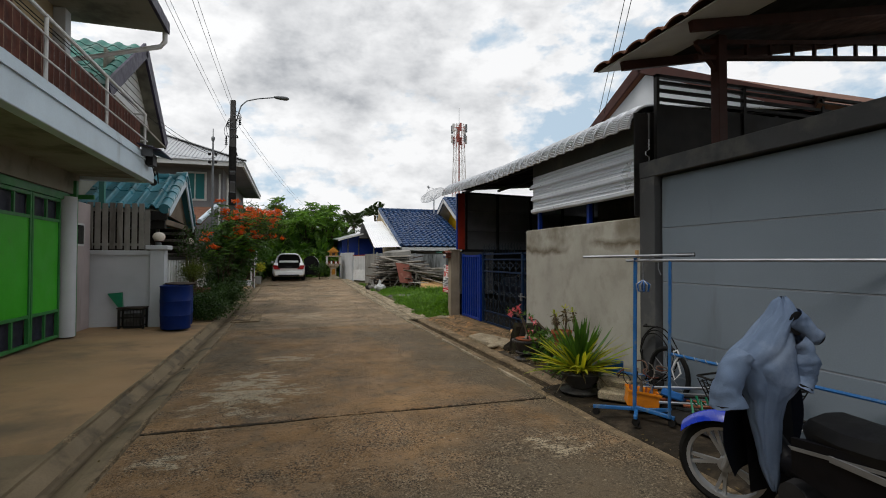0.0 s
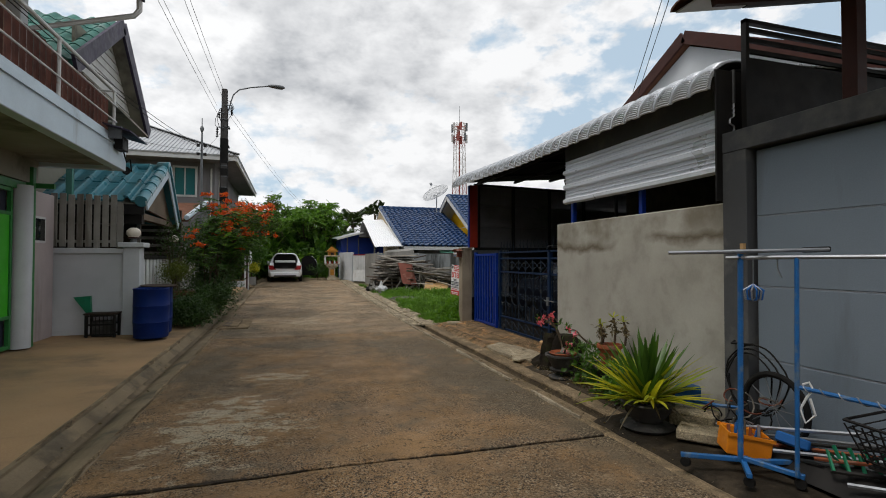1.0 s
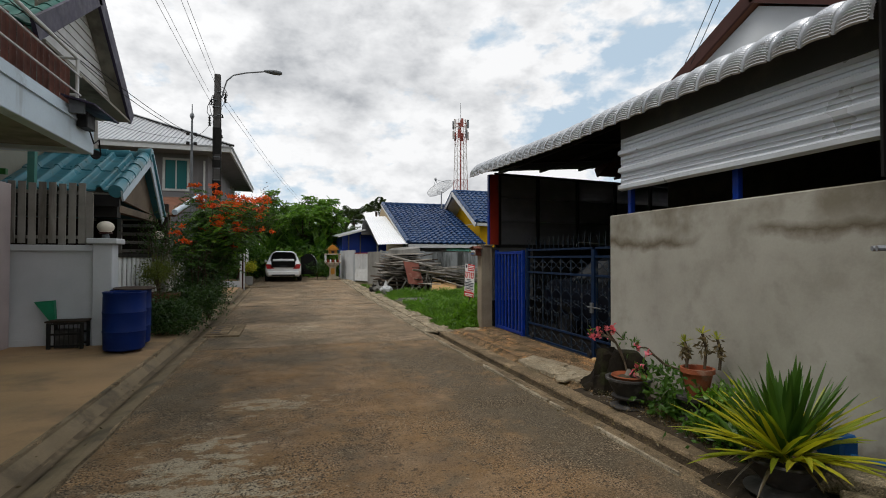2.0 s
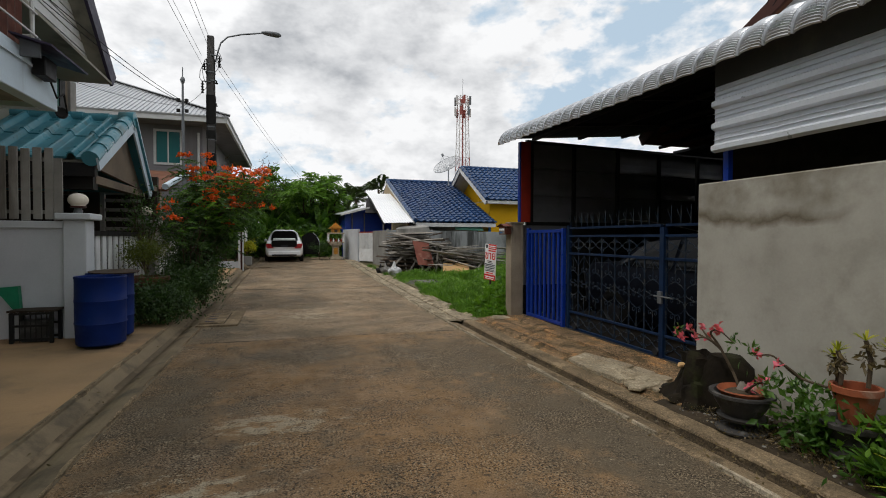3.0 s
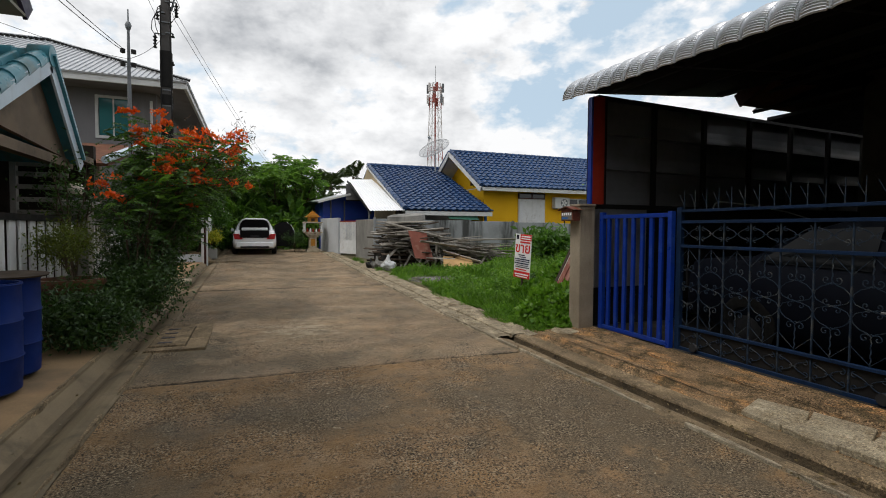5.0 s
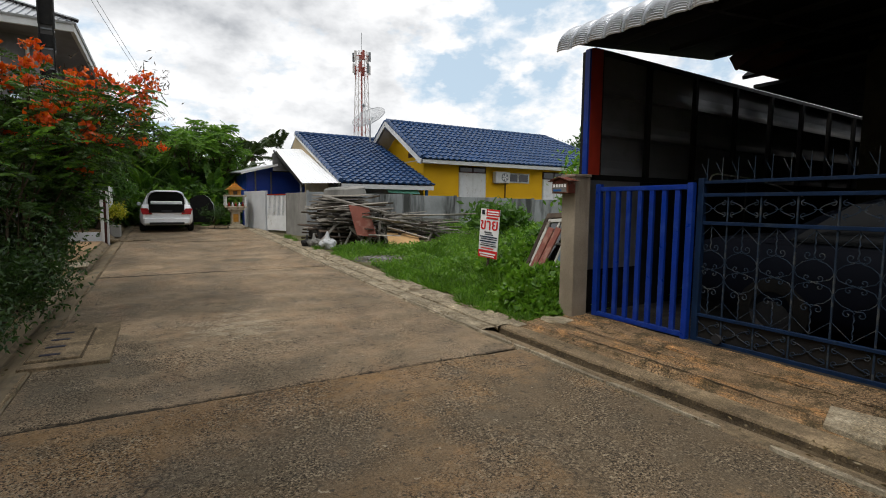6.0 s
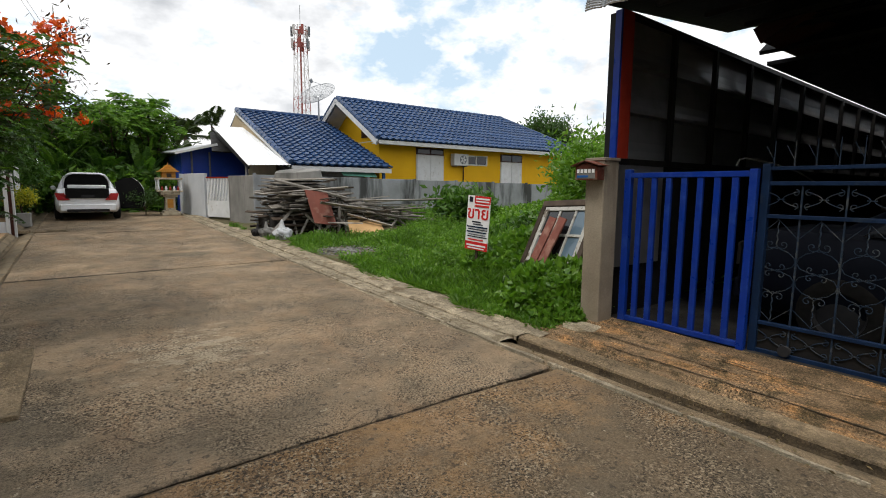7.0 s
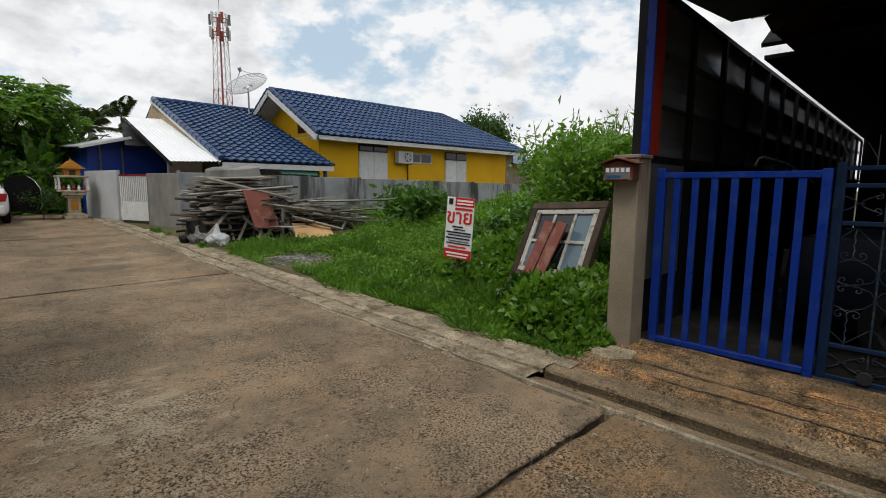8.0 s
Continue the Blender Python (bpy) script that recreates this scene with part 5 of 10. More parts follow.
def wrought(ya, yb, parent):
    for z, h in ((0.10, 0.045), (0.345, 0.03), (1.235, 0.032), (1.50, 0.032), (1.62, 0.03)):
        part("rail", boxes((4.21, 4.25, ya, yb, z - h / 2, z + h / 2)), BLUED, parent, bevel=0.003)
    n = max(2, round((yb - ya) / 0.287))
    w = (yb - ya) / n
    for k in range(n + 1):
        y = ya + k * w
        part("upright", boxes((4.223, 4.237, y - 0.006, y + 0.006, 0.12, 1.50)), SCROLL, parent)
        if k < n:
            part("scroll", TALL, SCROLL, parent, m=pose(4.23, y + w / 2, 0.355))
            part("scroll", SMALL, SCROLL, parent, m=pose(4.23, y + w / 2, 1.255))
            part("scroll", SMALL, SCROLL, parent, m=pose(4.225, y + w / 2, 0.105))
            for f, z0, z1 in ((1, 1.21, 1.06), (-1, 0.37, 0.5)):
                bm = B()
                tube(bm, [(4.23, y + w / 2, z0), (4.23, y, z1)], 0.0032, 4)
                tube(bm, [(4.23, y + w / 2, z0), (4.23, y + w, z1)], 0.0032, 4)
                part("brace", bm, SCROLL, parent)
            for q in (0.25, 0.75):
                bm = B()
                tube(bm, [(4.23, y + w * q, 1.62), (4.23, y + w * q, 1.84)], 0.006, 4, 0.003)
                tube(bm, [(4.23, y + w * q, 1.68), (4.23, y + w * (q + 0.22), 1.80)], 0.003, 4)
                part("finial", bm, SCROLL, parent)
    part("kick_plate", boxes((4.235, 4.245, ya, yb, 0.12, 0.33)), BLACKM, parent, "dark steel plate along the foot")


wrought(8.525, 10.53, gt)
wrought(7.60, 8.455, gt)
part("stile", boxes((4.20, 4.26, 10.47, 10.53, 0.08, 1.66)), BLUED, gt, bevel=0.004)
part("stile", boxes((4.19, 4.26, 8.456, 8.524, 0.08, 1.60)), BLUED, gt, bevel=0.004)
part("stile", boxes((4.20, 4.26, 7.56, 7.60, 0.08, 1.64)), BLUED, gt, bevel=0.004)
bm = B()
tube(bm, [(4.17, 8.58, 0.80), (4.17, 8.28, 0.80)], 0.010, 6)
box(bm, 4.165, 4.19, 8.46, 8.52, 0.72, 0.86)
part("latch", bm, LAMPG, gt, "grey steel slide bolt")
for y in (10.25, 8.55):
    bm = B()
    lathe(bm, [(0, -0.015), (0.045, -0.015), (0.03, 0), (0.045, 0.015), (0, 0.015)], 14)
    part("wheel", bm, DARKRIM, gt, m=pose(4.18, y, 0.155, 0, 90, 0), smooth=True)
settle("gate_track", boxes((4.12, 4.30, 7.4, 11.75, 0.05, 0.085)), PILLAR, "low cement sill under the gate", "sill", bevel=0.006)


# ---- two-storey house with the green gate ----
nh = thing("shophouse", (-5.5, 5, 0), "two-storey house with a balcony over a green gate", "house")
part("slab", boxes((-7.5, -2.72, -6, 11.0, 3.08, 3.45)), SOFFIT, nh)
part("edge_beam", boxes((-2.80, -2.64, -6, 11.18, 3.02, 3.47)), SLABP, nh, "pale blue edge beam", bevel=0.01)
part("edge_lip", boxes((-2.635, -2.615, -6, 11.1, 3.36, 3.39)), SLABP, nh)
part("kerb", boxes((-2.80, -2.66, -6, 11.0, 3.474, 3.53)), SLABP, nh)
part("end_beam", boxes((-7.5, -2.80, 11.0, 11.17, 3.02, 3.47)), SLABP, nh)
part("downstand", boxes((-4.05, -3.85, -6, 11.0, 2.70, 3.08)), SOFFIT, nh)
part("upper_wall", boxes((-7.5, -4.25, -6, 11.0, 3.45, 6.3)), CREAM, nh, "cream upper wall")
part("wall_end", boxes((-7.5, -4.25, 10.99, 11.02, 3.45, 6.2)), CREAM, nh)
part("column", boxes((-4.30, -4.05, 10.8, 11.05, 3.47, 6.2)), WHITE, nh, "white corner column", bevel=0.01)
part("side_wall", boxes((-7.5, -4.0, 11.0, 11.15, -0.1, 3.08)), PINKW, nh)
part("back_wall", boxes((-7.6, -7.45, -6, 11, 0, 6)), CREAM, nh)
bm = B()
slant(bm, [(-8, -6, 6.28), (-2.5, -6, 6.28), (-2.5, 11.4, 6.28), (-8, 11.4, 6.28)], 0.08)
part("eave_soffit", bm, SOFFIT, nh, "stained soffit of the overhanging roof")
bm = B()
slant(bm, [(-8, -6, 8.2), (-2.45, -6, 6.38), (-2.45, 11.45, 6.38), (-8, 11.45, 8.2)], 0.06)
part("roof", bm, BROWNTILE, nh)
part("fascia", boxes((-2.50, -2.44, -6, 11.42, 6.18, 6.40)), PURPLE, nh, "dark fascia board")
bm = B()
tube(bm, [(-2.52, 11.38, 6.2), (-2.52, 11.38, 6.0), (-2.6, 11.36, 5.88), (-4.15, 11.1, 5.3), (-4.2, 11.1, 3.5)], 0.05, 8)
part("downpipe", bm, TRIMW, nh, "white bent downpipe", smooth=True)
for y, z0 in ((-0.2, 0), (7.2, 0)):
    w = part("window", boxes((-4.255, -4.22, y, y + 1.3, 4.2, 5.5)), TRIMW, nh)
    part("pane", boxes((-4.22, -4.21, y + 0.08, y + 0.6, 4.28, 5.42)), GLASSD, w)
    part("pane", boxes((-4.22, -4.21, y + 0.7, y + 1.22, 4.28, 5.42)), GLASSD, w)

rl = thing("balcony_railing", (-2.7, 8, 3.5), "white steel balcony railing backed with brown reed", "railing")
for y in (-1.2, 0.8, 2.75, 4.7, 6.66, 8.61, 10.66):
    bm = B()
    tube(bm, [(-2.68, y, 3.50), (-2.68, y, 4.29)], 0.024, 8)
    part("post", bm, STEELW, rl)
for z, r in ((4.27, 0.024), (4.02, 0.012), (3.76, 0.012)):
    bm = B()
    tube(bm, [(-2.65 if z < 4.2 else -2.68, -6, z), (-2.65 if z < 4.2 else -2.68, 10.7, z)], r, 8)
    part("rail", bm, STEELW, rl)
for z in (4.27, 3.76):
    bm = B()
    tube(bm, [(-2.68, 10.68, z), (-4.2, 10.68, z)], 0.018, 8)
    part("rail", bm, STEELW, rl)
for k in range(60):
    y = 10.55 - 0.155 * k
    bm = B()
    t = 4.12 + 0.05 * wob(k, 1.0, 0.7)
    grid(bm, 3, 1, lambda u, v, y=y, t=t: (-2.73 - 0.014 * math.sin(u * math.pi), y - 0.15 * u, 3.53 + v * (t - 3.53)))
    part("reed_mat", bm, REED, rl)
# small balcony-end awning box
aw = thing("awning_box", (-2.6, 10.9, 3.4), "small dark awning over a meter box on the beam", "awning")
bm = B()
slant(bm, [(-2.68, 10.15, 3.62), (-2.30, 10.15, 3.52), (-2.30, 11.15, 3.52), (-2.68, 11.15, 3.62)], 0.02)
part("sheet", bm, PURPLE, aw)
part("box", boxes((-2.63, -2.5, 10.5, 10.8, 3.28, 3.5)), BLACKM, aw, bevel=0.01)
bm = B()
tube(bm, [(-2.6, 10.8, 3.4), (-2.58, 11.0, 3.15), (-2.58, 11.2, 3.25), (-2.6, 11.35, 3.05)], 0.012, 6)
part("cable", bm, RUBBER, aw)
part("bracket", boxes((-2.63, -2.45, 10.25, 10.29, 3.4, 3.6)), LAMPG, aw)

# green folding gate
gg = thing("green_gate", (-3.9, 8.5, 0.1), "bright green steel folding gate with wire-mesh lights", "gate")
part("head_beam", boxes((-3.98, -3.86, -3, 10.62, 2.56, 2.68)), GREEND, gg)
part("post", boxes((-3.90, -3.80, 10.72, 10.82, 0.05, 2.95)), GREEND, gg, bevel=0.006)
bm = B()
tube(bm, [(-3.85, 10.5, 0.1), (-3.85, 10.5, 2.62)], 0.14, 16)
part("column", bm, WHITE, gg, "round white column", smooth=True)
for k in range(7):
    y1 = 10.32 - 1.02 * k
    y0 = y1 - 1.0
    lf = part("leaf", boxes((-3.925, -3.905, y0 + 0.04, y1 - 0.04, 0.60, 2.16)), GREEN, gg, "plain bright green sheet")
    for a, b, c, d in ((y0, y0 + 0.05, 0.12, 2.56), (y1 - 0.05, y1, 0.12, 2.56)):
        part("stile", boxes((-3.94, -3.885, a, b, c, d)), GREEND, lf)
    for z in (0.12, 0.57, 2.14, 2.50):
        part("rail", boxes((-3.937, -3.888, y0 + 0.05, y1 - 0.05, z, z + 0.05)), GREEND, lf)
    for z0, z1 in ((0.17, 0.57), (2.19, 2.50)):
        part("muntin", boxes((-3.93, -3.895, (y0 + y1) / 2 - 0.02, (y0 + y1) / 2 + 0.02, z0, z1)), GREEND, lf)
        part("backing", boxes((-3.96, -3.955, y0 + 0.05, y1 - 0.05, z0, z1)), INK, lf)
part("canopy_bar", boxes((-3.9, -3.55, 10.8, 10.86, 2.62, 2.70)), GREEND, gg)
settle("wall_dark_room", boxes((-7.4, -7.3, -6, 11, 0, 3)), SOFFIT, "back wall of the room behind the gate", "wall")

# pink return wall and white garden wall with slats
settle("wall_pink", boxes((-4.06, -3.95, 10.85, 11.86, -0.05, 2.62)), PINKW, "faded pink return wall with a small window", "wall", bevel=0.006)
w = tagged(part("window_1", boxes((-3.952, -3.93, 11.1, 11.5, 1.75, 2.2)), TRIMW), "small white framed wall window", "window", "", "structure")
part("pane", boxes((-3.93, -3.925, 11.14, 11.46, 1.79, 2.16)), GLASSD, w)
gwv = thing("wall_garden", (-3.4, 11.95, 0), "white rendered garden wall", "wall", kind="structure")
part("panel", boxes((-4.05, -2.86, 11.93, 12.03, -0.05, 1.58)), WHITE, gwv)
part("coping", boxes((-4.05, -2.86, 11.88, 12.07, 1.58, 1.68)), WHITE, gwv, bevel=0.008)
part("plinth", boxes((-4.05, -2.86, 11.91, 11.93, -0.05, 0.18)), WHITE, gwv)
part("pillar", boxes((-2.86, -2.58, 11.86, 12.16, -0.05, 1.70)), WHITE, gwv, bevel=0.01)
part("pillar_cap", boxes((-2.93, -2.50, 11.79, 12.23, 1.70, 1.79)), WHITE, gwv, bevel=0.012)
sl = thing("slat_screen", (-3.4, 11.95, 1.68), "screen of upright boards on the wall, greyed for shade", "screen")
slat = mesh_of("slat", boxes((-0.05, 0.05, -0.012, 0.012, 0, 0.98)), SLATG, bevel=0.003)
for k in range(9):
    part("slat", slat, SLATG, sl, m=pose(-4.12 + 0.135 * k, 11.95, 1.685 + (0.02 if k % 3 else 0)))
part("slat", boxes((-2.98, -2.88, 11.93, 11.955, 1.685, 2.5)), SLATG, sl)
for z in (1.78, 2.5):
    part("rail", boxes((-4.18, -2.9, 11.965, 11.99, z, z + 0.05)), SLATG, sl)

# globe lamps
def globe_lamp(x, y, z, label):
    g = thing("globe_lamp", (x, y, z), label, "lamp", "globe lamps")
    bm = B()
    lathe(bm, [(0.055, 0), (0.055, 0.05), (0.045, 0.06), (0.045, 0.085)], 14, (x, y, z))
    part("base", bm, LAMPG, g, smooth=True)
    bm = B()
    lathe(bm, [(0, 0.08), (0.085, 0.08), (0.098, 0.09), (0.098, 0.105), (0.08, 0.11)], 18, (x, y, z))
    part("collar", bm, BROWNST, g, "dark collar under the globe", smooth=True)
    bm = B()
    lathe(bm, [(0.085, 0.10)] + [(0.124 * math.sin(a), 0.192 - 0.098 * math.cos(a)) for a in [0.75 + (math.pi - 0.75) * k / 10 for k in range(11)]], 20, (x, y, z))
    part("globe", bm, GLOBE, g, smooth=True)


globe_lamp(-2.72, 12.0, 1.79, "round opal globe lamp on the wall pillar")
globe_lamp(-2.80, 15.80, 1.82, "round opal globe lamp on the fence pillar")

# teal-roofed entrance porch
pc = thing("porch", (-4, 14.3, 0), "entrance porch with a teal tiled gable roof", "porch")
EY0, EY1, RY = 12.55, 15.5, 14.35
EZ, RZ = 2.64, 3.60


def tile_mesh(name, material, w, l, h=0.05, seg=8, lift=0.018, pan=False):
    """One wavy or flat-panned roof tile, w wide along x and l long up the slope along y, with a thick lower edge."""
    bm = B()
    for k in range(seg):
        a, b = k / seg, (k + 1) / seg
        if pan:
            za, zb = (h * min(1.0, max(0.0, 4.2 - abs(q - 0.25) * 20) / 2.6) for q in (a, b))
        else:
            za, zb = h * math.sin(math.pi * min(1, a * 1.6)) if a < 0.625 else -0.25 * h * math.sin(math.pi * (a - 0.625) / 0.375), h * math.sin(math.pi * min(1, b * 1.6)) if b < 0.625 else -0.25 * h * math.sin(math.pi * (b - 0.625) / 0.375)
        bm.faces.new([bm.verts.new(p) for p in ((a * w, 0, za + lift), (b * w, 0, zb + lift), (b * w, l, zb), (a * w, l, za))])
        bm.faces.new([bm.verts.new(p) for p in ((a * w, 0, za - 0.012), (b * w, 0, zb - 0.012), (b * w, 0, zb + lift), (a * w, 0, za + lift))])
    bmesh.ops.remove_doubles(bm, verts=bm.verts, dist=1e-4)
    me = mesh_of(name, bm, material)
    return me


def tiled_slope(parent, material, origin, along, up, width, length, tw, tl, limit=300, me=None, skip=None, h=0.05):
    """Tiles laid from the eave at origin; along and up are unit vectors in the slope. The first rows are single pieces, the rest one mesh."""
    along, up = Vector(along).normalized(), Vector(up).normalized()
    n = along.cross(up).normalized()
    rot = Matrix((along, up, n)).transposed().to_4x4()
    me = me or tile_mesh("roof_tile", material, tw, tl * 1.12, h, 8, 0.05 if material is BLUETILE else 0.022)
    nu, nv = max(1, round(width / tw)), max(1, round(length / tl))
    co = np.empty(len(me.vertices) * 3)
    me.vertices.foreach_get("co", co)
    co = co.reshape(-1, 3)
    fs = [tuple(p.vertices) for p in me.polygons]
    V, F, made = [], [], 0
    for j in range(nv):
        for i in range(nu):
            s, t = i * width / nu, j * length / nv
            if skip and skip(s + tw / 2, t + tl / 2):
                continue
            m = Matrix.Translation(Vector(origin) + along * s + up * t) @ rot
            if made < limit:
                part("roof_tile", me, material, parent, m=m)
                made += 1
            else:
                base = sum(len(v) for v in V)
                A = np.array(m)
                V.append(co @ A[:3, :3].T + A[:3, 3])
                F += [tuple(k + base for k in f) for f in fs]
    if V:
        rest = bpy.data.meshes.new("roof_tiles")
        rest.from_pydata(np.concatenate(V).tolist(), [], F)
        rest.materials.append(material)
        ob = part("roof_tiles", rest, material, parent)
        ob["kind"] = "stuff"


up_w = Vector((0, RY - EY0, RZ - EZ))
tiled_slope(pc, TEAL, (-6.6, EY0, EZ), (1, 0, 0), up_w, 3.85, up_w.length, 0.32, 1.02, me=tile_mesh("roof_tile", TEAL, 0.32, 1.12, 0.085, 20, 0.022, True))
bm = B()
slant(bm, [(-6.6, EY0 + 0.05, EZ - 0.03), (-2.68, EY0 + 0.05, EZ - 0.03), (-2.68, RY, RZ - 0.04), (-6.6, RY, RZ - 0.04)], 0.03)
part("roof_deck", bm, SOFFIT, pc)
bm = B()
slant(bm, [(-2.68, EY1, EZ - 0.24), (-6.6, EY1, EZ - 0.24), (-6.6, RY, RZ), (-2.68, RY, RZ)], 0.05)
part("roof_deck", bm, TEAL, pc)
for k in range(10):
    bm = B()
    x = -2.62 - 0.4 * k
    tube(bm, [(x, RY, RZ + 0.03), (x - 0.42, RY, RZ + 0.02)], 0.10, 10, 0.085)
    part("ridge_tile", bm, TEAL, pc, smooth=True)
near, far, peak = Vector((-2.64, EY0 - 0.02, EZ - 0.02)), Vector((-2.64, EY1, EZ - 0.26)), Vector((-2.64, RY, RZ))
for a in (near, far):
    bm = B()
    beam(bm, a - Vector((0, 0, 0.06)), peak - Vector((0, 0, 0.06)), 0.03, 0.20)
    part("barge_board", bm, SLABP, pc, "weathered blue-grey barge board")
# rounded verge tiles lapped up the near edge, a plain teal strip down the far one
for k in range(5):
    bm = B()
    a, b = near.lerp(peak, k / 5 - 0.02), near.lerp(peak, (k + 1) / 5 + 0.02)
    tube(bm, [a + Vector((-0.09, 0, 0.035)), b + Vector((-0.09, 0, 0.02))], 0.118, 14, 0.105)
    part("verge_tile", bm, TEAL, pc, smooth=True)
bm = B()
beam(bm, far + Vector((-0.02, 0, 0.07)), peak + Vector((-0.02, 0, 0.07)), 0.16, 0.05)
part("verge_trim", bm, TEAL, pc)
bm = B()
tube(bm, [peak + Vector((0.03, 0, 0.05)), peak + Vector((-0.22, 0, 0.05))], 0.14, 12, 0.12)
part("ridge_end", bm, TEAL, pc, smooth=True)
bm = B()
prism(bm, [(-2.80, EY0 + 0.35, EZ - 0.08), (-2.80, EY1 - 0.10, EZ - 0.20), (-2.80, RY, RZ - 0.16)], (-0.06, 0, 0))
part("gable", bm, PORCHT, pc, "brown rendered gable")
part("gable_beam", boxes((-2.92, -2.77, EY0 + 0.3, EY1 + 0.1, EZ - 0.34, EZ - 0.21)), PORCHT, pc)
part("eave_board", boxes((-6.6, -2.7, EY0 + 0.02, EY0 + 0.1, EZ - 0.26, EZ - 0.06)), BLACKM, pc)
part("lintel", boxes((-6.6, -2.78, 12.75, 12.95, 2.2, 2.5)), BLACKM, pc)
part("column", boxes((-4.07, -3.71, 15.95, 16.25, 0, 2.7)), PORCHD, pc, "broad dark column", bevel=0.01)
part("back_wall", boxes((-6.6, -6.4, 12.6, 17.4, 0, 3.2)), PORCHT, pc)
part("louvre_post", boxes((-3.70, -3.62, 15.96, 16.06, 0.1, 2.42)), SLATG, pc)
for z in (1.60, 1.80, 2.00, 2.20, 2.36):
    part("louvre", boxes((-3.62, -2.95, 15.98, 16.02, z, z + 0.075)), SLATG, pc, bevel=0.004)
# Backdrop wall and flat roof, added to close the porch and keep it dark.
part("side_wall", boxes((-6.4, -2.9, 17.2, 17.35, 0, 2.9)), PORCHD, pc)
part("flat_roof", boxes((-6.4, -2.9, EY1 + 0.1, 17.35, 2.55, 2.66)), PORCHT, pc)
# Horn loudspeaker at the beam's end; it gives no light.
dg = thing("roof_speaker", (-2.72, 11.3, 3.1), "round dark horn loudspeaker on a bent arm", "lamp")
bm = B()
lathe(bm, [(0, -0.07), (0.035, -0.065), (0.06, -0.03), (0.07, 0.02), (0.07, 0.05), (0.06, 0.054), (0, 0.03)], 18)
part("shade", bm, BLACKM, dg, m=pose(-2.75, 11.6, 3.09, 80, 0, 15), smooth=True)
bm = B()
tube(bm, [(-2.75, 11.62, 3.10), (-2.76, 11.56, 3.16), (-2.78, 11.38, 3.17), (-2.79, 11.17, 3.15)], 0.014, 8)
part("arm", bm, BLACKM, dg, smooth=True)

# house with the aged teal roof behind the balcony
oh = thing("old_house", (-6.5, 15.5, 0), "older two-storey house with an aged teal roof", "house")
TY, TX = 16.3, -3.6
part("wall", boxes((-10, -4.66, 12.5, 16.2, 2.4, 5.0)), SOFFIT, oh)
bm = B()
slant(bm, [(-9.5, 11.7, 5.05), (TX, 11.7, 5.05), (TX, 14.3, 6.9), (-9.5, 14.3, 6.9)], 0.08)
part("roof", bm, TEAL2, oh)
tiled_slope(oh, TEAL2, (-9.0, 11.66, 5.08), (1, 0, 0), (0, 2.6, 1.85), 5.4, 3.19, 0.36, 0.4, h=0.06)
bm = B()
slant(bm, [(TX, TY + 0.2, 4.95), (-9.5, TY + 0.2, 4.95), (-9.5, 14.3, 6.9), (TX, 14.3, 6.9)], 0.08)
part("roof", bm, TEAL2, oh)
for a, b in (((TX, 11.65, 5.0), (TX, 14.3, 6.88)), ((TX, TY + 0.25, 4.9), (TX, 14.3, 6.88))):
    bm = B()
    beam(bm, a, b, 0.06, 0.34)
    part("barge_board", bm, PURPLE, oh, "dark violet barge board")
bm = B()
slant(bm, [(-5.2, 11.9, 4.95), (TX + 0.05, 11.9, 4.95), (TX + 0.05, TY, 4.82), (-5.2, TY, 4.82)], 0.05)
part("soffit", bm, SOFFIT, oh)
for k in range(9):
    z = 5.1 + 0.18 * k
    hw = 2.05 * (1 - k / 9.5)
    part("gable_board", boxes((TX - 0.34, TX - 0.31, 14.3 - hw, 14.3 + hw, z, z + 0.15)), TRIMW, oh)
for y0, z0 in ((11.8, 4.98), (TY + 0.12, 4.88)):
    bm = B()
    c = [(TX - 0.32, y0, z0), (TX - 0.03, y0, z0), (TX - 0.03, 14.3, 6.74), (TX - 0.32, 14.3, 6.74)]
    slant(bm, c if y0 < 14 else c[::-1], 0.02)
    part("verge_soffit", bm, SOFFIT, oh, "grey lining under the verge")
part("gable_back", boxes((TX - 0.40, TX - 0.35, 12.6, 16.0, 4.9, 6.2)), SOFFIT, oh)
part("downpipe", boxes((-4.0, -3.9, 12.45, 12.55, 2.6, 4.9)), TEAL2, oh)
part("front_wall", boxes((-4.65, -4.5, 11.6, 15.2, 2.4, 4.95)), SOFFIT, oh)
part("teal_panel", boxes((-4.64, -4.49, 15.2, 16.2, 3.62, 4.95)), TEAL2, oh, "aged teal sheet panel")
part("teal_panel", boxes((-4.64, -4.49, 15.2, 16.2, 2.4, 3.58)), TEAL2, oh, "aged teal sheet panel")
part("corner_post", boxes((-4.66, -4.47, 16.2, 16.46, 2.4, 4.95)), BLACKM, oh, "dark corner post")
part("corner_post", boxes((-4.66, -4.50, 16.5, 16.66, 2.4, 4.95)), PORCHT, oh)
part("corner_post", boxes((-4.66, -4.46, 16.7, 17.02, 2.4, 4.93)), SLATG, oh, "pale grey corner post", bevel=0.01)
w = part("window", boxes((-4.5, -4.46, 12.2, 13.2, 3.6, 4.7)), BROWNST, oh)
part("pane", boxes((-4.46, -4.455, 12.28, 13.12, 3.68, 4.62)), GLASSD, w)

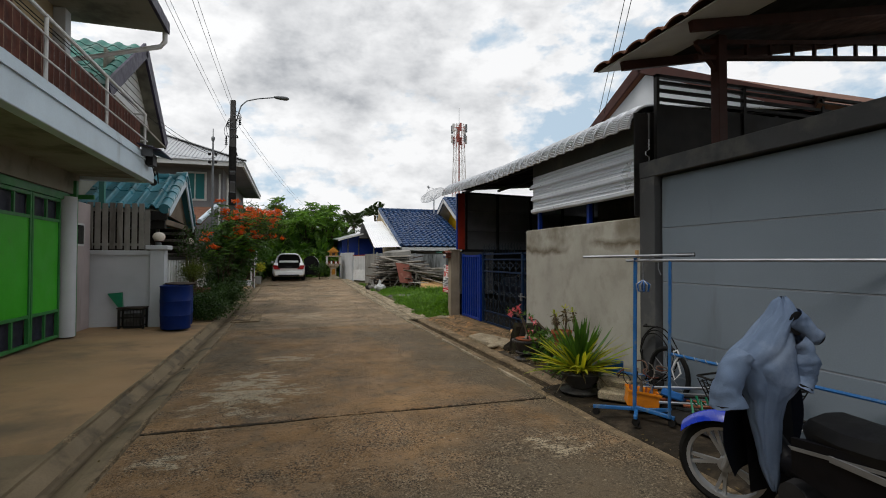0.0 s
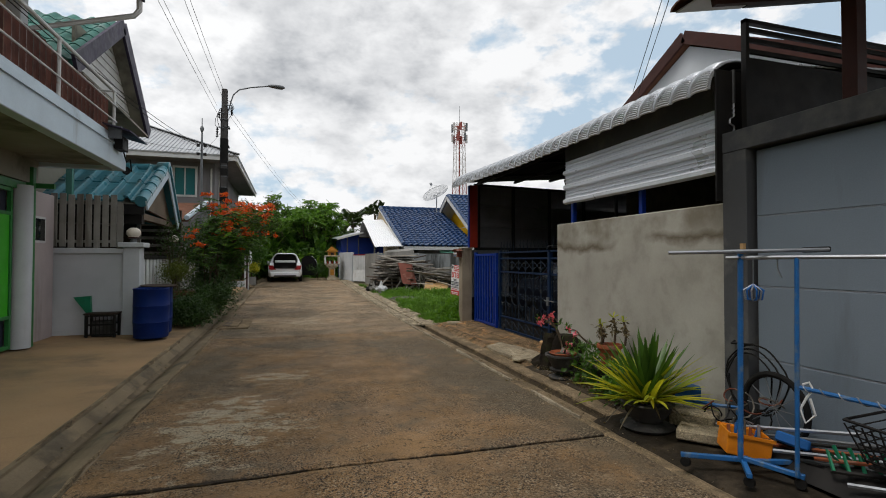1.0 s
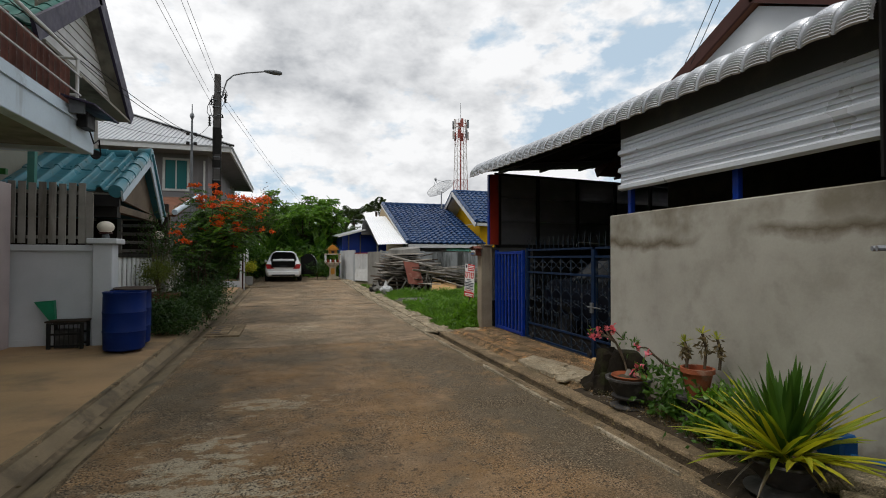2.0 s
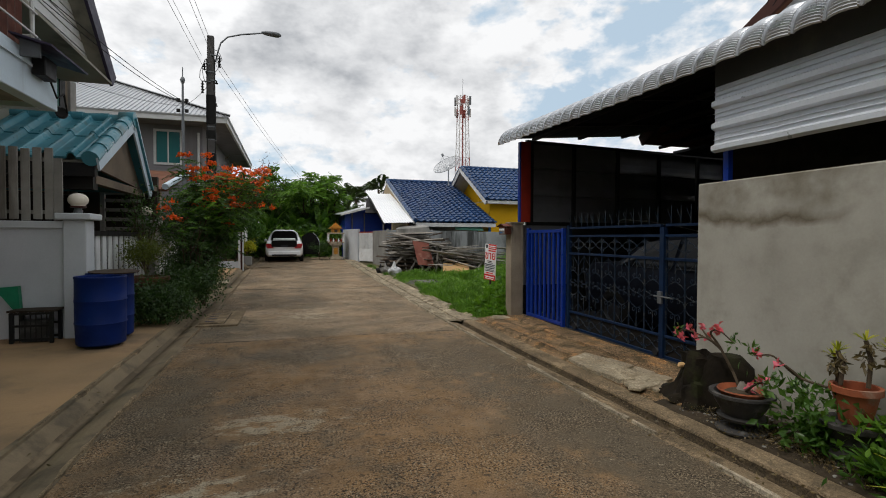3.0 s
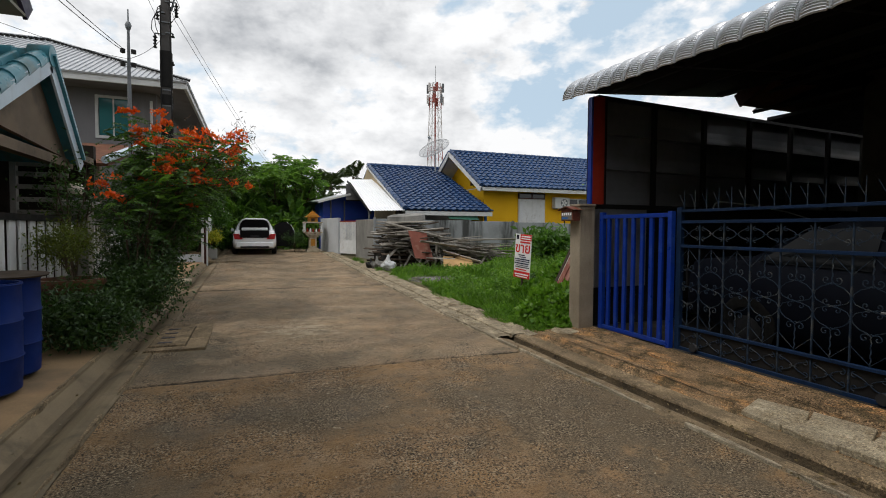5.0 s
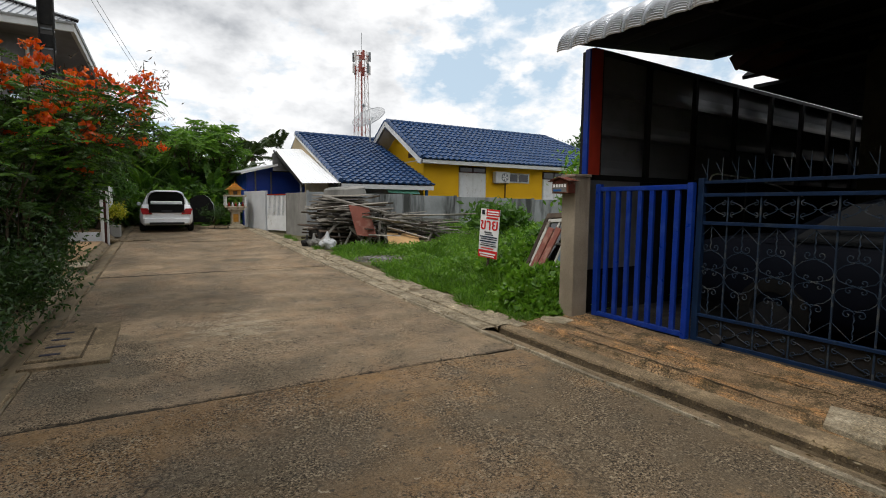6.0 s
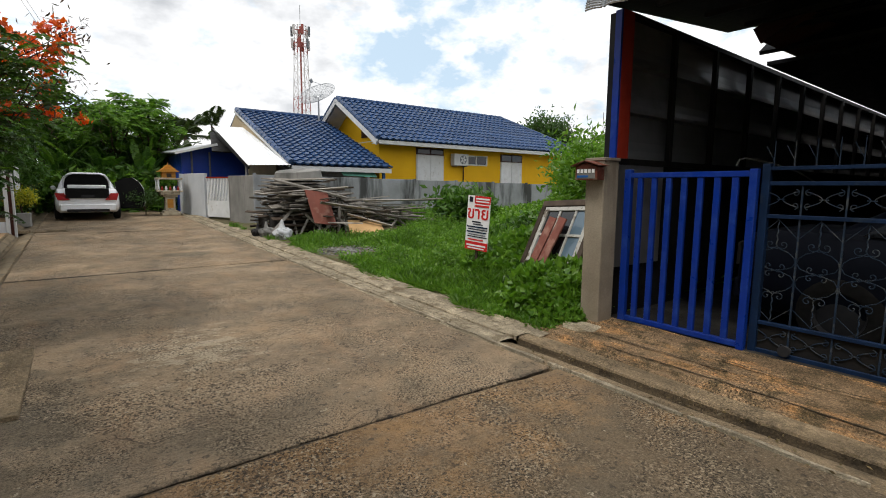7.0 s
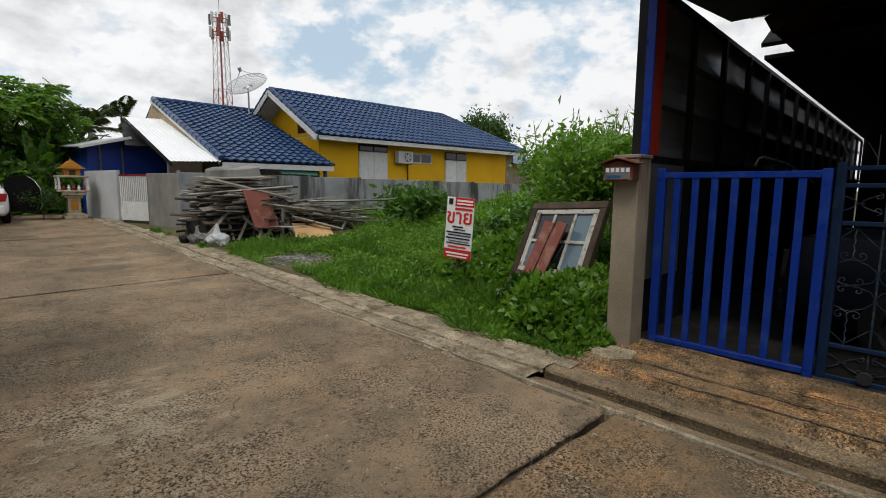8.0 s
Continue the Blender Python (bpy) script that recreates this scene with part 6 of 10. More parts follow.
# ---- picket fence along the path ----
fc = thing("picket_fence", (-2.75, 14, 0.1), "white steel picket fence on a low white wall", "fence")
part("low_wall", boxes((-2.80, -2.68, 12.17, 15.42, -0.05, 0.55)), WHITE, fc)
pk = mesh_of("picket", boxes((-0.014, 0.014, -0.082, 0.082, 0, 0.92)), WHITEP, bevel=0.005)
for k in range(11):
    part("picket", pk, WHITEP, fc, m=pose(-2.74, 12.49 + 0.283 * k, 0.57))
part("top_rail", boxes((-2.775, -2.705, 12.16, 15.64, 1.48, 1.56)), BLACKM, fc)
part("bottom_rail", boxes((-2.765, -2.756, 12.16, 15.64, 0.62, 0.66)), WHITEP, fc)
part("pillar", boxes((-2.88, -2.60, 15.64, 15.95, -0.05, 1.72)), SLATG, fc, bevel=0.01)
part("pillar_cap", boxes((-3.02, -2.54, 15.50, 16.08, 1.72, 1.82)), SLATG, fc, bevel=0.012)
for k in range(9):
    part("picket", pk, WHITEP, fc, m=pose(-2.74, 16.15 + 0.283 * k, 0.60))
part("far_rail", boxes((-2.775, -2.705, 15.95, 18.7, 1.50, 1.56)), SLATG, fc)
part("far_wall", boxes((-2.80, -2.68, 15.95, 21.5, -0.05, 0.6)), WHITE, fc)
f2 = thing("panel_fence", (-2.2, 24.5, 0.2), "low white wall and timber gate posts far along the path", "fence")
part("low_wall", boxes((-2.85, -1.76, 24.48, 24.62, 0.05, 0.52)), WHITE, f2, bevel=0.01)
part("low_wall", boxes((-2.85, -2.72, 18.7, 24.48, 0.05, 0.55)), WHITE, f2, bevel=0.01)
part("post", boxes((-1.76, -1.68, 24.44, 24.56, 0.1, 1.74)), TRIMW, f2, bevel=0.006)
part("post", boxes((-1.68, -1.62, 24.46, 24.58, 0.1, 1.70)), BROWNST, f2, bevel=0.006)
part("post", boxes((-1.62, -1.57, 24.5, 24.62, 0.1, 1.68)), TRIMW, f2, bevel=0.006)
for k in range(5):
    part("picket", pk, WHITEP, f2, m=pose(-1.74, 27.4 + 0.283 * k, 1.0))

# ---- taupe two-storey house ----
th = thing("taupe_house", (-5, 27, 0), "two-storey taupe house with a pale metal hip roof", "house")
WX0, WX1, WY0, WY1 = -9.5, -2.92, 24.0, 34.0
part("wall", boxes((WX0, WX1, WY0, WY1, 0, 5.64)), HOUSEG, th)
part("soffit", boxes((-10.4, -2.0, 22.9, 35, 5.54, 5.59)), HOUSEG, th)
for r in ((-10.45, -1.95, 22.85, 22.93, 5.49, 5.71), (-2.03, -1.95, 22.93, 35, 5.49, 5.71)):
    part("fascia", boxes(r), TRIMW, th)
HX, HY, HZ, EZT = -6.59, 27.40, 7.80, 5.70
for c in ([(-10.5, 22.8, EZT), (-1.9, 22.8, EZT), (HX, HY, HZ), (-10.5, HY, HZ)], [(-1.9, 22.8, EZT), (-1.9, 35, EZT), (HX, 35, HZ), (HX, HY, HZ)]):
    bm = B()
    slant(bm, c, 0.05)
    part("roof", bm, PALEROOF, th, "pale standing-seam roof slope")
for k in range(57):
    x = -10.35 + 0.15 * k
    f = min(1.0, max(0.02, (-1.9 - x) / (-1.9 - HX)))
    bm = B()
    beam(bm, (x, 22.8, EZT + 0.015), (x, 22.8 + (HY - 22.8) * f, EZT + 0.015 + (HZ - EZT) * f), 0.026, 0.03)
    part("seam", bm, PALEROOF, th)
# ridge and hip caps stand on the seams; black blocks stand for shaded gaps under them
for a, b, n in (((-1.9, 22.8, EZT), (HX, HY, HZ), 34), ((HX, HY, HZ), (-10.5, HY, HZ), 24)):
    a, b = Vector(a), Vector(b)
    bm = B()
    beam(bm, a + Vector((0, 0, 0.085)), b + Vector((0, 0, 0.085)), 0.16, 0.03)
    part("ridge_cap", bm, PALEROOF, th)
    for k in range(n):
        bm = B()
        beam(bm, a.lerp(b, (k + 0.2) / n) + Vector((0, 0, 0.04)), a.lerp(b, (k + 0.8) / n) + Vector((0, 0, 0.04)), 0.2, 0.06)
        part("ridge_gap", bm, BLACKM, th)


def framed_window(parent, x0, x1, y, z0, z1, glass, n=2):
    w = part("window", boxes((x0, x1, y - 0.05, y - 0.01, z0, z0 + 0.08), (x0, x1, y - 0.05, y - 0.01, z1 - 0.08, z1), (x0, x0 + 0.08, y - 0.05, y - 0.01, z0 + 0.08, z1 - 0.08), (x1 - 0.08, x1, y - 0.05, y - 0.01, z0 + 0.08, z1 - 0.08)), TRIMW, parent)
    for k in range(n):
        a = x0 + 0.08 + (x1 - x0 - 0.16) * k / n
        b = x0 + 0.08 + (x1 - x0 - 0.16) * (k + 1) / n
        part("pane", boxes((a + 0.02, b - 0.02, y - 0.025, y - 0.015, z0 + 0.08, z1 - 0.08)), glass, w)
        if k:
            part("mullion", boxes((a - 0.02, a + 0.02, y - 0.045, y - 0.012, z0 + 0.08, z1 - 0.08)), TRIMW, w)


framed_window(th, -4.52, -3.58, 24.0, 4.08, 5.36, GLASST)
framed_window(th, -6.3, -5.6, 24.0, 4.7, 5.3, GLASST)
framed_window(th, -8.8, -7.6, 24.0, 4.1, 5.3, GLASST)
w = part("window", boxes((-2.92, -2.87, 25.2, 26.0, 3.75, 5.4)), TRIMW, th)
for k in range(9):
    part("slat", boxes((-2.87, -2.85, 25.25, 25.95, 3.8 + 0.175 * k, 3.9 + 0.175 * k)), WHITEP, w)
bm = B()
tube(bm, [(-3.05, 23.95, 5.3), (-3.05, 23.95, 2.5)], 0.04, 8)
part("downpipe", bm, TRIMW, th)
bm = B()
slant(bm, [(-5.5, 18.2, 2.7), (-2.9, 18.2, 2.7), (-2.9, 21.8, 3.6), (-5.5, 21.8, 3.6)], 0.06)
part("lean_to_roof", bm, BROWNTILE, th, "brown tiled lean-to roof")
bm = B()
tube(bm, [(-2.9, 18.0, 2.75), (-2.9, 21.8, 3.65)], 0.08, 8)
part("verge_cap", bm, SLABP, th)
part("lean_to_wall", boxes((-5.5, -3.1, 18.4, 18.55, 0, 2.7)), TAN, th)

# ---- utility pole, lamp, thin pole, wires ----
PX, PY = -2.2, 20.9
up = thing("street_lamp", (PX, PY, 0.1), "square concrete utility pole with a curved street lamp", "street lamp")
bm = B()
v = box(bm, PX - 0.095, PX + 0.095, PY - 0.095, PY + 0.095, 0.0, 7.75)
for q in v[:4]:
    q.co.x, q.co.y = PX + (q.co.x - PX) * 1.4, PY + (q.co.y - PY) * 1.4
part("pole", bm, POLECON, up, bevel=0.012)
for z in (4.1, 4.5, 4.9, 5.2, 6.6):
    part("band", boxes((PX - 0.125, PX + 0.125, PY - 0.125, PY + 0.125, z, z + 0.03)), LAMPG, up)
bm = B()
arc = [(PX + 0.14, PY - 0.05, 6.95), (PX + 0.22, PY - 0.06, 7.3), (PX + 0.3, PY - 0.08, 7.55), (PX + 0.5, PY - 0.1, 7.75), (PX + 0.9, PY - 0.15, 7.86), (PX + 1.62, PY - 0.25, 7.96)]
tube(bm, arc, 0.024, 8)
part("arm", bm, LAMPG, up, smooth=True)
bm = B()
lathe(bm, [(0, -0.32), (0.05, -0.31), (0.09, -0.2), (0.12, 0.05), (0.11, 0.2), (0.05, 0.28), (0, 0.29)], 14)
lh = part("lamp_head", bm, LAMPG, up, "grey lamp head", m=pose(PX + 1.82, PY - 0.27, 7.94, 90, 0, 97) @ Matrix.Diagonal((1, 0.65, 1, 1)), smooth=True)
for dx, z, n in ((-0.23, 6.12, 4), (0.26, 6.95, 4), (-0.17, 6.75, 2), (0.17, 6.3, 1), (0.16, 5.6, 1)):
    bm = B()
    for q in range(n):
        lathe(bm, [(0.0, -0.05), (0.04, -0.045), (0.05, -0.02), (0.022, -0.005), (0.022, 0.05), (0, 0.05)], 10, (PX + dx, PY - 0.1, z + 0.085 * (q - (n - 1) / 2)))
    part("insulator", bm, BLACKM, up, smooth=True)
    part("bracket", boxes((min(PX, PX + dx), max(PX, PX + dx), PY - 0.12, PY - 0.10, z + 0.043 * n, z + 0.043 * n + 0.03)), LAMPG, up)
rgc = random.Random(77)
for dx, z0, z1 in ((-0.22, 6.95, 6.25), (-0.30, 6.85, 6.2), (-0.16, 7.0, 6.5), (0.3, 7.3, 6.9), (0.22, 7.15, 6.6)):
    a, b = Vector((PX + 0.11 * (1 if dx > 0 else -1), PY - 0.12, z0)), Vector((PX + dx * 0.6, PY - 0.12, z1))
    bm = B()
    tube(bm, [a, a.lerp(b, 0.15) + Vector((dx * 0.3, 0, 0.04)), a.lerp(b, 0.4) + Vector((dx * 0.5, 0, 0.02)), a.lerp(b, 0.7) + Vector((dx * 0.4 + rgc.gauss(0, 0.03), 0, 0)), b], 0.010, 5)
    part("cable_loop", bm, RUBBER, up)
for z0, z1 in ((5.0, 5.9), (4.55, 4.8), (3.6, 4.1)):
    part("tape_wrap", boxes((PX - 0.128, PX + 0.128, PY - 0.135, PY + 0.135, z0, z1)), RUBBER, up, "black wrap on the pole")
for dx in (-0.1, 0.13):
    bm = B()
    tube(bm, [(PX + dx, PY - 0.15, 7.0), (PX + dx, PY - 0.17, 0.3)], 0.015, 6)
    part("conduit", bm, RUBBER, up)

tp = thing("thin_pole", (-2.62, 18.8, 0.1), "slender steel service pole with insulators", "pole")
bm = B()
tube(bm, [(-2.62, 18.8, 0.0), (-2.62, 18.8, 4.4), (-2.62, 18.8, 5.62)], 0.050, 8, 0.026)
part("pole", bm, LAMPG, tp)
bm = B()
lathe(bm, [(0, 0), (0.02, 0.0), (0.05, 0.06), (0.065, 0.12), (0.045, 0.18), (0.015, 0.21), (0.012, 0.46), (0, 0.47)], 12, (-2.62, 18.8, 5.60))
part("cap", bm, LAMPG, tp, smooth=True)
for z in (4.88, 5.16):
    for s in (-1, 1):
        bm = B()
        lathe(bm, [(0, -0.05), (0.05, -0.04), (0.05, 0.04), (0, 0.05)], 8, (-2.62 + 0.1 * s, 18.75, z))
        part("insulator", bm, BLACKM, tp)


def wire(a, b, sag, r=0.012, label="thin black overhead wire"):
    a, b = Vector(a), Vector(b)
    bm = B()
    tube(bm, [a.lerp(b, k / 16) - Vector((0, 0, sag * 4 * (k / 16) * (1 - k / 16))) for k in range(17)], r, 5)
    tagged(part("overhead_wire", bm, RUBBER), label, "wire", "overhead wires")


for dx, dz in ((-0.25, 7.1), (-0.2, 6.75), (0.2, 7.05), (0.2, 6.75)):
    wire((PX + dx, PY - 0.1, dz), (-2.0 + dx * 2, -14, dz + 0.9), 0.5, 0.005)
for dx, dz in ((0.2, 7.0), (0.2, 6.75)):
    wire((PX + dx, PY, dz), (2.6 + dx, 62, dz + 0.1), 0.5, 0.006)
for dx, dz, sg in ((0.0, 0.0, 0.15), (0.03, 0.04, 0.10)):
    wire((-2.68, 18.75, 5.14 + dz), (-3.0 + dx, 10.6, 4.55 + dz), sg, 0.007, "twisted black service cable")
    wire((-3.0 + dx, 10.6, 4.55 + dz), (-4.2, -5, 5.9), 0.25, 0.007, "twisted black service cable")
wire((-2.62, 18.75, 5.0), (PX, PY - 0.1, 6.3), 0.1, 0.006)
wire((-2.62, 18.75, 5.0), (-4.6, 16.4, 4.9), 0.1, 0.005)
for dx in (0.0, 0.12):
    wire((6.2 + dx, 8.9, 4.6), (3.17 + dx, 2.9, 6.98), 0.02, 0.006)


# ---- yellow house and its neighbours across the empty lot ----
yh = thing("yellow_house", (15, 29, 0.3), "yellow bungalow with a blue tiled roof", "house")
part("wall", boxes((10.0, 22.2, 27.3, 34.0, 0, 3.35)), YELLOW, yh)
part("gable_wall", boxes((9.95, 10.12, 27.28, 33.8, 0, 3.36)), YELLOW, yh)
part("gable_ledge", boxes((9.95, 10.36, 27.4, 33.6, 3.362, 3.40)), TRIMW, yh, "pale ledge below the gable")
bm = B()
prism(bm, [(10.36, 26.9, 3.2), (10.36, 33.9, 3.2), (10.36, 30.4, 5.34)], (0.15, 0, 0))
part("gable", bm, YELLOW, yh)
part("vent_window", boxes((10.31, 10.355, 29.0, 29.6, 3.65, 4.3)), BROWNST, yh)
E0, E1, RG = 26.55, 34.2, 30.4
upm = Vector((0, RG - E0, 5.46 - 3.36))
hipx = 19.6
tiled_slope(yh, BLUETILE, (9.5, E0, 3.36), (1, 0, 0), upm, 13.2, upm.length, 0.30, 0.36, limit=300, h=0.042, skip=lambda s, t: s + 9.5 > hipx + (22.7 - hipx) * (1 - t / upm.length) + 0.1)
bm = B()
prism(bm, [(9.5, E0 + 0.05, 3.31), (22.6, E0 + 0.05, 3.31), (hipx, RG, 5.40), (9.5, RG, 5.40)], (0, 0, -0.06))
part("roof_deck", bm, PURPLE, yh)
bm = B()
slant(bm, [(22.6, E1, 3.3), (9.5, E1, 3.3), (9.5, RG, 5.45), (hipx, RG, 5.45)], 0.06)
part("roof_deck", bm, BLUETILE, yh)
bm = B()
prism(bm, [(22.6, E0 + 0.05, 3.33), (22.6, E1, 3.33), (hipx, RG, 5.42)], (0, 0, -0.05))
part("roof_deck", bm, BLUETILE, yh)
ridge_me = B()
tube(ridge_me, [(0, 0, 0), (0.42, 0, 0)], 0.11, 8, 0.095)
ridge_me = mesh_of("ridge_tile", ridge_me, BLUETILE, smooth=True)
for k in range(25):
    part("ridge_tile", ridge_me, BLUETILE, yh, m=pose(9.5 + 0.405 * k, RG, 5.47))
d = Vector((22.6 - hipx, E0 - RG, 3.36 - 5.46))
for k in range(13):
    q = Vector((hipx, RG, 5.47)) + d * (k / 13)
    part("ridge_tile", ridge_me, BLUETILE, yh, m=Matrix.Translation(q) @ d.to_track_quat("X", "Z").to_matrix().to_4x4())
for a, b in (((9.5, E0, 3.36), (9.5, RG, 5.46)), ((9.5, E1, 3.36), (9.5, RG, 5.46))):
    d = Vector(b) - Vector(a)
    for k in range(10):
        part("verge_tile", ridge_me, BLUETILE, yh, m=Matrix.Translation(Vector(a) + d * (k / 10.3) + Vector((0, 0, 0.05))) @ d.to_track_quat("X", "Z").to_matrix().to_4x4())
    bm = B()
    beam(bm, Vector(a) + Vector((-0.06, 0, -0.14)), Vector(b) + Vector((-0.06, 0, -0.14)), 0.05, 0.22)
    part("barge_board", bm, TRIMW, yh, "white barge board")
bm = B()
slant(bm, [(9.55, E0, 3.2), (10.36, E0, 3.2), (10.36, RG, 5.3), (9.55, RG, 5.3)], 0.04)
part("verge_soffit", bm, TRIMW, yh)
bm = B()
slant(bm, [(10.36, E1, 3.16), (9.55, E1, 3.16), (9.55, RG, 5.3), (10.36, RG, 5.3)], 0.04)
part("verge_soffit", bm, TRIMW, yh)
part("eave_soffit", boxes((9.6, 22.6, E0 + 0.08, 27.27, 3.22, 3.26)), TRIMW, yh)
part("eave_fascia", boxes((9.55, 22.6, E0 + 0.03, E0 + 0.075, 3.17, 3.33)), TRIMW, yh, "white eave fascia")


def shutter_door(x0, x1, z1, transom):
    w = part("door", boxes((x0, x1, 27.255, 27.295, 0.4, z1 - transom)), TRIMW, yh, "closed white double shutter")
    part("leaf", boxes((x0 + 0.05, (x0 + x1) / 2 - 0.01, 27.235, 27.253, 0.45, z1 - transom - 0.04)), WHITEP, w)
    part("leaf", boxes(((x0 + x1) / 2 + 0.01, x1 - 0.05, 27.235, 27.253, 0.45, z1 - transom - 0.04)), WHITEP, w)
    t = part("transom_window", boxes((x0, x1, 27.26, 27.295, z1 - transom + 0.002, z1)), BROWNST, yh)
    for a, b in ((x0 + 0.06, (x0 + x1) / 2 - 0.04), ((x0 + x1) / 2 + 0.04, x1 - 0.06)):
        part("pane", boxes((a, b, 27.25, 27.258, z1 - transom + 0.05, z1 - 0.05)), GLASSD, t)


shutter_door(11.8, 13.3, 3.19, 0.3)
shutter_door(16.85, 18.35, 3.12, 0.38)
w = part("window", boxes((14.55, 15.95, 27.25, 27.295, 2.5, 2.98)), TRIMW, yh)
for a in (14.62, 15.28):
    part("pane", boxes((a, a + 0.58, 27.24, 27.248, 2.56, 2.92)), GLASSD, w)
part("corner_trim", boxes((21.6, 22.22, 27.27, 27.298, 0, 3.2)), TAN, yh)
ac = thing("air_conditioner", (14.1, 27.1, 2.5), "white split air-conditioner outdoor unit on brackets", "air conditioner")
part("casing", boxes((13.68, 14.52, 26.95, 27.24, 2.46, 3.0)), TRIMW, ac, bevel=0.015)
bm = B()
lathe(bm, [(0.0, 0.0), (0.20, 0.0), (0.20, 0.012), (0.185, 0.012), (0.185, 0.004), (0.0, 0.004)], 24)
part("grille", bm, LAMPG, ac, "dark round fan grille", m=pose(14.2, 26.945, 2.73, 90, 0, 0))
for k in range(5):
    a = 6.283 * k / 5
    bm = B()
    slant(bm, [(0.03, -0.03, 0), (0.17, -0.05, 0), (0.17, 0.05, 0), (0.03, 0.03, 0)], 0.004)
    part("blade", bm, TRIMW, ac, m=pose(14.2, 26.93, 2.73, 90, 0, 0) @ pose(0, 0, 0, 0, 0, math.degrees(a)))
for x in (13.8, 14.4):
    part("bracket", boxes((x, x + 0.04, 26.95, 27.295, 2.42, 2.455)), LAMPG, ac)
bm = B()
tube(bm, [(14.45, 27.25, 2.5), (14.45, 27.25, 1.2)], 0.03, 6)
part("pipe", bm, BROWNST, ac)

# lower wing
lw = thing("porch_wing", (7.6, 29, 0.3), "lower wing with a blue tiled roof reaching far down", "house")
LE, LR = 25.65, 32.6
ul = Vector((0, LR - LE, 4.80 - 2.20))
tiled_slope(lw, BLUETILE, (5.65, LE, 2.20), (1, 0, 0), ul, 4.0, ul.length, 0.30, 0.36, limit=290, h=0.042)
bm = B()
slant(bm, [(5.65, LE + 0.05, 2.15), (9.6, LE + 0.05, 2.15), (9.6, LR, 4.72), (5.65, LR, 4.72)], 0.06)
part("roof_deck", bm, PURPLE, lw)
bm = B()
slant(bm, [(11.5, 36, 3.2), (5.65, 36, 3.2), (5.65, LR, 4.78), (11.5, LR, 4.78)], 0.06)
part("roof_deck", bm, BLUETILE, lw)
for k in range(11):
    part("ridge_tile", ridge_me, BLUETILE, lw, m=pose(5.62 + 0.405 * k, LR, 4.83))
for k in range(18):
    part("verge_tile", ridge_me, BLUETILE, lw, m=Matrix.Translation(Vector((5.63, LE, 2.26)) + ul * (k / 18.3)) @ ul.to_track_quat("X", "Z").to_matrix().to_4x4())
bm = B()
beam(bm, (5.56, LE, 2.14), (5.56, LR, 4.74), 0.05, 0.09)
part("barge_board", bm, TRIMW, lw)
bm = B()
prism(bm, [(5.64, 27.0, 2.62), (5.64, 36, 2.9), (5.64, LR, 4.70)], (0.1, 0, 0))
part("gable", bm, CREAM, lw, "cream gable")
part("fascia", boxes((5.65, 9.6, LE + 0.02, LE + 0.06, 1.98, 2.15)), TRIMW, lw)
part("wall", boxes((5.95, 9.7, 28.2, 28.35, 0, 2.6)), OLDCON, lw)
part("side_wall", boxes((5.9, 6.0, 28.2, 34, 0, 2.6)), CREAM, lw)
part("post", boxes((9.35, 9.45, 25.9, 26.0, 0.3, 2.15)), BLUEP, lw)
bm = B()
slant(bm, [(7.6, 25.75, 1.86), (9.0, 25.75, 1.82), (9.0, 25.95, 2.0), (7.6, 25.95, 2.02)], 0.02)
part("green_awning", bm, FADEDG, lw, "faded green plastic awning sheet")

# far small roof on the right
fh = thing("far_bungalow", (23.8, 29, 0.3), "small far wing with a blue roof and grey shutters", "house")
part("wall", boxes((22.4, 25.5, 27.6, 31, 0, 2.75)), YELLOW, fh)
bm = B()
slant(bm, [(22.0, 26.9, 2.75), (26, 26.9, 2.75), (26, 30, 3.6), (22.0, 30, 3.6)], 0.08)
part("roof", bm, BLUETILE, fh)
part("shutter", boxes((22.6, 24.2, 27.55, 27.595, 0.8, 2.5)), TAN, fh)

# dish
ds = thing("satellite_dish", (9.5, 31.6, 5.3), "large mesh satellite dish on a pole behind the ridge", "satellite dish")
bm = B()
tube(bm, [(9.2, 31.8, 4.2), (9.2, 31.8, 5.66)], 0.04, 8)
part("mast", bm, DISHM, ds)
DM = pose(9.2, 31.75, 5.62, 40, 0, -58) @ pose(0, 0, 0.08) @ Matrix.Diagonal((1.04, 1.04, 1.04, 1))
bm = B()
for k in range(24):
    a = 6.283 * k / 24
    tube(bm, [(r * math.cos(a), r * math.sin(a), 0.22 * r * r) for r in (0.08, 0.35, 0.65, 0.85)], 0.007, 4)
part("rib", bm, DISHM, ds, m=DM)
bm = B()
for r in (0.2, 0.3, 0.4, 0.5, 0.6, 0.7, 0.78, 0.85):
    tube(bm, [(r * math.cos(6.283 * k / 28), r * math.sin(6.283 * k / 28), 0.22 * r * r) for k in range(29)], 0.006 if r < 0.8 else 0.015, 4)
part("rim", bm, DISHM, ds, m=DM)
bm = B()
lathe(bm, [(0.05 + 0.8 * k / 8, 0.22 * (0.05 + 0.8 * k / 8) ** 2) for k in range(9)], 32)
part("mesh", bm, DISHNET, ds, "see-through wire mesh", m=DM, smooth=True)
for a in (0.3, 2.4, 4.5):
    bm = B()
    tube(bm, [(0.9 * math.cos(a), 0.9 * math.sin(a), 0.18), (0, 0, 0.75)], 0.010, 4)
    part("strut", bm, DISHM, ds, m=DM)
bm = B()
lathe(bm, [(0, 0), (0.07, 0), (0.07, 0.16), (0, 0.16)], 10, (0, 0, 0.7))
part("feed_horn", bm, DISHM, ds, m=DM)

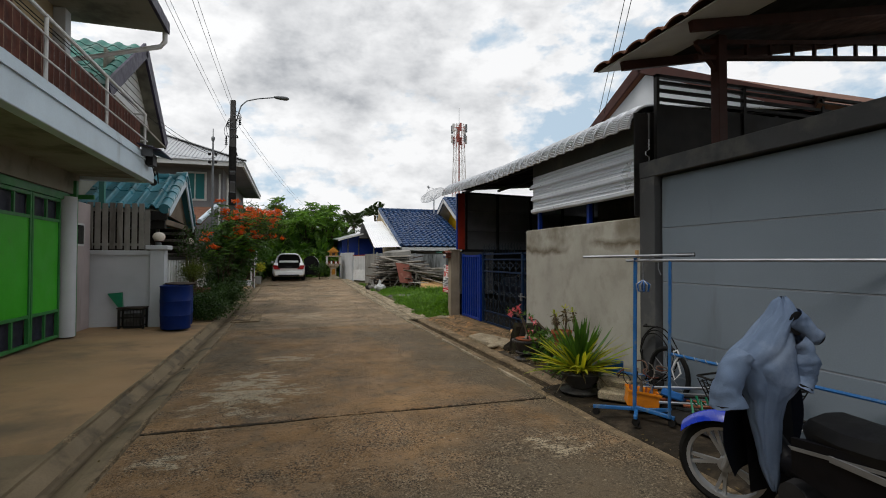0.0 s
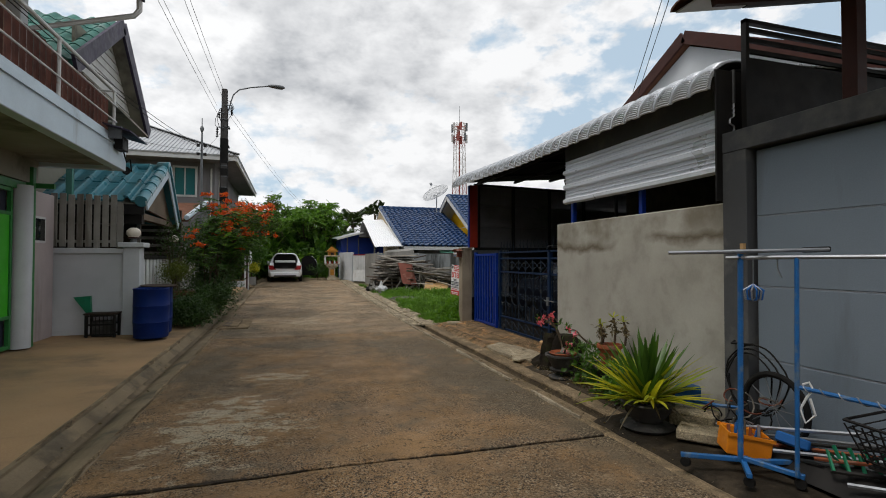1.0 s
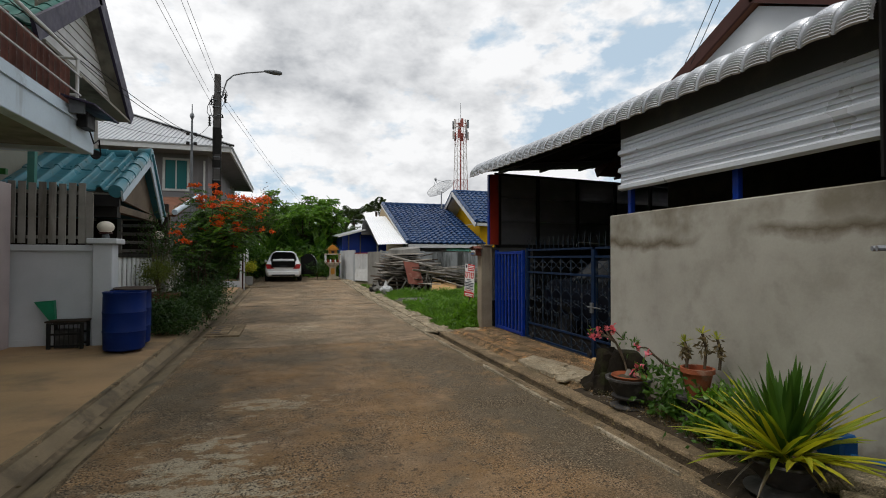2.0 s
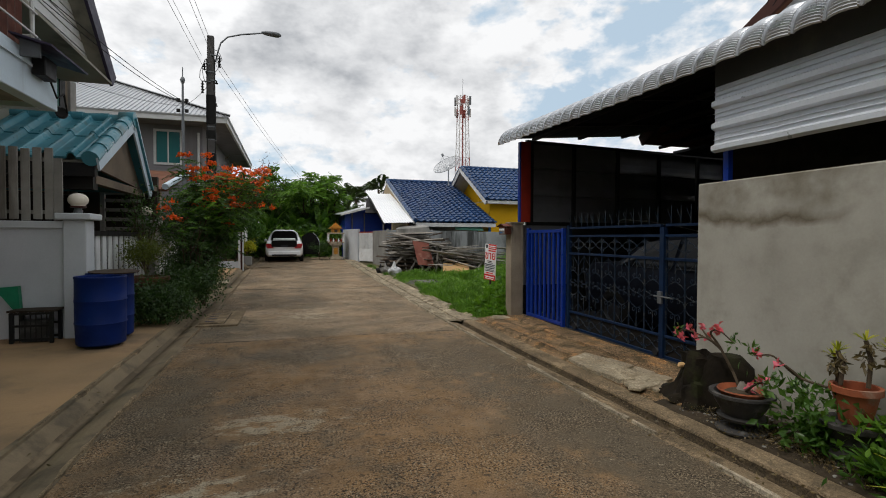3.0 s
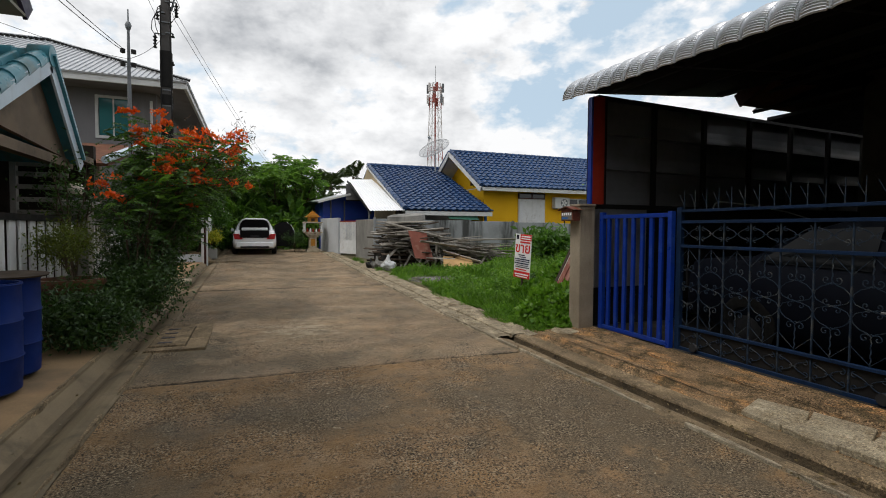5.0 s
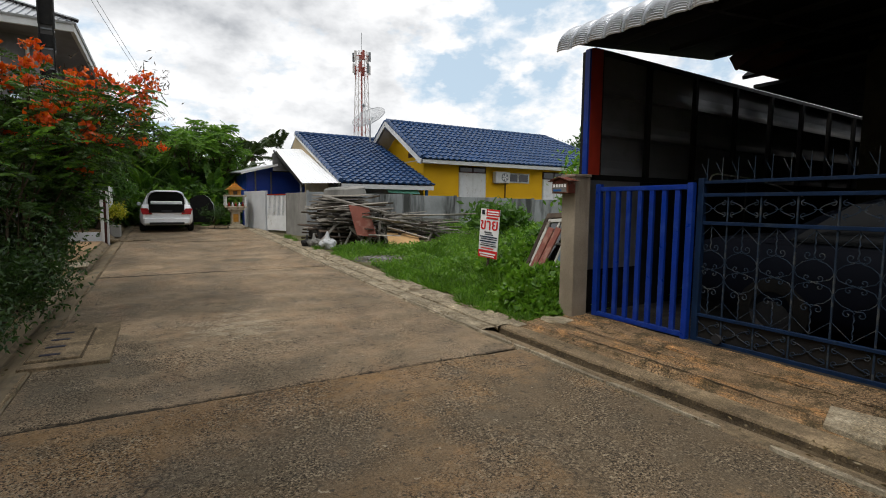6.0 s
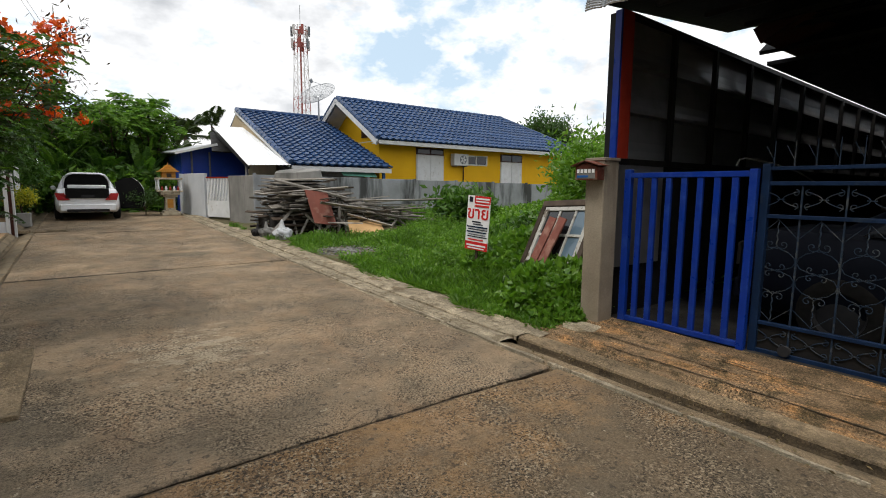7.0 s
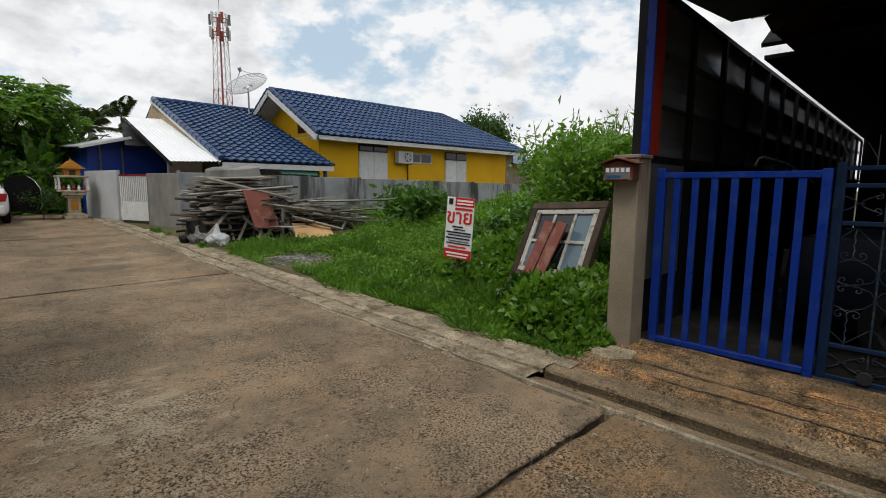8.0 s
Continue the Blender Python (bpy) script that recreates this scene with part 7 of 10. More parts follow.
# blue shed with white sheet roof
sh = thing("blue_shed", (4.3, 31, 0.3), "blue sheet-metal shed with a white metal roof", "shed")
bm = B()
prism(bm, [(3.0, 30.5, 0.3), (5.5, 30.5, 0.3), (5.5, 30.5, 3.05), (4.2, 30.5, 3.02), (3.0, 30.5, 2.70)], (0, 0.08, 0))
part("wall", bm, SHEDBLUE, sh)
part("side_wall", boxes((3.0, 3.08, 30.58, 35, 0.3, 2.68)), SHEDBLUE, sh)
for x in (3.35, 4.0):
    bm = B()
    tube(bm, [(x, 30.4, 0.3), (x, 30.4, 2.75)], 0.035, 6)
    part("post", bm, LAMPG, sh)
bm = B()
slant(bm, [(2.70, 29.9, 2.68), (4.20, 29.9, 3.08), (4.20, 35, 3.30), (2.70, 35, 2.92)], 0.05)
part("side_roof", bm, PALEROOF, sh)
bm = B()
beam(bm, (2.70, 29.87, 2.64), (4.20, 29.87, 3.04), 0.04, 0.09)
part("side_fascia", bm, TRIMW, sh)
bm = B()
slant(bm, [(3.9, 29.4, 2.75), (5.5, 29.4, 2.75), (5.4, 31.6, 3.72), (4.3, 31.6, 3.68)], 0.05)
part("dark_gable", bm, BLACKM, sh)
bm = B()


def sheet(u, v):
    ribs = 0.015 if round(u * 36) % 3 == 0 else 0.0
    a = Vector((4.16, 25.6, 2.05)).lerp(Vector((5.60, 25.6, 2.10)), u)
    b = Vector((4.40, 31.6, 3.85)).lerp(Vector((5.72, 31.6, 3.90)), u)
    return a.lerp(b, v) + Vector((0, 0, ribs + 0.06))


grid(bm, 36, 4, sheet)
part("white_roof", bm, WHITEROOF, sh, "white ribbed metal sheet roof")
for x in (4.2, 5.5):
    bm = B()
    beam(bm, (x, 25.6, 2.02), (x + 0.15, 31.5, 3.8), 0.05, 0.08)
    part("rafter", bm, BLACKM, sh)
    bm = B()
    tube(bm, [(x, 25.9, 0.3), (x, 25.9, 2.1)], 0.04, 6)
    part("post", bm, LAMPG, sh)

# boundary wall with white slatted gate
bw = thing("wall_lot", (10, 25, 0.3), "mould-streaked concrete panel wall behind the lot", "wall", kind="structure")
x = 4.3
while x < 25:
    y = 25.25 - 0.02 * (x - 4.3)
    t = 1.80 - 0.013 * (x - 4.3)
    part("panel", boxes((x, x + 1.95, y - 0.03, y + 0.03, 0.0, t)), LOTWALL, bw, bevel=0.006)
    part("post", boxes((x - 0.07, x + 0.0, y - 0.06, y + 0.06, 0.0, t + 0.05)), LOTWALL, bw)
    x += 2.02
lw2 = thing("wall_lane", (3.4, 28.5, 0.3), "stained white wall beside the slatted gate", "wall", kind="structure")
for a, b, z in (((2.95, 30.6), (3.42, 28.35), 1.88), ((3.98, 27.2), (4.3, 25.3), 1.78)):
    bm = B()
    d = (Vector((*b, 0)) - Vector((*a, 0)))
    s = Vector((d.y, -d.x, 0)).normalized() * 0.06
    p = [Vector((*a, 0)) - s, Vector((*b, 0)) - s, Vector((*b, 0)) + s, Vector((*a, 0)) + s]
    prism(bm, p, (0, 0, z))
    part("panel", bm, OLDCON if z < 1.8 else WHITE, lw2, bevel=0.008)
sg = thing("slatted_gate", (3.7, 27.8, 0.3), "white steel gate with upright slats over a solid foot", "gate")
ga, gb = Vector((3.44, 28.3, 0)), Vector((3.96, 27.24, 0))
turn_g = math.degrees(math.atan2(gb.y - ga.y, gb.x - ga.x))
gl = (gb - ga).length
GM = pose(ga.x, ga.y, 0.28, 0, 0, turn_g)
part("foot_panel", boxes((0, gl, -0.015, 0.015, 0.04, 0.62)), WHITEP, sg, m=GM)
for k in range(15):
    part("slat", boxes((gl * (k + 0.2) / 15, gl * (k + 0.75) / 15, -0.012, 0.012, 0.62, 1.42)), WHITEP, sg, m=GM)
part("top_rail", boxes((0, gl, -0.02, 0.02, 1.42, 1.47)), RED, sg, m=GM)

# ---- phone tower ----
tw = thing("radio_tower", (38, 110, 0), "tall red and white lattice phone mast", "tower")
HT = 33.5
for k in range(12):
    z0, z1 = HT * k / 12, HT * (k + 1) / 12
    w0, w1 = 1.7 - 0.8 * k / 12, 1.7 - 0.8 * (k + 1) / 12
    P0 = [Vector((38 + w0 * a, 110 + w0 * b, z0)) for a, b in ((-1, -1), (1, -1), (1, 1), (-1, 1))]
    P1 = [Vector((38 + w1 * a, 110 + w1 * b, z1)) for a, b in ((-1, -1), (1, -1), (1, 1), (-1, 1))]
    paint = TOWERR if k in (2, 6, 10) else TOWERW
    for i in range(4):
        j = (i + 1) % 4
        for name, a, b, r in (("leg", P0[i], P1[i], 0.09), ("brace", P0[i], P1[j], 0.035), ("brace", P1[i], P0[j], 0.035), ("girt", P1[i], P1[j], 0.035)):
            bm = B()
            tube(bm, [a, b], r, 4)
            part(name, bm, paint, tw)
part("cable_ladder", boxes((37.85, 38.15, 109.9, 110.1, 0, HT)), TOWERR, tw)
for z in (29.0, 31.5):
    for k in range(6):
        a = 6.283 * k / 6 + 0.4 * (z > 30)
        q = (38 + 1.75 * math.cos(a), 110 + 1.75 * math.sin(a))
        part("antenna_panel", boxes((q[0] - 0.22, q[0] + 0.22, q[1] - 0.15, q[1] + 0.15, z, z + 1.9)), (TOWERW, TOWERR, LAMPG)[k % 3], tw)
    bm = B()
    tube(bm, [(38 + 1.6 * math.cos(6.283 * k / 12), 110 + 1.6 * math.sin(6.283 * k / 12), z + 0.9) for k in range(13)], 0.08, 5)
    part("ring", bm, TOWERR, tw)
bm = B()
tube(bm, [(38, 110, HT), (38, 110, HT + 4)], 0.05, 4)
part("lightning_rod", bm, LAMPG, tw)


# ---- cars ----
def sedan(name, at, turn, paint, label, boot_open=False, door_open=False):
    """A saloon car, tail at its origin, nose along +y."""
    root = thing(name, at, label, "car", turn=turn)
    M0 = pose(*at, 0, 0, turn)
    # stations: y, half width, floor, waist, top of shell
    st = [(0.00, 0.74, 0.34, 0.72, 0.86), (0.06, 0.80, 0.30, 0.78, 0.94), (0.25, 0.845, 0.24, 0.82, 0.99), (0.9, 0.86, 0.22, 0.84, 1.0), (1.6, 0.865, 0.21, 0.83, 0.98), (2.7, 0.865, 0.21, 0.80, 0.95), (3.3, 0.86, 0.22, 0.77, 0.92), (3.9, 0.83, 0.24, 0.70, 0.82), (4.25, 0.76, 0.28, 0.62, 0.70), (4.38, 0.60, 0.34, 0.52, 0.58)]
    if boot_open:
        st[0] = (0.00, 0.74, 0.34, 0.66, 0.74)
        st[1] = (0.06, 0.80, 0.30, 0.68, 0.76)
    bm = B()
    rings = []
    for y, w, f, s, t in st:
        p = [(-w * 0.86, f), (-w * 0.97, f + 0.10), (-w, (f + s) / 2), (-w * 0.985, s), (-w * 0.90, t), (-w * 0.45, t + 0.02), (w * 0.45, t + 0.02), (w * 0.90, t), (w * 0.985, s), (w, (f + s) / 2), (w * 0.97, f + 0.10), (w * 0.86, f)]
        rings.append([bm.verts.new((a, y, b)) for a, b in p])
    n = len(rings[0])
    for a, b in zip(rings, rings[1:]):
        for k in range(n):
            j = (k + 1) % n
            bm.faces.new((a[k], a[j], b[j], b[k]))
    bm.faces.new(rings[0])
    bm.faces.new(rings[-1][::-1])
    part("body", bm, paint, root, m=M0, smooth=True)
    # cabin
    cs = [(0.72, 0.70, 1.0, 1.02), (1.15, 0.66, 0.99, 1.28), (1.6, 0.60, 0.98, 1.43), (2.2, 0.59, 0.96, 1.46), (2.65, 0.60, 0.95, 1.38), (3.05, 0.65, 0.94, 1.15), (3.4, 0.72, 0.92, 0.95)]
    bm = B()
    rings = []
    for y, w, b0, t in cs:
        p = [(-0.80, b0 - 0.04), (-0.5 * (0.80 + w), (b0 + t) / 2), (-w, t - 0.03), (-w * 0.8, t), (w * 0.8, t), (w, t - 0.03), (0.5 * (0.80 + w), (b0 + t) / 2), (0.80, b0 - 0.04)]
        rings.append([bm.verts.new((a, y, b)) for a, b in p])
    for a, b in zip(rings, rings[1:]):
        for k in range(len(a) - 1):
            bm.faces.new((a[k], a[k + 1], b[k + 1], b[k]))
    part("cabin", bm, paint, root, m=M0, smooth=True)
    bm = B()
    bm.faces.new([bm.verts.new(p) for p in ((-0.60, 0.80, 1.06), (0.60, 0.80, 1.06), (0.50, 1.52, 1.425), (-0.50, 1.52, 1.425))])
    part("rear_window", bm, GLASSD if paint is CARW else SHADEGLASS, root, m=M0)
    bm = B()
    bm.faces.new([bm.verts.new(p) for p in ((0.62, 3.36, 0.985), (-0.62, 3.36, 0.985), (-0.52, 2.66, 1.40), (0.52, 2.66, 1.40))])
    part("windscreen", bm, GLASSD if paint is CARW else SHADEGLASS, root, m=M0)
    for s in (-1, 1):
        for y0, y1 in ((1.05, 1.95), (2.02, 2.95)):
            bm = B()
            z1 = 1.38 if y0 > 2 else 1.36
            bm.faces.new([bm.verts.new(p) for p in ((s * 0.805, y0 - 0.12 if y0 < 2 else y0, 0.99), (s * 0.805, y1 + (0.2 if y0 > 2 else 0), 0.97), (s * 0.655, y1 - (0.28 if y0 > 2 else 0), z1), (s * 0.655, y0 + (0.3 if y0 < 2 else 0), z1 - (0.03 if y0 < 2 else 0)))])
            part("side_window", bm, GLASSD if paint is CARW else SHADEGLASS, root, m=M0)
        bm = B()
        lathe(bm, [(0, -0.04), (0.05, -0.05), (0.08, 0.0), (0.06, 0.05), (0, 0.05)], 10)
        part("wing_mirror", bm, paint, root, m=M0 @ pose(s * 0.93, 2.75, 1.0, 90, 0, 0), smooth=True)
    # The dark car's rims and tail lamps are darkened in colour for shade.
    for s in (-1, 1):
        for y in (0.85, 3.5):
            bm = B()
            lathe(bm, [(0.19, -0.095), (0.27, -0.10), (0.315, -0.07), (0.32, 0.0), (0.315, 0.07), (0.27, 0.10), (0.19, 0.095)], 26)
            wh = part("wheel", bm, RUBBER, root, m=M0 @ pose(s * 0.78, y, 0.32, 0, 90, 0), smooth=True)
            bm = B()
            lathe(bm, [(0, 0.07 * s), (0.05, 0.075 * s), (0.17, 0.05 * s), (0.20, 0.09 * s), (0.2, -0.09 * s), (0, -0.09 * s)], 20)
            part("rim", bm, ALLOY if paint is CARW else DARKRIM, wh, m=M0 @ pose(s * 0.78, y, 0.32, 0, 90, 0), smooth=True)
        bm = B()
        prism(bm, [(s * 0.44, -0.006, 0.54), (s * 0.76, 0.02, 0.54), (s * 0.82, 0.05, 0.76), (s * 0.60, -0.006, 0.76)][::s], (0, 0.03, 0))
        part("tail_lamp", bm, LAMPR if paint is CARW else DARKRIM, root, m=M0 @ pose(0, -0.035, 0.10))
        bm = B()
        prism(bm, [(s * 0.45, 4.36, 0.56), (s * 0.70, 4.22, 0.58), (s * 0.74, 4.15, 0.68), (s * 0.5, 4.3, 0.64)][::s], (0, 0.02, 0))
        part("headlight", bm, CHROME, root, m=M0)
    part("rear_bumper", boxes((-0.72, 0.72, -0.05, 0.05, 0.30, 0.52)), paint, root, m=M0, bevel=0.03)
    part("bumper_insert", boxes((-0.55, 0.55, -0.062, -0.04, 0.28, 0.36)), BLACKM, root, m=M0, bevel=0.01)
    # Plate coloured dark for the shade of the boot opening.
    part("number_plate", boxes((-0.17, 0.17, -0.055, -0.042, 0.72, 0.80)), DARKRIM, root, m=M0)
    if boot_open:
        # Near-black box stands in for the shaded hollow of the boot.
        part("boot_well", boxes((-0.56, 0.56, -0.04, 0.70, 0.70, 1.0)), NEARBLACK, root, "dark open boot", m=M0)
        part("boot_load", boxes((-0.50, 0.50, 0.16, 0.52, 1.0, 1.115)), WHITEP, root, "pale cloth lying in the open boot", m=M0, bevel=0.02)
        bm = B()
        out = [(-0.64, 0.60, 1.0), (-0.63, 0.48, 1.16), (-0.58, 0.36, 1.32), (-0.50, 0.28, 1.42), (-0.36, 0.24, 1.47), (0.36, 0.24, 1.47), (0.50, 0.28, 1.42), (0.58, 0.36, 1.32), (0.63, 0.48, 1.16), (0.64, 0.60, 1.0)]
        prism(bm, out, (0, 0.06, 0.04))
        ld = part("boot_lid", bm, paint, root, "raised boot lid", m=M0, bevel=0.01)
        bm = B()
        prism(bm, [(a * 0.93, b - 0.012, 1.0 + (c - 1.0) * 0.94) for a, b, c in out], (0, 0.008, 0.004))
        part("lid_lining", bm, NEARBLACK, ld, "black lining of the lid", m=M0)
    if door_open:
        dr = M0 @ pose(0.86, 2.0, 0.0, 0, 0, 58)
        edge = [(-0.96, 0.50), (-0.88, 0.34), (-0.70, 0.30), (0.0, 0.30), (0.0, 1.22), (-0.30, 1.36), (-0.58, 1.38), (-0.80, 1.22), (-0.94, 0.98)]
        bm = B()
        prism(bm, [(0.0, a, b) for a, b in edge], (0.06, 0, 0))
        d = part("door", bm, paint, root, "open rear door", m=dr, bevel=0.015)
        bm = B()
        prism(bm, [(-0.02, -0.46 + (a + 0.46) * 1.01, 0.84 + (b - 0.84) * 1.01) for a, b in edge], (0.016, 0, 0))
        part("door_lining", bm, NEARBLACK, d, "black door lining and glass", m=dr)
    return root


sedan("white_car", (-0.08, 27.95, gz(28.5) + 0.01), 0.0, CARW, "white saloon car parked with its boot and a door open", True, True)
sedan("dark_car", (5.55, 10.9, 0.09), 180.0, CARD, "dark blue car parked under the canopy")

# Pale tube traces a bright curved line; its stake is an added prop.
rod = thing("bright_line", (6.4, 11.3, 0.1), "pale curved line behind the gate", "rod")
bm = B()
tube(bm, [(5.80, 11.42, 1.72), (5.82, 11.40, 1.79), (5.87, 11.36, 1.81), (6.4, 11.28, 1.77), (7.0, 11.2, 1.68), (7.7, 11.2, 1.55)], 0.011, 6)
part("stem", bm, TRIMW, rod, smooth=True)
bm = B()
tube(bm, [(6.4, 11.28, 1.76), (6.4, 11.32, 0.1)], 0.012, 6)
part("stake", bm, BLACKM, rod)

# ---- spirit shrine ----
SX, SY, SZ = 2.42, 29.75, gz(29.75)
sr = thing("spirit_shrine", (SX, SY, SZ), "off-white pedestal shrine with a small golden roofed house", "shrine")
bm = B()
for z0, z1, w in ((0, 0.10, 0.30), (0.10, 0.18, 0.24), (0.18, 0.68, 0.17), (0.68, 0.76, 0.24), (0.76, 0.86, 0.32)):
    box(bm, SX - w, SX + w, SY - w, SY + w, SZ + z0, SZ + z1)
part("pedestal", bm, SHRINE, sr, bevel=0.01)
part("inlay", boxes((SX - 0.10, SX + 0.10, SY - 0.178, SY - 0.171, SZ + 0.28, SZ + 0.6)), GOLD, sr)
part("platform", boxes((SX - 0.42, SX + 0.42, SY - 0.36, SY + 0.36, SZ + 0.862, SZ + 0.92)), SHRINE, sr, bevel=0.01)
for a in (-0.37, 0.37):
    for b in (-0.31, 0.31):
        bm = B()
        lathe(bm, [(0.03, 0), (0.05, 0.06), (0.03, 0.14), (0.035, 0.36), (0.05, 0.4)], 10, (SX + a, SY + b, SZ + 0.92))
        part("baluster", bm, WHITEP, sr, smooth=True)
part("upper_platform", boxes((SX - 0.42, SX + 0.42, SY - 0.36, SY + 0.36, SZ + 1.32, SZ + 1.38)), SHRINE, sr, bevel=0.01)
part("shrine_room", boxes((SX - 0.22, SX + 0.22, SY - 0.2, SY + 0.2, SZ + 1.38, SZ + 1.60)), GOLD, sr)
part("shrine_door", boxes((SX - 0.08, SX + 0.08, SY - 0.206, SY - 0.202, SZ + 1.40, SZ + 1.54)), WOODD, sr)
for k, (w, z, h) in enumerate(((0.36, 1.60, 0.10), (0.26, 1.68, 0.10), (0.16, 1.75, 0.10))):
    bm = B()
    prism(bm, [(SX - w, SY - w * 0.9, SZ + z), (SX + w, SY - w * 0.9, SZ + z), (SX + w * 0.45, SY - w * 0.9, SZ + z + h), (SX - w * 0.45, SY - w * 0.9, SZ + z + h)], (0, w * 1.8, 0))
    part("roof_tier", bm, GOLD, sr)
bm = B()
lathe(bm, [(0.04, 1.84), (0.02, 1.88), (0.008, 1.92), (0, 1.96)], 8, (SX, SY, SZ))
part("spire", bm, GOLD, sr)
for k in range(5):
    bm = B()
    x = SX - 0.26 + 0.13 * k
    lathe(bm, [(0, 0), (0.035, 0), (0.045, 0.08), (0.02, 0.12), (0.03, 0.15), (0, 0.17)], 8, (x, SY - 0.3, SZ + 0.92))
    tagged(part("offering_vase", bm, WHITEP if k % 2 else RED), "small porcelain offering vase on the shrine", "vase", "offering vases")

# ---- timber and scrap pile ----
tp2 = thing("timber_pile", (5.3, 22, 0.1), "untidy heap of weathered planks, battens and frames", "timber pile")
rng = random.Random(11)
for k in range(230):
    lay = k / 230
    cx = rng.uniform(3.5, 6.1 + 1.2 * (1 - lay))
    cy = rng.uniform(21.3, 23.4)
    cz = gz(cy) + 0.08 + 1.35 * lay * max(0.25, 1 - abs(cx - 4.5) / 3.2)
    ln = rng.uniform(0.7, 2.4)
    an = rng.gauss(0.05, 0.38) + (rng.choice((-0.9, 0.9)) if rng.random() < 0.15 else 0)
    tl = rng.gauss(0.0, 0.09) + (0.3 * rng.gauss(0, 1) if rng.random() < 0.12 else 0)
    d = Vector((math.cos(an) * math.cos(tl), math.sin(an) * math.cos(tl), math.sin(tl))) * ln / 2
    c = Vector((max(cx, 3.4 + 0.7 * rng.random() + abs(d.x)), cy, cz))
    lo = min((c - d).z, (c + d).z)
    if lo < gz(cy) + 0.05:
        c.z += gz(cy) + 0.05 - lo
    bm = B()
    w, h = rng.choice(((0.12, 0.025), (0.08, 0.03), (0.045, 0.045), (0.16, 0.02), (0.06, 0.03)))
    beam(bm, c - d, c + d, w, h, (rng.gauss(0, 0.3), rng.gauss(0, 0.3), 1))
    # Low layers get mostly dark timber, standing for shade inside the heap.
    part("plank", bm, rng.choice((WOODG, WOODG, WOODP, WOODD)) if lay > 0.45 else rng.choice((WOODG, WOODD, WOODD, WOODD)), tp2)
for k in range(60):
    x0 = rng.uniform(4.4, 6.9)
    y0 = rng.uniform(20.9, 22.3)
    bm = B()
    ln = rng.uniform(1.0, 2.6)
    z0 = gz(y0) + rng.uniform(0.25, 1.0) * (1.0 if x0 < 6.2 else 0.75)
    beam(bm, (x0, y0, z0), (x0 + ln, y0 - rng.uniform(-0.5, 0.6), max(gz(y0) + 0.06, z0 - rng.uniform(-0.12, 0.35))), rng.choice((0.07, 0.045, 0.09)), 0.03, (rng.gauss(0, 0.4), rng.gauss(0, 0.4), 1))
    part("batten", bm, WOODP if rng.random() < 0.6 else WOODG, tp2)
for k in range(17):
    x0 = rng.uniform(3.9, 7.4)
    y0 = rng.uniform(20.85, 21.6)
    top = rng.uniform(0.5, 1.15) * (1.0 if x0 < 6 else 0.75)
    ln = rng.uniform(-0.9, 0.9)
    bm = B()
    beam(bm, (x0, y0 + 0.2, gz(y0) + top), (x0 + ln, y0 - 0.15, gz(y0) + 0.06), rng.choice((0.05, 0.07)), 0.035, (rng.gauss(0, 1), 1, 0.2))
    part("strut", bm, WOODP if rng.random() < 0.5 else WOODG, tp2)
for k in range(5):
    bm = B()
    z = 1.25 + 0.09 * k
    slant(bm, [(3.6 + 0.15 * k, 22.0, z), (5.0 + 0.1 * k, 22.0 - 0.1 * k, z + 0.05), (5.1, 22.5, z + 0.09), (3.7, 22.6, z + 0.05)], 0.03)
    part("board", bm, WOODG, tp2)
bm = B()
slant(bm, [(3.75, 21.55, 1.60), (5.55, 21.05, 1.14), (5.6, 21.35, 1.18), (3.8, 21.85, 1.66)], 0.05)
part("long_board", bm, WOODG, tp2)
bm = B()
slant(bm, [(4.55, 20.98, 0.50), (5.12, 20.90, 0.44), (4.98, 21.15, 1.28), (4.40, 21.25, 1.36)], 0.03)
tagged(part("red_board", bm, PLYRED), "faded red-brown board leaning on the timber heap", "board")
bm = B()
slant(bm, [(5.30, 20.45, 0.20), (6.35, 20.5, 0.22), (6.5, 21.1, 0.52), (5.55, 21.15, 0.54)], 0.02)
tagged(part("plywood_sheet", bm, PLY), "light brown plywood sheet lying on the grass edge", "plywood")
bm = B()
lathe(bm, [(0, 0.22), (0.55, 0.22), (0.62, 0.19), (0.66, 0.0), (0.62, 0.0), (0.58, 0.16), (0, 0.18)], 22, (0, 0, 0))
tagged(part("upturned_tub", bm, OLDCON, m=pose(4.75, 22.6, 1.68, 6, -5, 0) @ Matrix.Diagonal((1.05, 0.6, 1, 1)), smooth=True), "grey plastic tub upside down on the timber", "tub")
for cx, cy, s, mm in ((3.62, 20.75, 1.0, BAG), (3.42, 21.35, 0.85, OLDCON), (3.30, 21.65, 0.7, BLACKM)):
    bm = bmesh.new()
    bmesh.ops.create_icosphere(bm, subdivisions=4, radius=1.0)
    for q in bm.verts:
        d = q.co.copy()
        r = 0.21 * s * (1 + 0.35 * noise.noise(d * 1.7 + Vector((cx, cy, 0))) + 0.22 * abs(noise.noise(d * 4.5)) + 0.10 * noise.noise(d * 11))
        up = max(0.0, d.z)
        r *= 1 - 0.45 * up ** 2
        neck = 0.20 * s * max(0.0, up - 0.86) / 0.14
        q.co = Vector((cx + d.x * r, cy + d.y * r, gz(cy) + 0.03 + max(0.0, 0.15 * s + d.z * r * 0.95) + neck))
    tagged(part("rubbish_bag", bm, mm, smooth=True), "crumpled plastic rubbish bag on the ground", "rubbish bag", "rubbish bags")
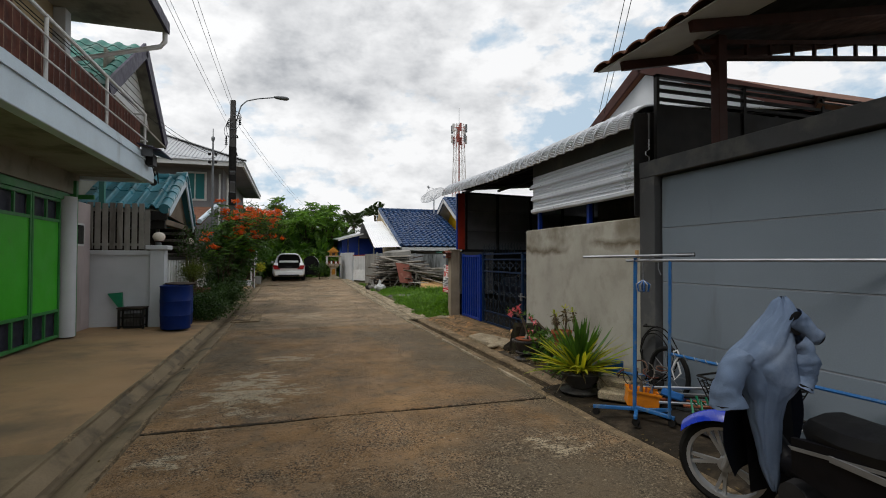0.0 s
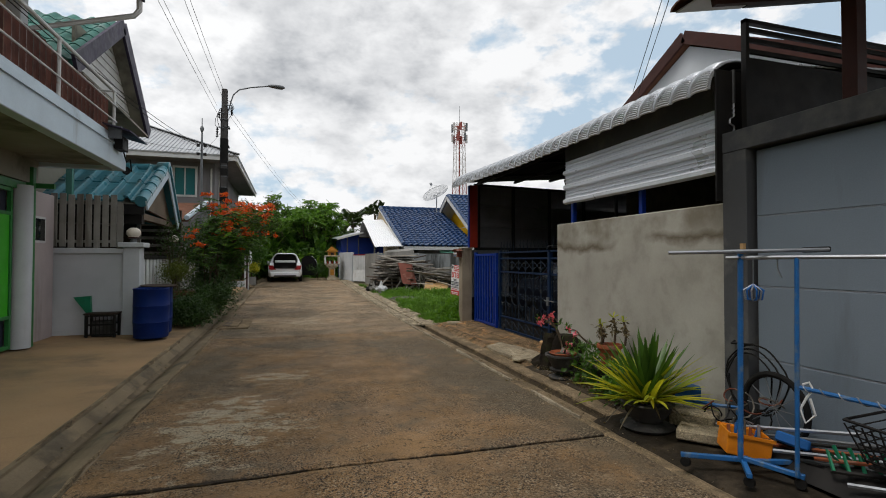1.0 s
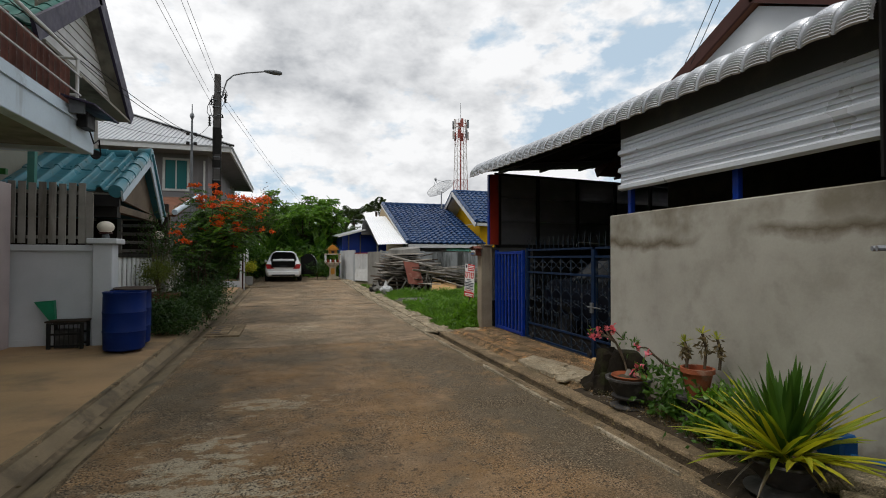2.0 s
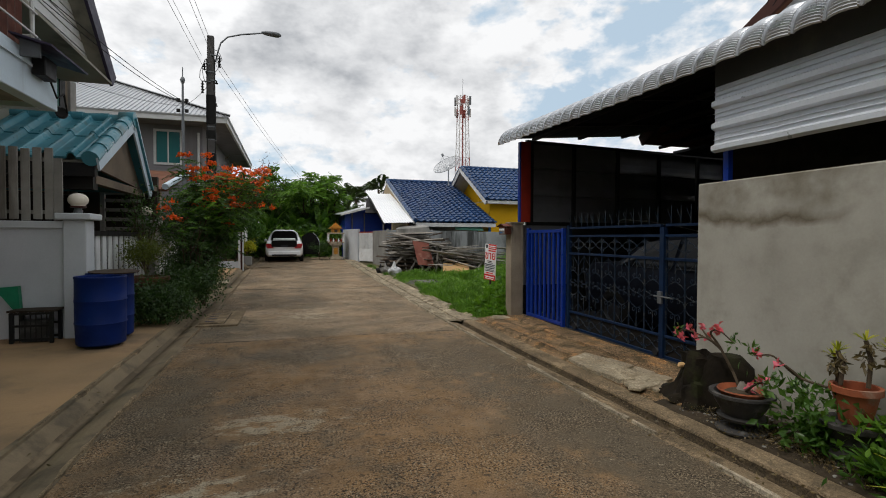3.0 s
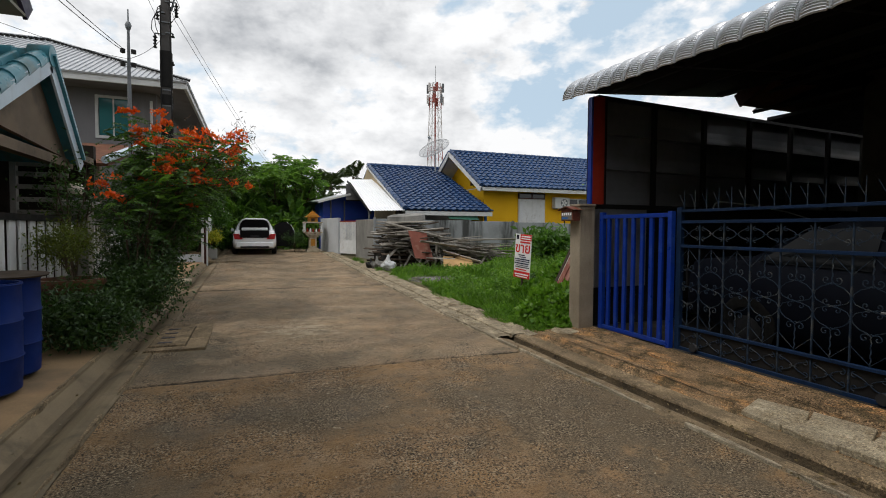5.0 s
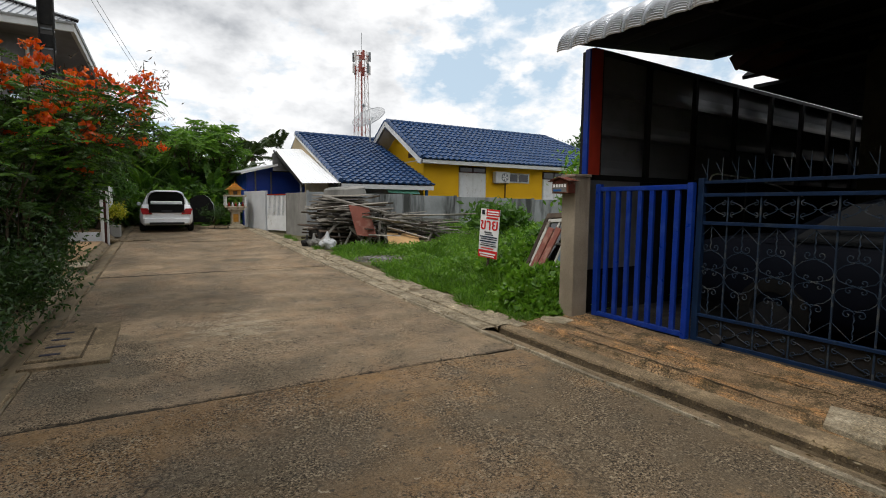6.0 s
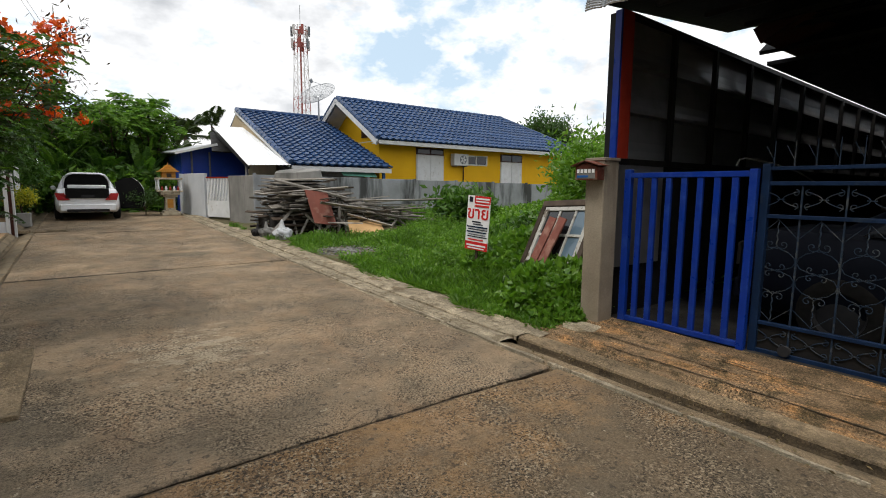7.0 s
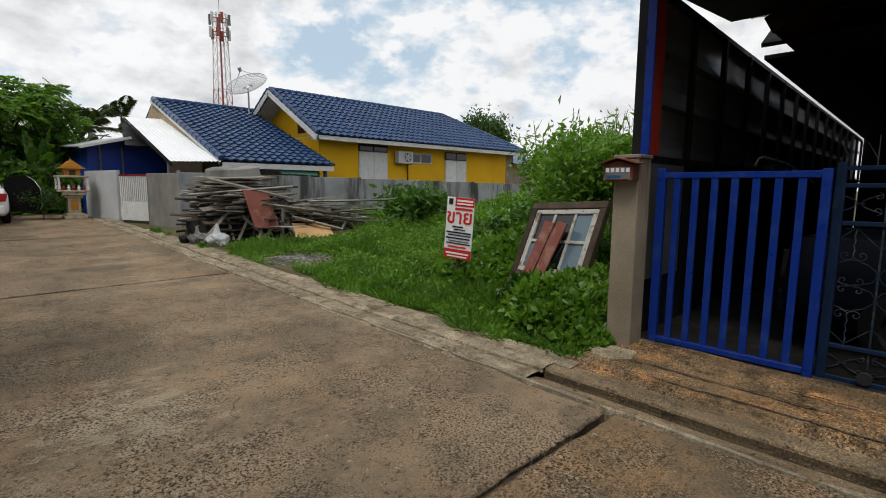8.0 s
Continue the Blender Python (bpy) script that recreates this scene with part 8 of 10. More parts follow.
# Dark box fills the core in place of shade between the planks.
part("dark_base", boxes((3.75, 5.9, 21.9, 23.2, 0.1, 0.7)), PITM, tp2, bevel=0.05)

# ---- sale sign ----
sx, sy = 4.66, 14.72
ss = thing("sale_sign", (sx, sy, 0.0), "white and red property sale sign on a thin stake", "sign")
SM = pose(sx, sy, 0, 0, 0, -76) @ pose(0, 0, 0, 0, 4, 0)
bm = B()
box(bm, -0.02, 0.02, 0.012, 0.04, -0.1, 1.25)
part("stake", bm, WOODD, ss, m=SM)
part("board", boxes((-0.215, 0.215, -0.006, 0.006, 0.47, 1.32)), SIGNW, ss, m=SM)
part("header", boxes((-0.08, 0.215, -0.010, -0.0065, 1.20, 1.32)), SIGNR, ss, m=SM)
part("footer", boxes((-0.215, 0.215, -0.010, -0.0065, 0.47, 0.60)), SIGNR, ss, m=SM)
for x0, x1, z0, z1, mm in ((-0.14, -0.09, 1.22, 1.30, INK), (-0.04, 0.15, 1.265, 1.29, SIGNW), (-0.04, 0.15, 1.225, 1.245, SIGNW), (-0.06, 0.15, 1.15, 1.18, SIGNR), (-0.08, 0.05, 0.905, 0.925, INK), (-0.06, 0.08, 0.87, 0.885, INK), (-0.15, 0.15, 0.825, 0.845, BLUED), (-0.13, 0.15, 0.79, 0.805, INK), (-0.15, 0.14, 0.745, 0.765, BLUED), (-0.12, 0.13, 0.71, 0.72, INK), (-0.14, 0.15, 0.675, 0.69, INK), (-0.12, 0.10, 0.625, 0.645, SIGNR), (-0.14, 0.14, 0.53, 0.555, SIGNW), (-0.12, 0.12, 0.49, 0.51, SIGNW)):
    part("text_bar", boxes((x0 * 1.3, x1 * 1.3, -0.0135, -0.0105, z0, z1)), mm, ss, m=SM)
cu = bpy.data.curves.new("sale_word", "FONT")
cu.body, cu.size, cu.align_x, cu.extrude = "\u0e02\u0e32\u0e22", 0.27, "CENTER", 0.001
cu.offset = 0.004
tmp = new("sale_word", cu)
dg_ = bpy.context.evaluated_depsgraph_get()
me = bpy.data.meshes.new_from_object(tmp.evaluated_get(dg_))
bpy.data.objects.remove(tmp)
me.materials.clear()
me.materials.append(SIGNR)
part("sale_word", me, SIGNR, ss, "red lettering", m=SM @ pose(0, -0.011, 0.965, 90, 0, 0) @ Matrix.Diagonal((1.0, 1, 1, 1)))

# ---- old window frame leaning by the pillar ----
wf = thing("window_frame", (5.0, 13.2, 0.3), "old timber window frame with six panes leaning in weeds", "window frame")
WM = pose(4.72, 13.27, 0.34, 0, 0, -99) @ pose(0, 0, 0, -27, -3, 0)
W2, H2 = 0.585, 1.05
for r in ((-W2, W2, -0.04, 0.04, 0, 0.09), (-W2, W2, -0.04, 0.04, H2 - 0.09, H2), (-W2, -W2 + 0.09, -0.04, 0.04, -0.42, H2 - 0.09), (W2 - 0.09, W2, -0.04, 0.04, -0.42, H2 - 0.09)):
    part("frame", boxes(r), WOODD, wf, m=WM, bevel=0.006)
for r in ((-0.49, 0.49, -0.03, 0.03, 0.10, 0.16), (-0.49, 0.49, -0.03, 0.03, H2 - 0.16, H2 - 0.10), (-0.49, -0.42, -0.03, 0.03, 0.16, H2 - 0.16), (0.42, 0.49, -0.03, 0.03, 0.16, H2 - 0.16), (-0.42, 0.42, -0.025, 0.025, 0.50, 0.54), (-0.18, -0.14, -0.02, 0.02, 0.16, H2 - 0.16), (0.14, 0.18, -0.02, 0.02, 0.16, H2 - 0.16)):
    part("sash", boxes(r), SASH, wf, "peeling grey-white sash bar", m=WM, bevel=0.004)
for x0, x1 in ((-0.42, -0.18), (-0.14, 0.14), (0.18, 0.42)):
    for z0, z1 in ((0.16, 0.50), (0.54, H2 - 0.16)):
        part("pane", boxes((x0, x1, -0.004, 0.004, z0, z1)), GLASSD if (x0 < 0 and z0 > 0.3) or (x0 == -0.14 and z0 < 0.3) else GLASSO, wf, m=WM)
for dx, an in ((-0.16, 11), (0.02, 13)):
    bm = B()
    box(bm, -0.08, 0.08, -0.02, 0.0, -0.40, 0.72)
    tagged(part("loose_board", bm, PLYRED, m=WM @ pose(dx - 0.06, -0.09, 0.02, 4, an, 0)), "red-brown board leaning on the old window", "board", "leaning boards")

# ---- drums, planter box ----
def drum(x, y, label, lid=False):
    z = gz(y) + 0.10
    d = thing("plastic_drum", (x, y, z), label, "drum", "blue drums")
    bm = B()
    lathe(bm, [(0.0, 0.0), (0.25, 0.0), (0.275, 0.02), (0.285, 0.27), (0.290, 0.28), (0.290, 0.295), (0.286, 0.305), (0.287, 0.56), (0.292, 0.57), (0.292, 0.585), (0.287, 0.595), (0.284, 0.85), (0.29, 0.86), (0.29, 0.885), (0.268, 0.885), (0.262, 0.83), (0.26, 0.40), (0.0, 0.40)], 32, (x, y, z))
    part("shell", bm, DRUM, d, smooth=True)
    for k, zz in enumerate((0.287, 0.577, 0.872)):
        bm = B()
        tube(bm, [(x + 0.290 * math.cos(6.283 * q / 32), y + 0.290 * math.sin(6.283 * q / 32), z + zz) for q in range(33)], 0.006, 6)
        part("rolling_hoop" if k < 2 else "rim", bm, DRUM, d, smooth=True)
    if lid:
        bm = B()
        lathe(bm, [(0, 0), (0.30, 0.0), (0.31, 0.015), (0.0, 0.02)], 28)
        part("lid", bm, WOODD, d, "warped board used as a lid", m=pose(x + 0.05, y, z + 0.89, 2, 1, 0), smooth=True)


drum(-2.24, 11.30, "blue plastic drum standing by the white wall pillar")
drum(-2.31, 11.90, "second blue plastic drum with a warped lid", True)
bx = thing("crate", (-3.1, 11.7, 0.1), "dark wire crate on the ground by the wall", "crate")
for x in (-3.34, -2.9):
    for y in (11.6, 11.86):
        part("upright", boxes((x - 0.02, x + 0.02, y - 0.02, y + 0.02, 0.06, 0.47)), BLACKM, bx)
for z in (0.10, 0.28, 0.44):
    part("hoop", boxes((-3.36, -2.88, 11.585, 11.60, z, z + 0.03)), BLACKM, bx)
    part("hoop", boxes((-3.36, -2.88, 11.86, 11.875, z, z + 0.03)), BLACKM, bx)
part("lid", boxes((-3.38, -2.86, 11.57, 11.89, 0.475, 0.50)), WOODD, bx)
part("stone_block", boxes((-3.28, -2.95, 11.66, 11.82, 0.062, 0.36)), POTD, bx, bevel=0.02)
for k in range(7):
    part("bar", boxes((-3.32 + 0.06 * k, -3.31 + 0.06 * k, 11.60, 11.61, 0.08, 0.47)), BLACKM, bx)
bm = B()
prism(bm, [(-3.62, 11.82, 0.78), (-3.36, 11.82, 0.80), (-3.34, 11.82, 0.50), (-3.42, 11.82, 0.49)], (0, 0.08, 0))
tagged(part("dustpan", bm, GREENP), "green plastic dustpan hooked on the wall crate", "dustpan")


# ---- clothes rack by the grey wall ----
rk = thing("drying_rack", (3.15, 3.8, 0.05), "blue steel clothes-drying rack on castors", "drying rack")
for (x, y), z in (((3.12, 3.92), 1.52), ((3.25, 3.62), 1.49)):
    bm = B()
    tube(bm, [(x - 0.02, y, 0.09), (x, y, z)], 0.018 if z > 1.5 else 0.014, 8)
    part("post", bm, RACKB, rk, smooth=True)
for o in (0.0, 0.05):
    bm = B()
    tube(bm, [(2.66 + o, 4.09 + o, 1.525), (3.47 + o, 3.57 + o, 1.545)], 0.013, 8)
    part("cross_bar", bm, CHROME, rk, smooth=True)
bm = B()
tube(bm, [(3.36, 3.66, 1.542), (3.49, 3.58, 1.548)], 0.018, 8)
part("end_cap", bm, RUBBER, rk)
bm = B()
tube(bm, [(3.08, 4.0, 1.49), (3.25, 3.62, 1.495), (3.838, 2.2, 1.50)], 0.014, 8)
part("long_bar", bm, CHROME, rk, smooth=True)
bm = B()
tube(bm, [(3.25, 3.62, 0.66), (3.83, 2.2, 0.54)], 0.014, 8)
part("lower_bar", bm, RACKB, rk, smooth=True)
bm = B()
hx = [Vector((3.25, 3.62, 0.66)).lerp(Vector((3.55, 2.9, 0.6)), k / 60) + Vector((0.02 * math.cos(k * 0.9), 0, 0.02 * math.sin(k * 0.9))) for k in range(61)]
tube(bm, hx, 0.004, 4)
part("wrapped_wire", bm, CHROME, rk)
for a, b in (((2.80, 4.14, 0.09), (3.14, 3.94, 0.09)), ((2.95, 3.72, 0.09), (3.14, 3.94, 0.09)), ((3.10, 3.92, 0.09), (3.50, 3.78, 0.09)), ((3.10, 3.9, 0.12), (3.27, 3.60, 0.09))):
    bm = B()
    beam(bm, a, b, 0.032, 0.032)
    part("foot", bm, RACKB, rk, bevel=0.004)
for x, y in ((2.82, 4.12), (2.97, 3.74), (3.26, 3.62), (3.47, 3.80)):
    bm = B()
    lathe(bm, [(0, -0.018), (0.032, -0.018), (0.036, 0), (0.032, 0.018), (0, 0.018)], 14)
    part("castor", bm, RUBBER, rk, m=pose(x, y, 0.045, 0, 90, 30), smooth=True)
bm = B()
box(bm, 3.11, 3.135, 3.89, 3.915, 1.52, 1.59)
part("peg", bm, PLY, rk)
hg = thing("hanging_pegs", (3.14, 3.85, 1.2), "cluster of blue and silver clothes pegs hanging from the rack", "peg hanger")
bm = B()
tube(bm, [(3.14, 3.84, 1.49), (3.14, 3.84, 1.30)], 0.004, 4)
part("hook", bm, CHROME, hg)
for k in range(12):
    a = 6.283 * k / 12
    bm = B()
    tube(bm, [(3.14, 3.84, 1.31), (3.14 + 0.06 * math.cos(a), 3.84 + 0.06 * math.sin(a), 1.27), (3.14 + 0.05 * math.cos(a), 3.84 + 0.05 * math.sin(a), 1.21), (3.14, 3.84, 1.20)], 0.006, 5)
    part("peg", bm, CHROME if k % 2 else BLUEP, hg)
bm = B()
tube(bm, [(3.21, 3.72, 1.49), (3.21, 3.72, 1.42), (3.22, 3.70, 1.36)], 0.005, 5)
tagged(part("wire_hook", bm, CHROME), "bent wire hook hanging from the long bar", "hook")
ch = thing("coat_hanger", (3.27, 3.57, 0.6), "white plastic coat hanger on the lower bar", "coat hanger")
bm = B()
tube(bm, [(3.26, 3.6, 0.68), (3.275, 3.57, 0.70), (3.28, 3.55, 0.66), (3.265, 3.58, 0.60), (3.25, 3.61, 0.52), (3.26, 3.585, 0.44), (3.285, 3.54, 0.50), (3.27, 3.56, 0.60)], 0.008, 5)
part("wire", bm, WHITEP, ch)

# clutter at the wall foot
bk = thing("storage_basket", (3.30, 4.05, 0.05), "orange plastic storage basket full of oddments", "basket")
BM_ = pose(3.30, 4.08, 0.07, 0, 8, -30) @ Matrix.Diagonal((0.72, 0.85, 0.9, 1))
bm = B()
for r in ((-0.2, 0.2, -0.13, -0.115, 0, 0.17), (-0.2, 0.2, 0.115, 0.13, 0, 0.17), (-0.2, -0.185, -0.115, 0.115, 0, 0.17), (0.185, 0.2, -0.115, 0.115, 0, 0.17), (-0.185, 0.185, -0.115, 0.115, 0.0, 0.012)):
    box(bm, *r)
part("tub", bm, ORANGE, bk, m=BM_, bevel=0.006)
part("rim", boxes((-0.215, 0.215, -0.145, -0.13, 0.15, 0.175), (-0.215, 0.215, 0.13, 0.145, 0.15, 0.175)), ORANGE, bk, m=BM_)
for k in range(7):
    bm = B()
    p = Vector((-0.14 + 0.045 * k, -0.05 + 0.03 * (k % 3), 0.05))
    tube(bm, [p, p + Vector((0.04 * (k % 3 - 1), 0.02, 0.16 + 0.02 * (k % 4)))], 0.015, 6)
    part("oddment", bm, (TERRA, BLUEP, CHROME, WOODG)[k % 4], bk, m=BM_)
rngc = random.Random(5)
ct = thing("cable_tangle", (3.5, 4.25, 0.1), "tangle of pale wires and cords in a heap", "cable tangle")
for k in range(22):
    c = Vector((3.48 + rngc.uniform(-0.16, 0.16), 4.20 + rngc.uniform(-0.2, 0.2), 0.12 + rngc.uniform(0, 0.26)))
    bm = B()
    r = rngc.uniform(0.04, 0.095)
    ax = Vector((rngc.gauss(0, 1), rngc.gauss(0, 1), rngc.gauss(0, 1))).normalized()
    s = ax.orthogonal().normalized()
    u = ax.cross(s)
    tube(bm, [c + s * (r * math.cos(q * 0.5)) + u * (r * math.sin(q * 0.5)) + ax * 0.01 * q for q in range(rngc.randint(7, 13))], 0.006, 4)
    part("cord", bm, (WOODG, RUBBER, DARKRIM, CHROME, RUSTBOX)[k % 5], ct)
cc = thing("hose_coil", (3.8, 4.4, 0.6), "black cable coil hung on the wall", "cable coil")
for k in range(3):
    bm = B()
    cy, cz, ry, rz_ = 4.36 + 0.02 * k, 0.50 - 0.015 * k, 0.27 - 0.03 * k, 0.28 - 0.02 * k
    tube(bm, [(3.76 - 0.012 * k, cy + ry * math.cos(6.283 * q / 30) * (1 + 0.06 * math.sin(q + k)), cz + rz_ * math.sin(6.283 * q / 30)) for q in range(31)], 0.007, 5)
    part("loop", bm, RUBBER, cc)
bm = B()
tube(bm, [(3.79, 4.58, 0.78), (3.72, 4.55, 0.77), (3.74, 4.36, 0.785)], 0.010, 5)
part("hook", bm, BLACKM, cc)
bw_ = thing("bicycle_wheel", (3.72, 4.15, 0.3), "old black bicycle wheel leaning on the wall", "wheel")
bm = B()
tube(bm, [(3.70, 4.15 + 0.26 * math.cos(6.283 * k / 28), 0.33 + 0.26 * math.sin(6.283 * k / 28)) for k in range(29)], 0.024, 8)
part("tyre", bm, RUBBER, bw_)
for k in range(10):
    a = 6.283 * k / 10
    bm = B()
    tube(bm, [(3.70, 4.15, 0.33), (3.70, 4.15 + 0.25 * math.cos(a), 0.33 + 0.25 * math.sin(a))], 0.004, 4)
    part("spoke", bm, CHROME, bw_)
bb = thing("wire_basket", (3.55, 3.05, 0.3), "black bicycle basket lying on a heap by the wall", "basket")
for k in range(6):
    f = k / 5
    bm = B()
    w, d = 0.16 + 0.06 * f, 0.22 + 0.09 * f
    z = 0.26 + 0.22 * f
    tube(bm, [(3.56 - w, 3.1 - d, z), (3.56 + w, 3.1 - d, z + 0.02), (3.56 + w, 3.1 + d, z + 0.05), (3.56 - w, 3.1 + d, z + 0.03), (3.56 - w, 3.1 - d, z)], 0.010 if k in (0, 5) else 0.005, 5)
    part("hoop", bm, BLACKM, bb)
for k in range(14):
    f = k / 13
    for sx_ in (-1, 1):
        bm = B()
        tube(bm, [(3.56 + sx_ * 0.16, 2.88 + 0.44 * f, 0.27), (3.56 + sx_ * 0.22, 2.79 + 0.62 * f, 0.49)], 0.005, 4)
        part("rib", bm, BLACKM, bb)
part("base", boxes((3.40, 3.72, 2.88, 3.32, 0.245, 0.262)), BLACKM, bb)
hp = thing("scrap_heap", (3.6, 3.2, 0.05), "low heap of dark scrap, pipes and a tarpaulin", "scrap heap")
bm = B()
grid(bm, 12, 26, lambda u, v: (3.34 + 0.50 * u, 2.5 + 1.5 * v, 0.03 + 0.22 * math.sin(math.pi * min(1, u * 1.1)) * (0.6 + 0.5 * noise.noise((u * 5, v * 9, 1)))))
part("tarpaulin", bm, BLACKM, hp, smooth=True)
for k in range(9):
    bm = B()
    y0 = 2.9 + 0.12 * k
    tube(bm, [(3.35 + 0.03 * (k % 4), y0 + 0.5, 0.12 + 0.03 * (k % 3)), (3.72, y0 - 0.35, 0.26 + 0.04 * (k % 3))], 0.014, 6)
    part("pipe", bm, (CHROME, BLACKM, TERRA, LAMPG)[k % 4], hp)
for k in range(5):
    bm = B()
    p = Vector((3.38 + 0.05 * k, 3.5 - 0.06 * k, 0.16))
    tube(bm, [p, p + Vector((0.03, 0.06, 0.10)), p + Vector((0.08, 0.0, 0.02)), p + Vector((0.1, 0.07, 0.12))], 0.012, 5)
    part("strap", bm, GREENP, hp)
tagged(part("blue_tray", boxes((-0.15, 0.15, -0.1, 0.1, 0, 0.07)), BLUEP, m=pose(3.52, 3.86, 0.16, 10, 20, 30), bevel=0.01), "blue plastic tray on the scrap heap", "tray")
tagged(part("cement_block", boxes((-0.18, 0.18, -0.10, 0.10, 0, 0.13)), PALE, m=pose(3.48, 4.72, 0.04, 0, 0, -60), bevel=0.015), "pale cement block lying by the wall", "block")
tagged(part("cement_block", boxes((-0.16, 0.16, -0.12, 0.12, 0, 0.09)), PALE, m=pose(3.32, 4.50, 0.02, 0, 0, -50), bevel=0.015), "pale cement block lying by the wall", "block", "cement blocks")
wp = thing("water_pump", (3.6, 4.85, 0.17), "small blue water pump with pipes", "pump")
part("motor", boxes((3.52, 3.68, 4.82, 5.0, 0.18, 0.34)), BLUEP, wp, bevel=0.02)
bm = B()
tube(bm, [(3.6, 4.82, 0.22), (3.6, 4.6, 0.24), (3.72, 4.5, 0.24), (3.74, 4.5, 0.05)], 0.018, 6)
part("pipe", bm, RACKB, wp)
bm = B()
tube(bm, [(3.55, 5.0, 0.25), (3.5, 5.1, 0.2), (3.5, 5.1, 0.05)], 0.022, 6)
part("stand", bm, BLACKM, wp)

# ---- parked motorcycle with a jacket over its bars ----
HX, HY = 2.66, 2.40
head = Vector((0.14, 0.99, 0)).normalized()
lean = 7
BK = pose(HX, HY, 0.0, 0, 0, math.degrees(math.atan2(-head.x, head.y))) @ pose(0, 0, -0.005, 0, -lean, 0)
ST = BK @ pose(0, -0.10, 0, 0, 0, 38)
mc = thing("motorcycle", (2.42, 1.9, 0), "blue and black small motorcycle parked on its stand", "motorcycle")


def bike_wheel(m, y, z=0.275):
    bm = B()
    lathe(bm, [(0.225, -0.03), (0.25, -0.04), (0.272, -0.025), (0.28, 0), (0.272, 0.025), (0.25, 0.04), (0.225, 0.03)], 34)
    wh = part("wheel", bm, RUBBER, mc, m=m @ pose(0, y, z, 0, 90, 0), smooth=True)
    bm = B()
    lathe(bm, [(0.205, -0.026), (0.228, -0.03), (0.228, 0.03), (0.205, 0.026), (0.205, -0.026)], 34)
    lathe(bm, [(0, -0.05), (0.045, -0.045), (0.045, 0.045), (0, 0.05)], 14)
    for k in range(5):
        a = 6.283 * k / 5 + 0.3
        d = Vector((math.cos(a), math.sin(a), 0))
        for o in (-0.12, 0.12):
            e = Vector((math.cos(a + o), math.sin(a + o), 0))
            beam(bm, d * 0.035, e * 0.21, 0.02, 0.018)
    part("rim", bm, ALLOY, wh, m=m @ pose(0, y, z, 0, 90, 0), smooth=True)


bike_wheel(ST, 0.10)
bike_wheel(BK, -1.2)
bm = B()
grid(bm, 16, 6, lambda u, v: ((v - 0.5) * 0.13, 0.10 + 0.325 * math.sin(radians(-75 + 120 * u)), 0.275 + 0.325 * math.cos(radians(-75 + 120 * u)) - 0.05 * (2 * v - 1) ** 2))
part("front_fender", bm, BIKEB, mc, "bright blue front fender", m=ST, smooth=True)
for s in (-1, 1):
    bm = B()
    tube(bm, [(0.07 * s, 0.10, 0.275), (0.075 * s, -0.02, 0.56), (0.07 * s, -0.14, 0.82)], 0.018, 8)
    part("fork", bm, ALLOY, mc, m=ST, smooth=True)
bm = B()
grid(bm, 8, 12, lambda u, v: ((u - 0.5) * (0.36 + 0.16 * math.sin(v * 3.0)), -0.16 - 0.10 * v - 0.10 * abs(2 * u - 1) ** 1.6 + 0.03, 0.30 + 0.56 * v))
part("leg_shield", bm, CARD, mc, "dark navy leg shield", m=BK, smooth=True)
bm = B()
grid(bm, 8, 8, lambda u, v: ((u - 0.5) * 0.30, -0.30 - 0.03 * v, 0.24 + 0.6 * v))
part("inner_shield", bm, BIKEK, mc, m=BK)
bm = B()
tube(bm, [(0, -0.20, 0.62), (0, -0.42, 0.42), (0, -0.62, 0.44), (0, -0.8, 0.58)], 0.07, 10)
part("frame_spine", bm, BIKEK, mc, m=BK, smooth=True)
bm = B()
lathe(bm, [(0, -0.13), (0.10, -0.12), (0.12, 0.0), (0.10, 0.12), (0, 0.13)], 14)
part("engine", bm, DARKRIM, mc, m=BK @ pose(0, -0.56, 0.30, 0, 90, 0), smooth=True)
bm = B()
rings = []
for y, w, z0, z1 in ((0.0, 0.08, 0.68, 0.72), (-0.06, 0.12, 0.66, 0.775), (-0.25, 0.14, 0.66, 0.765), (-0.42, 0.145, 0.67, 0.785), (-0.62, 0.12, 0.71, 0.825), (-0.74, 0.06, 0.75, 0.82)):
    rings.append([bm.verts.new((w * a, y - 0.62, z0 + (z1 - z0) * b)) for a, b in ((-1, 0), (-1.05, 0.45), (-0.8, 0.88), (0, 1), (0.8, 0.88), (1.05, 0.45), (1, 0))])
for a, b in zip(rings, rings[1:]):
    for k in range(6):
        bm.faces.new((a[k], a[k + 1], b[k + 1], b[k]))
bm.faces.new(rings[0])
bm.faces.new(rings[-1])
part("seat", bm, SEATM, mc, "black vinyl seat", m=BK, smooth=True)
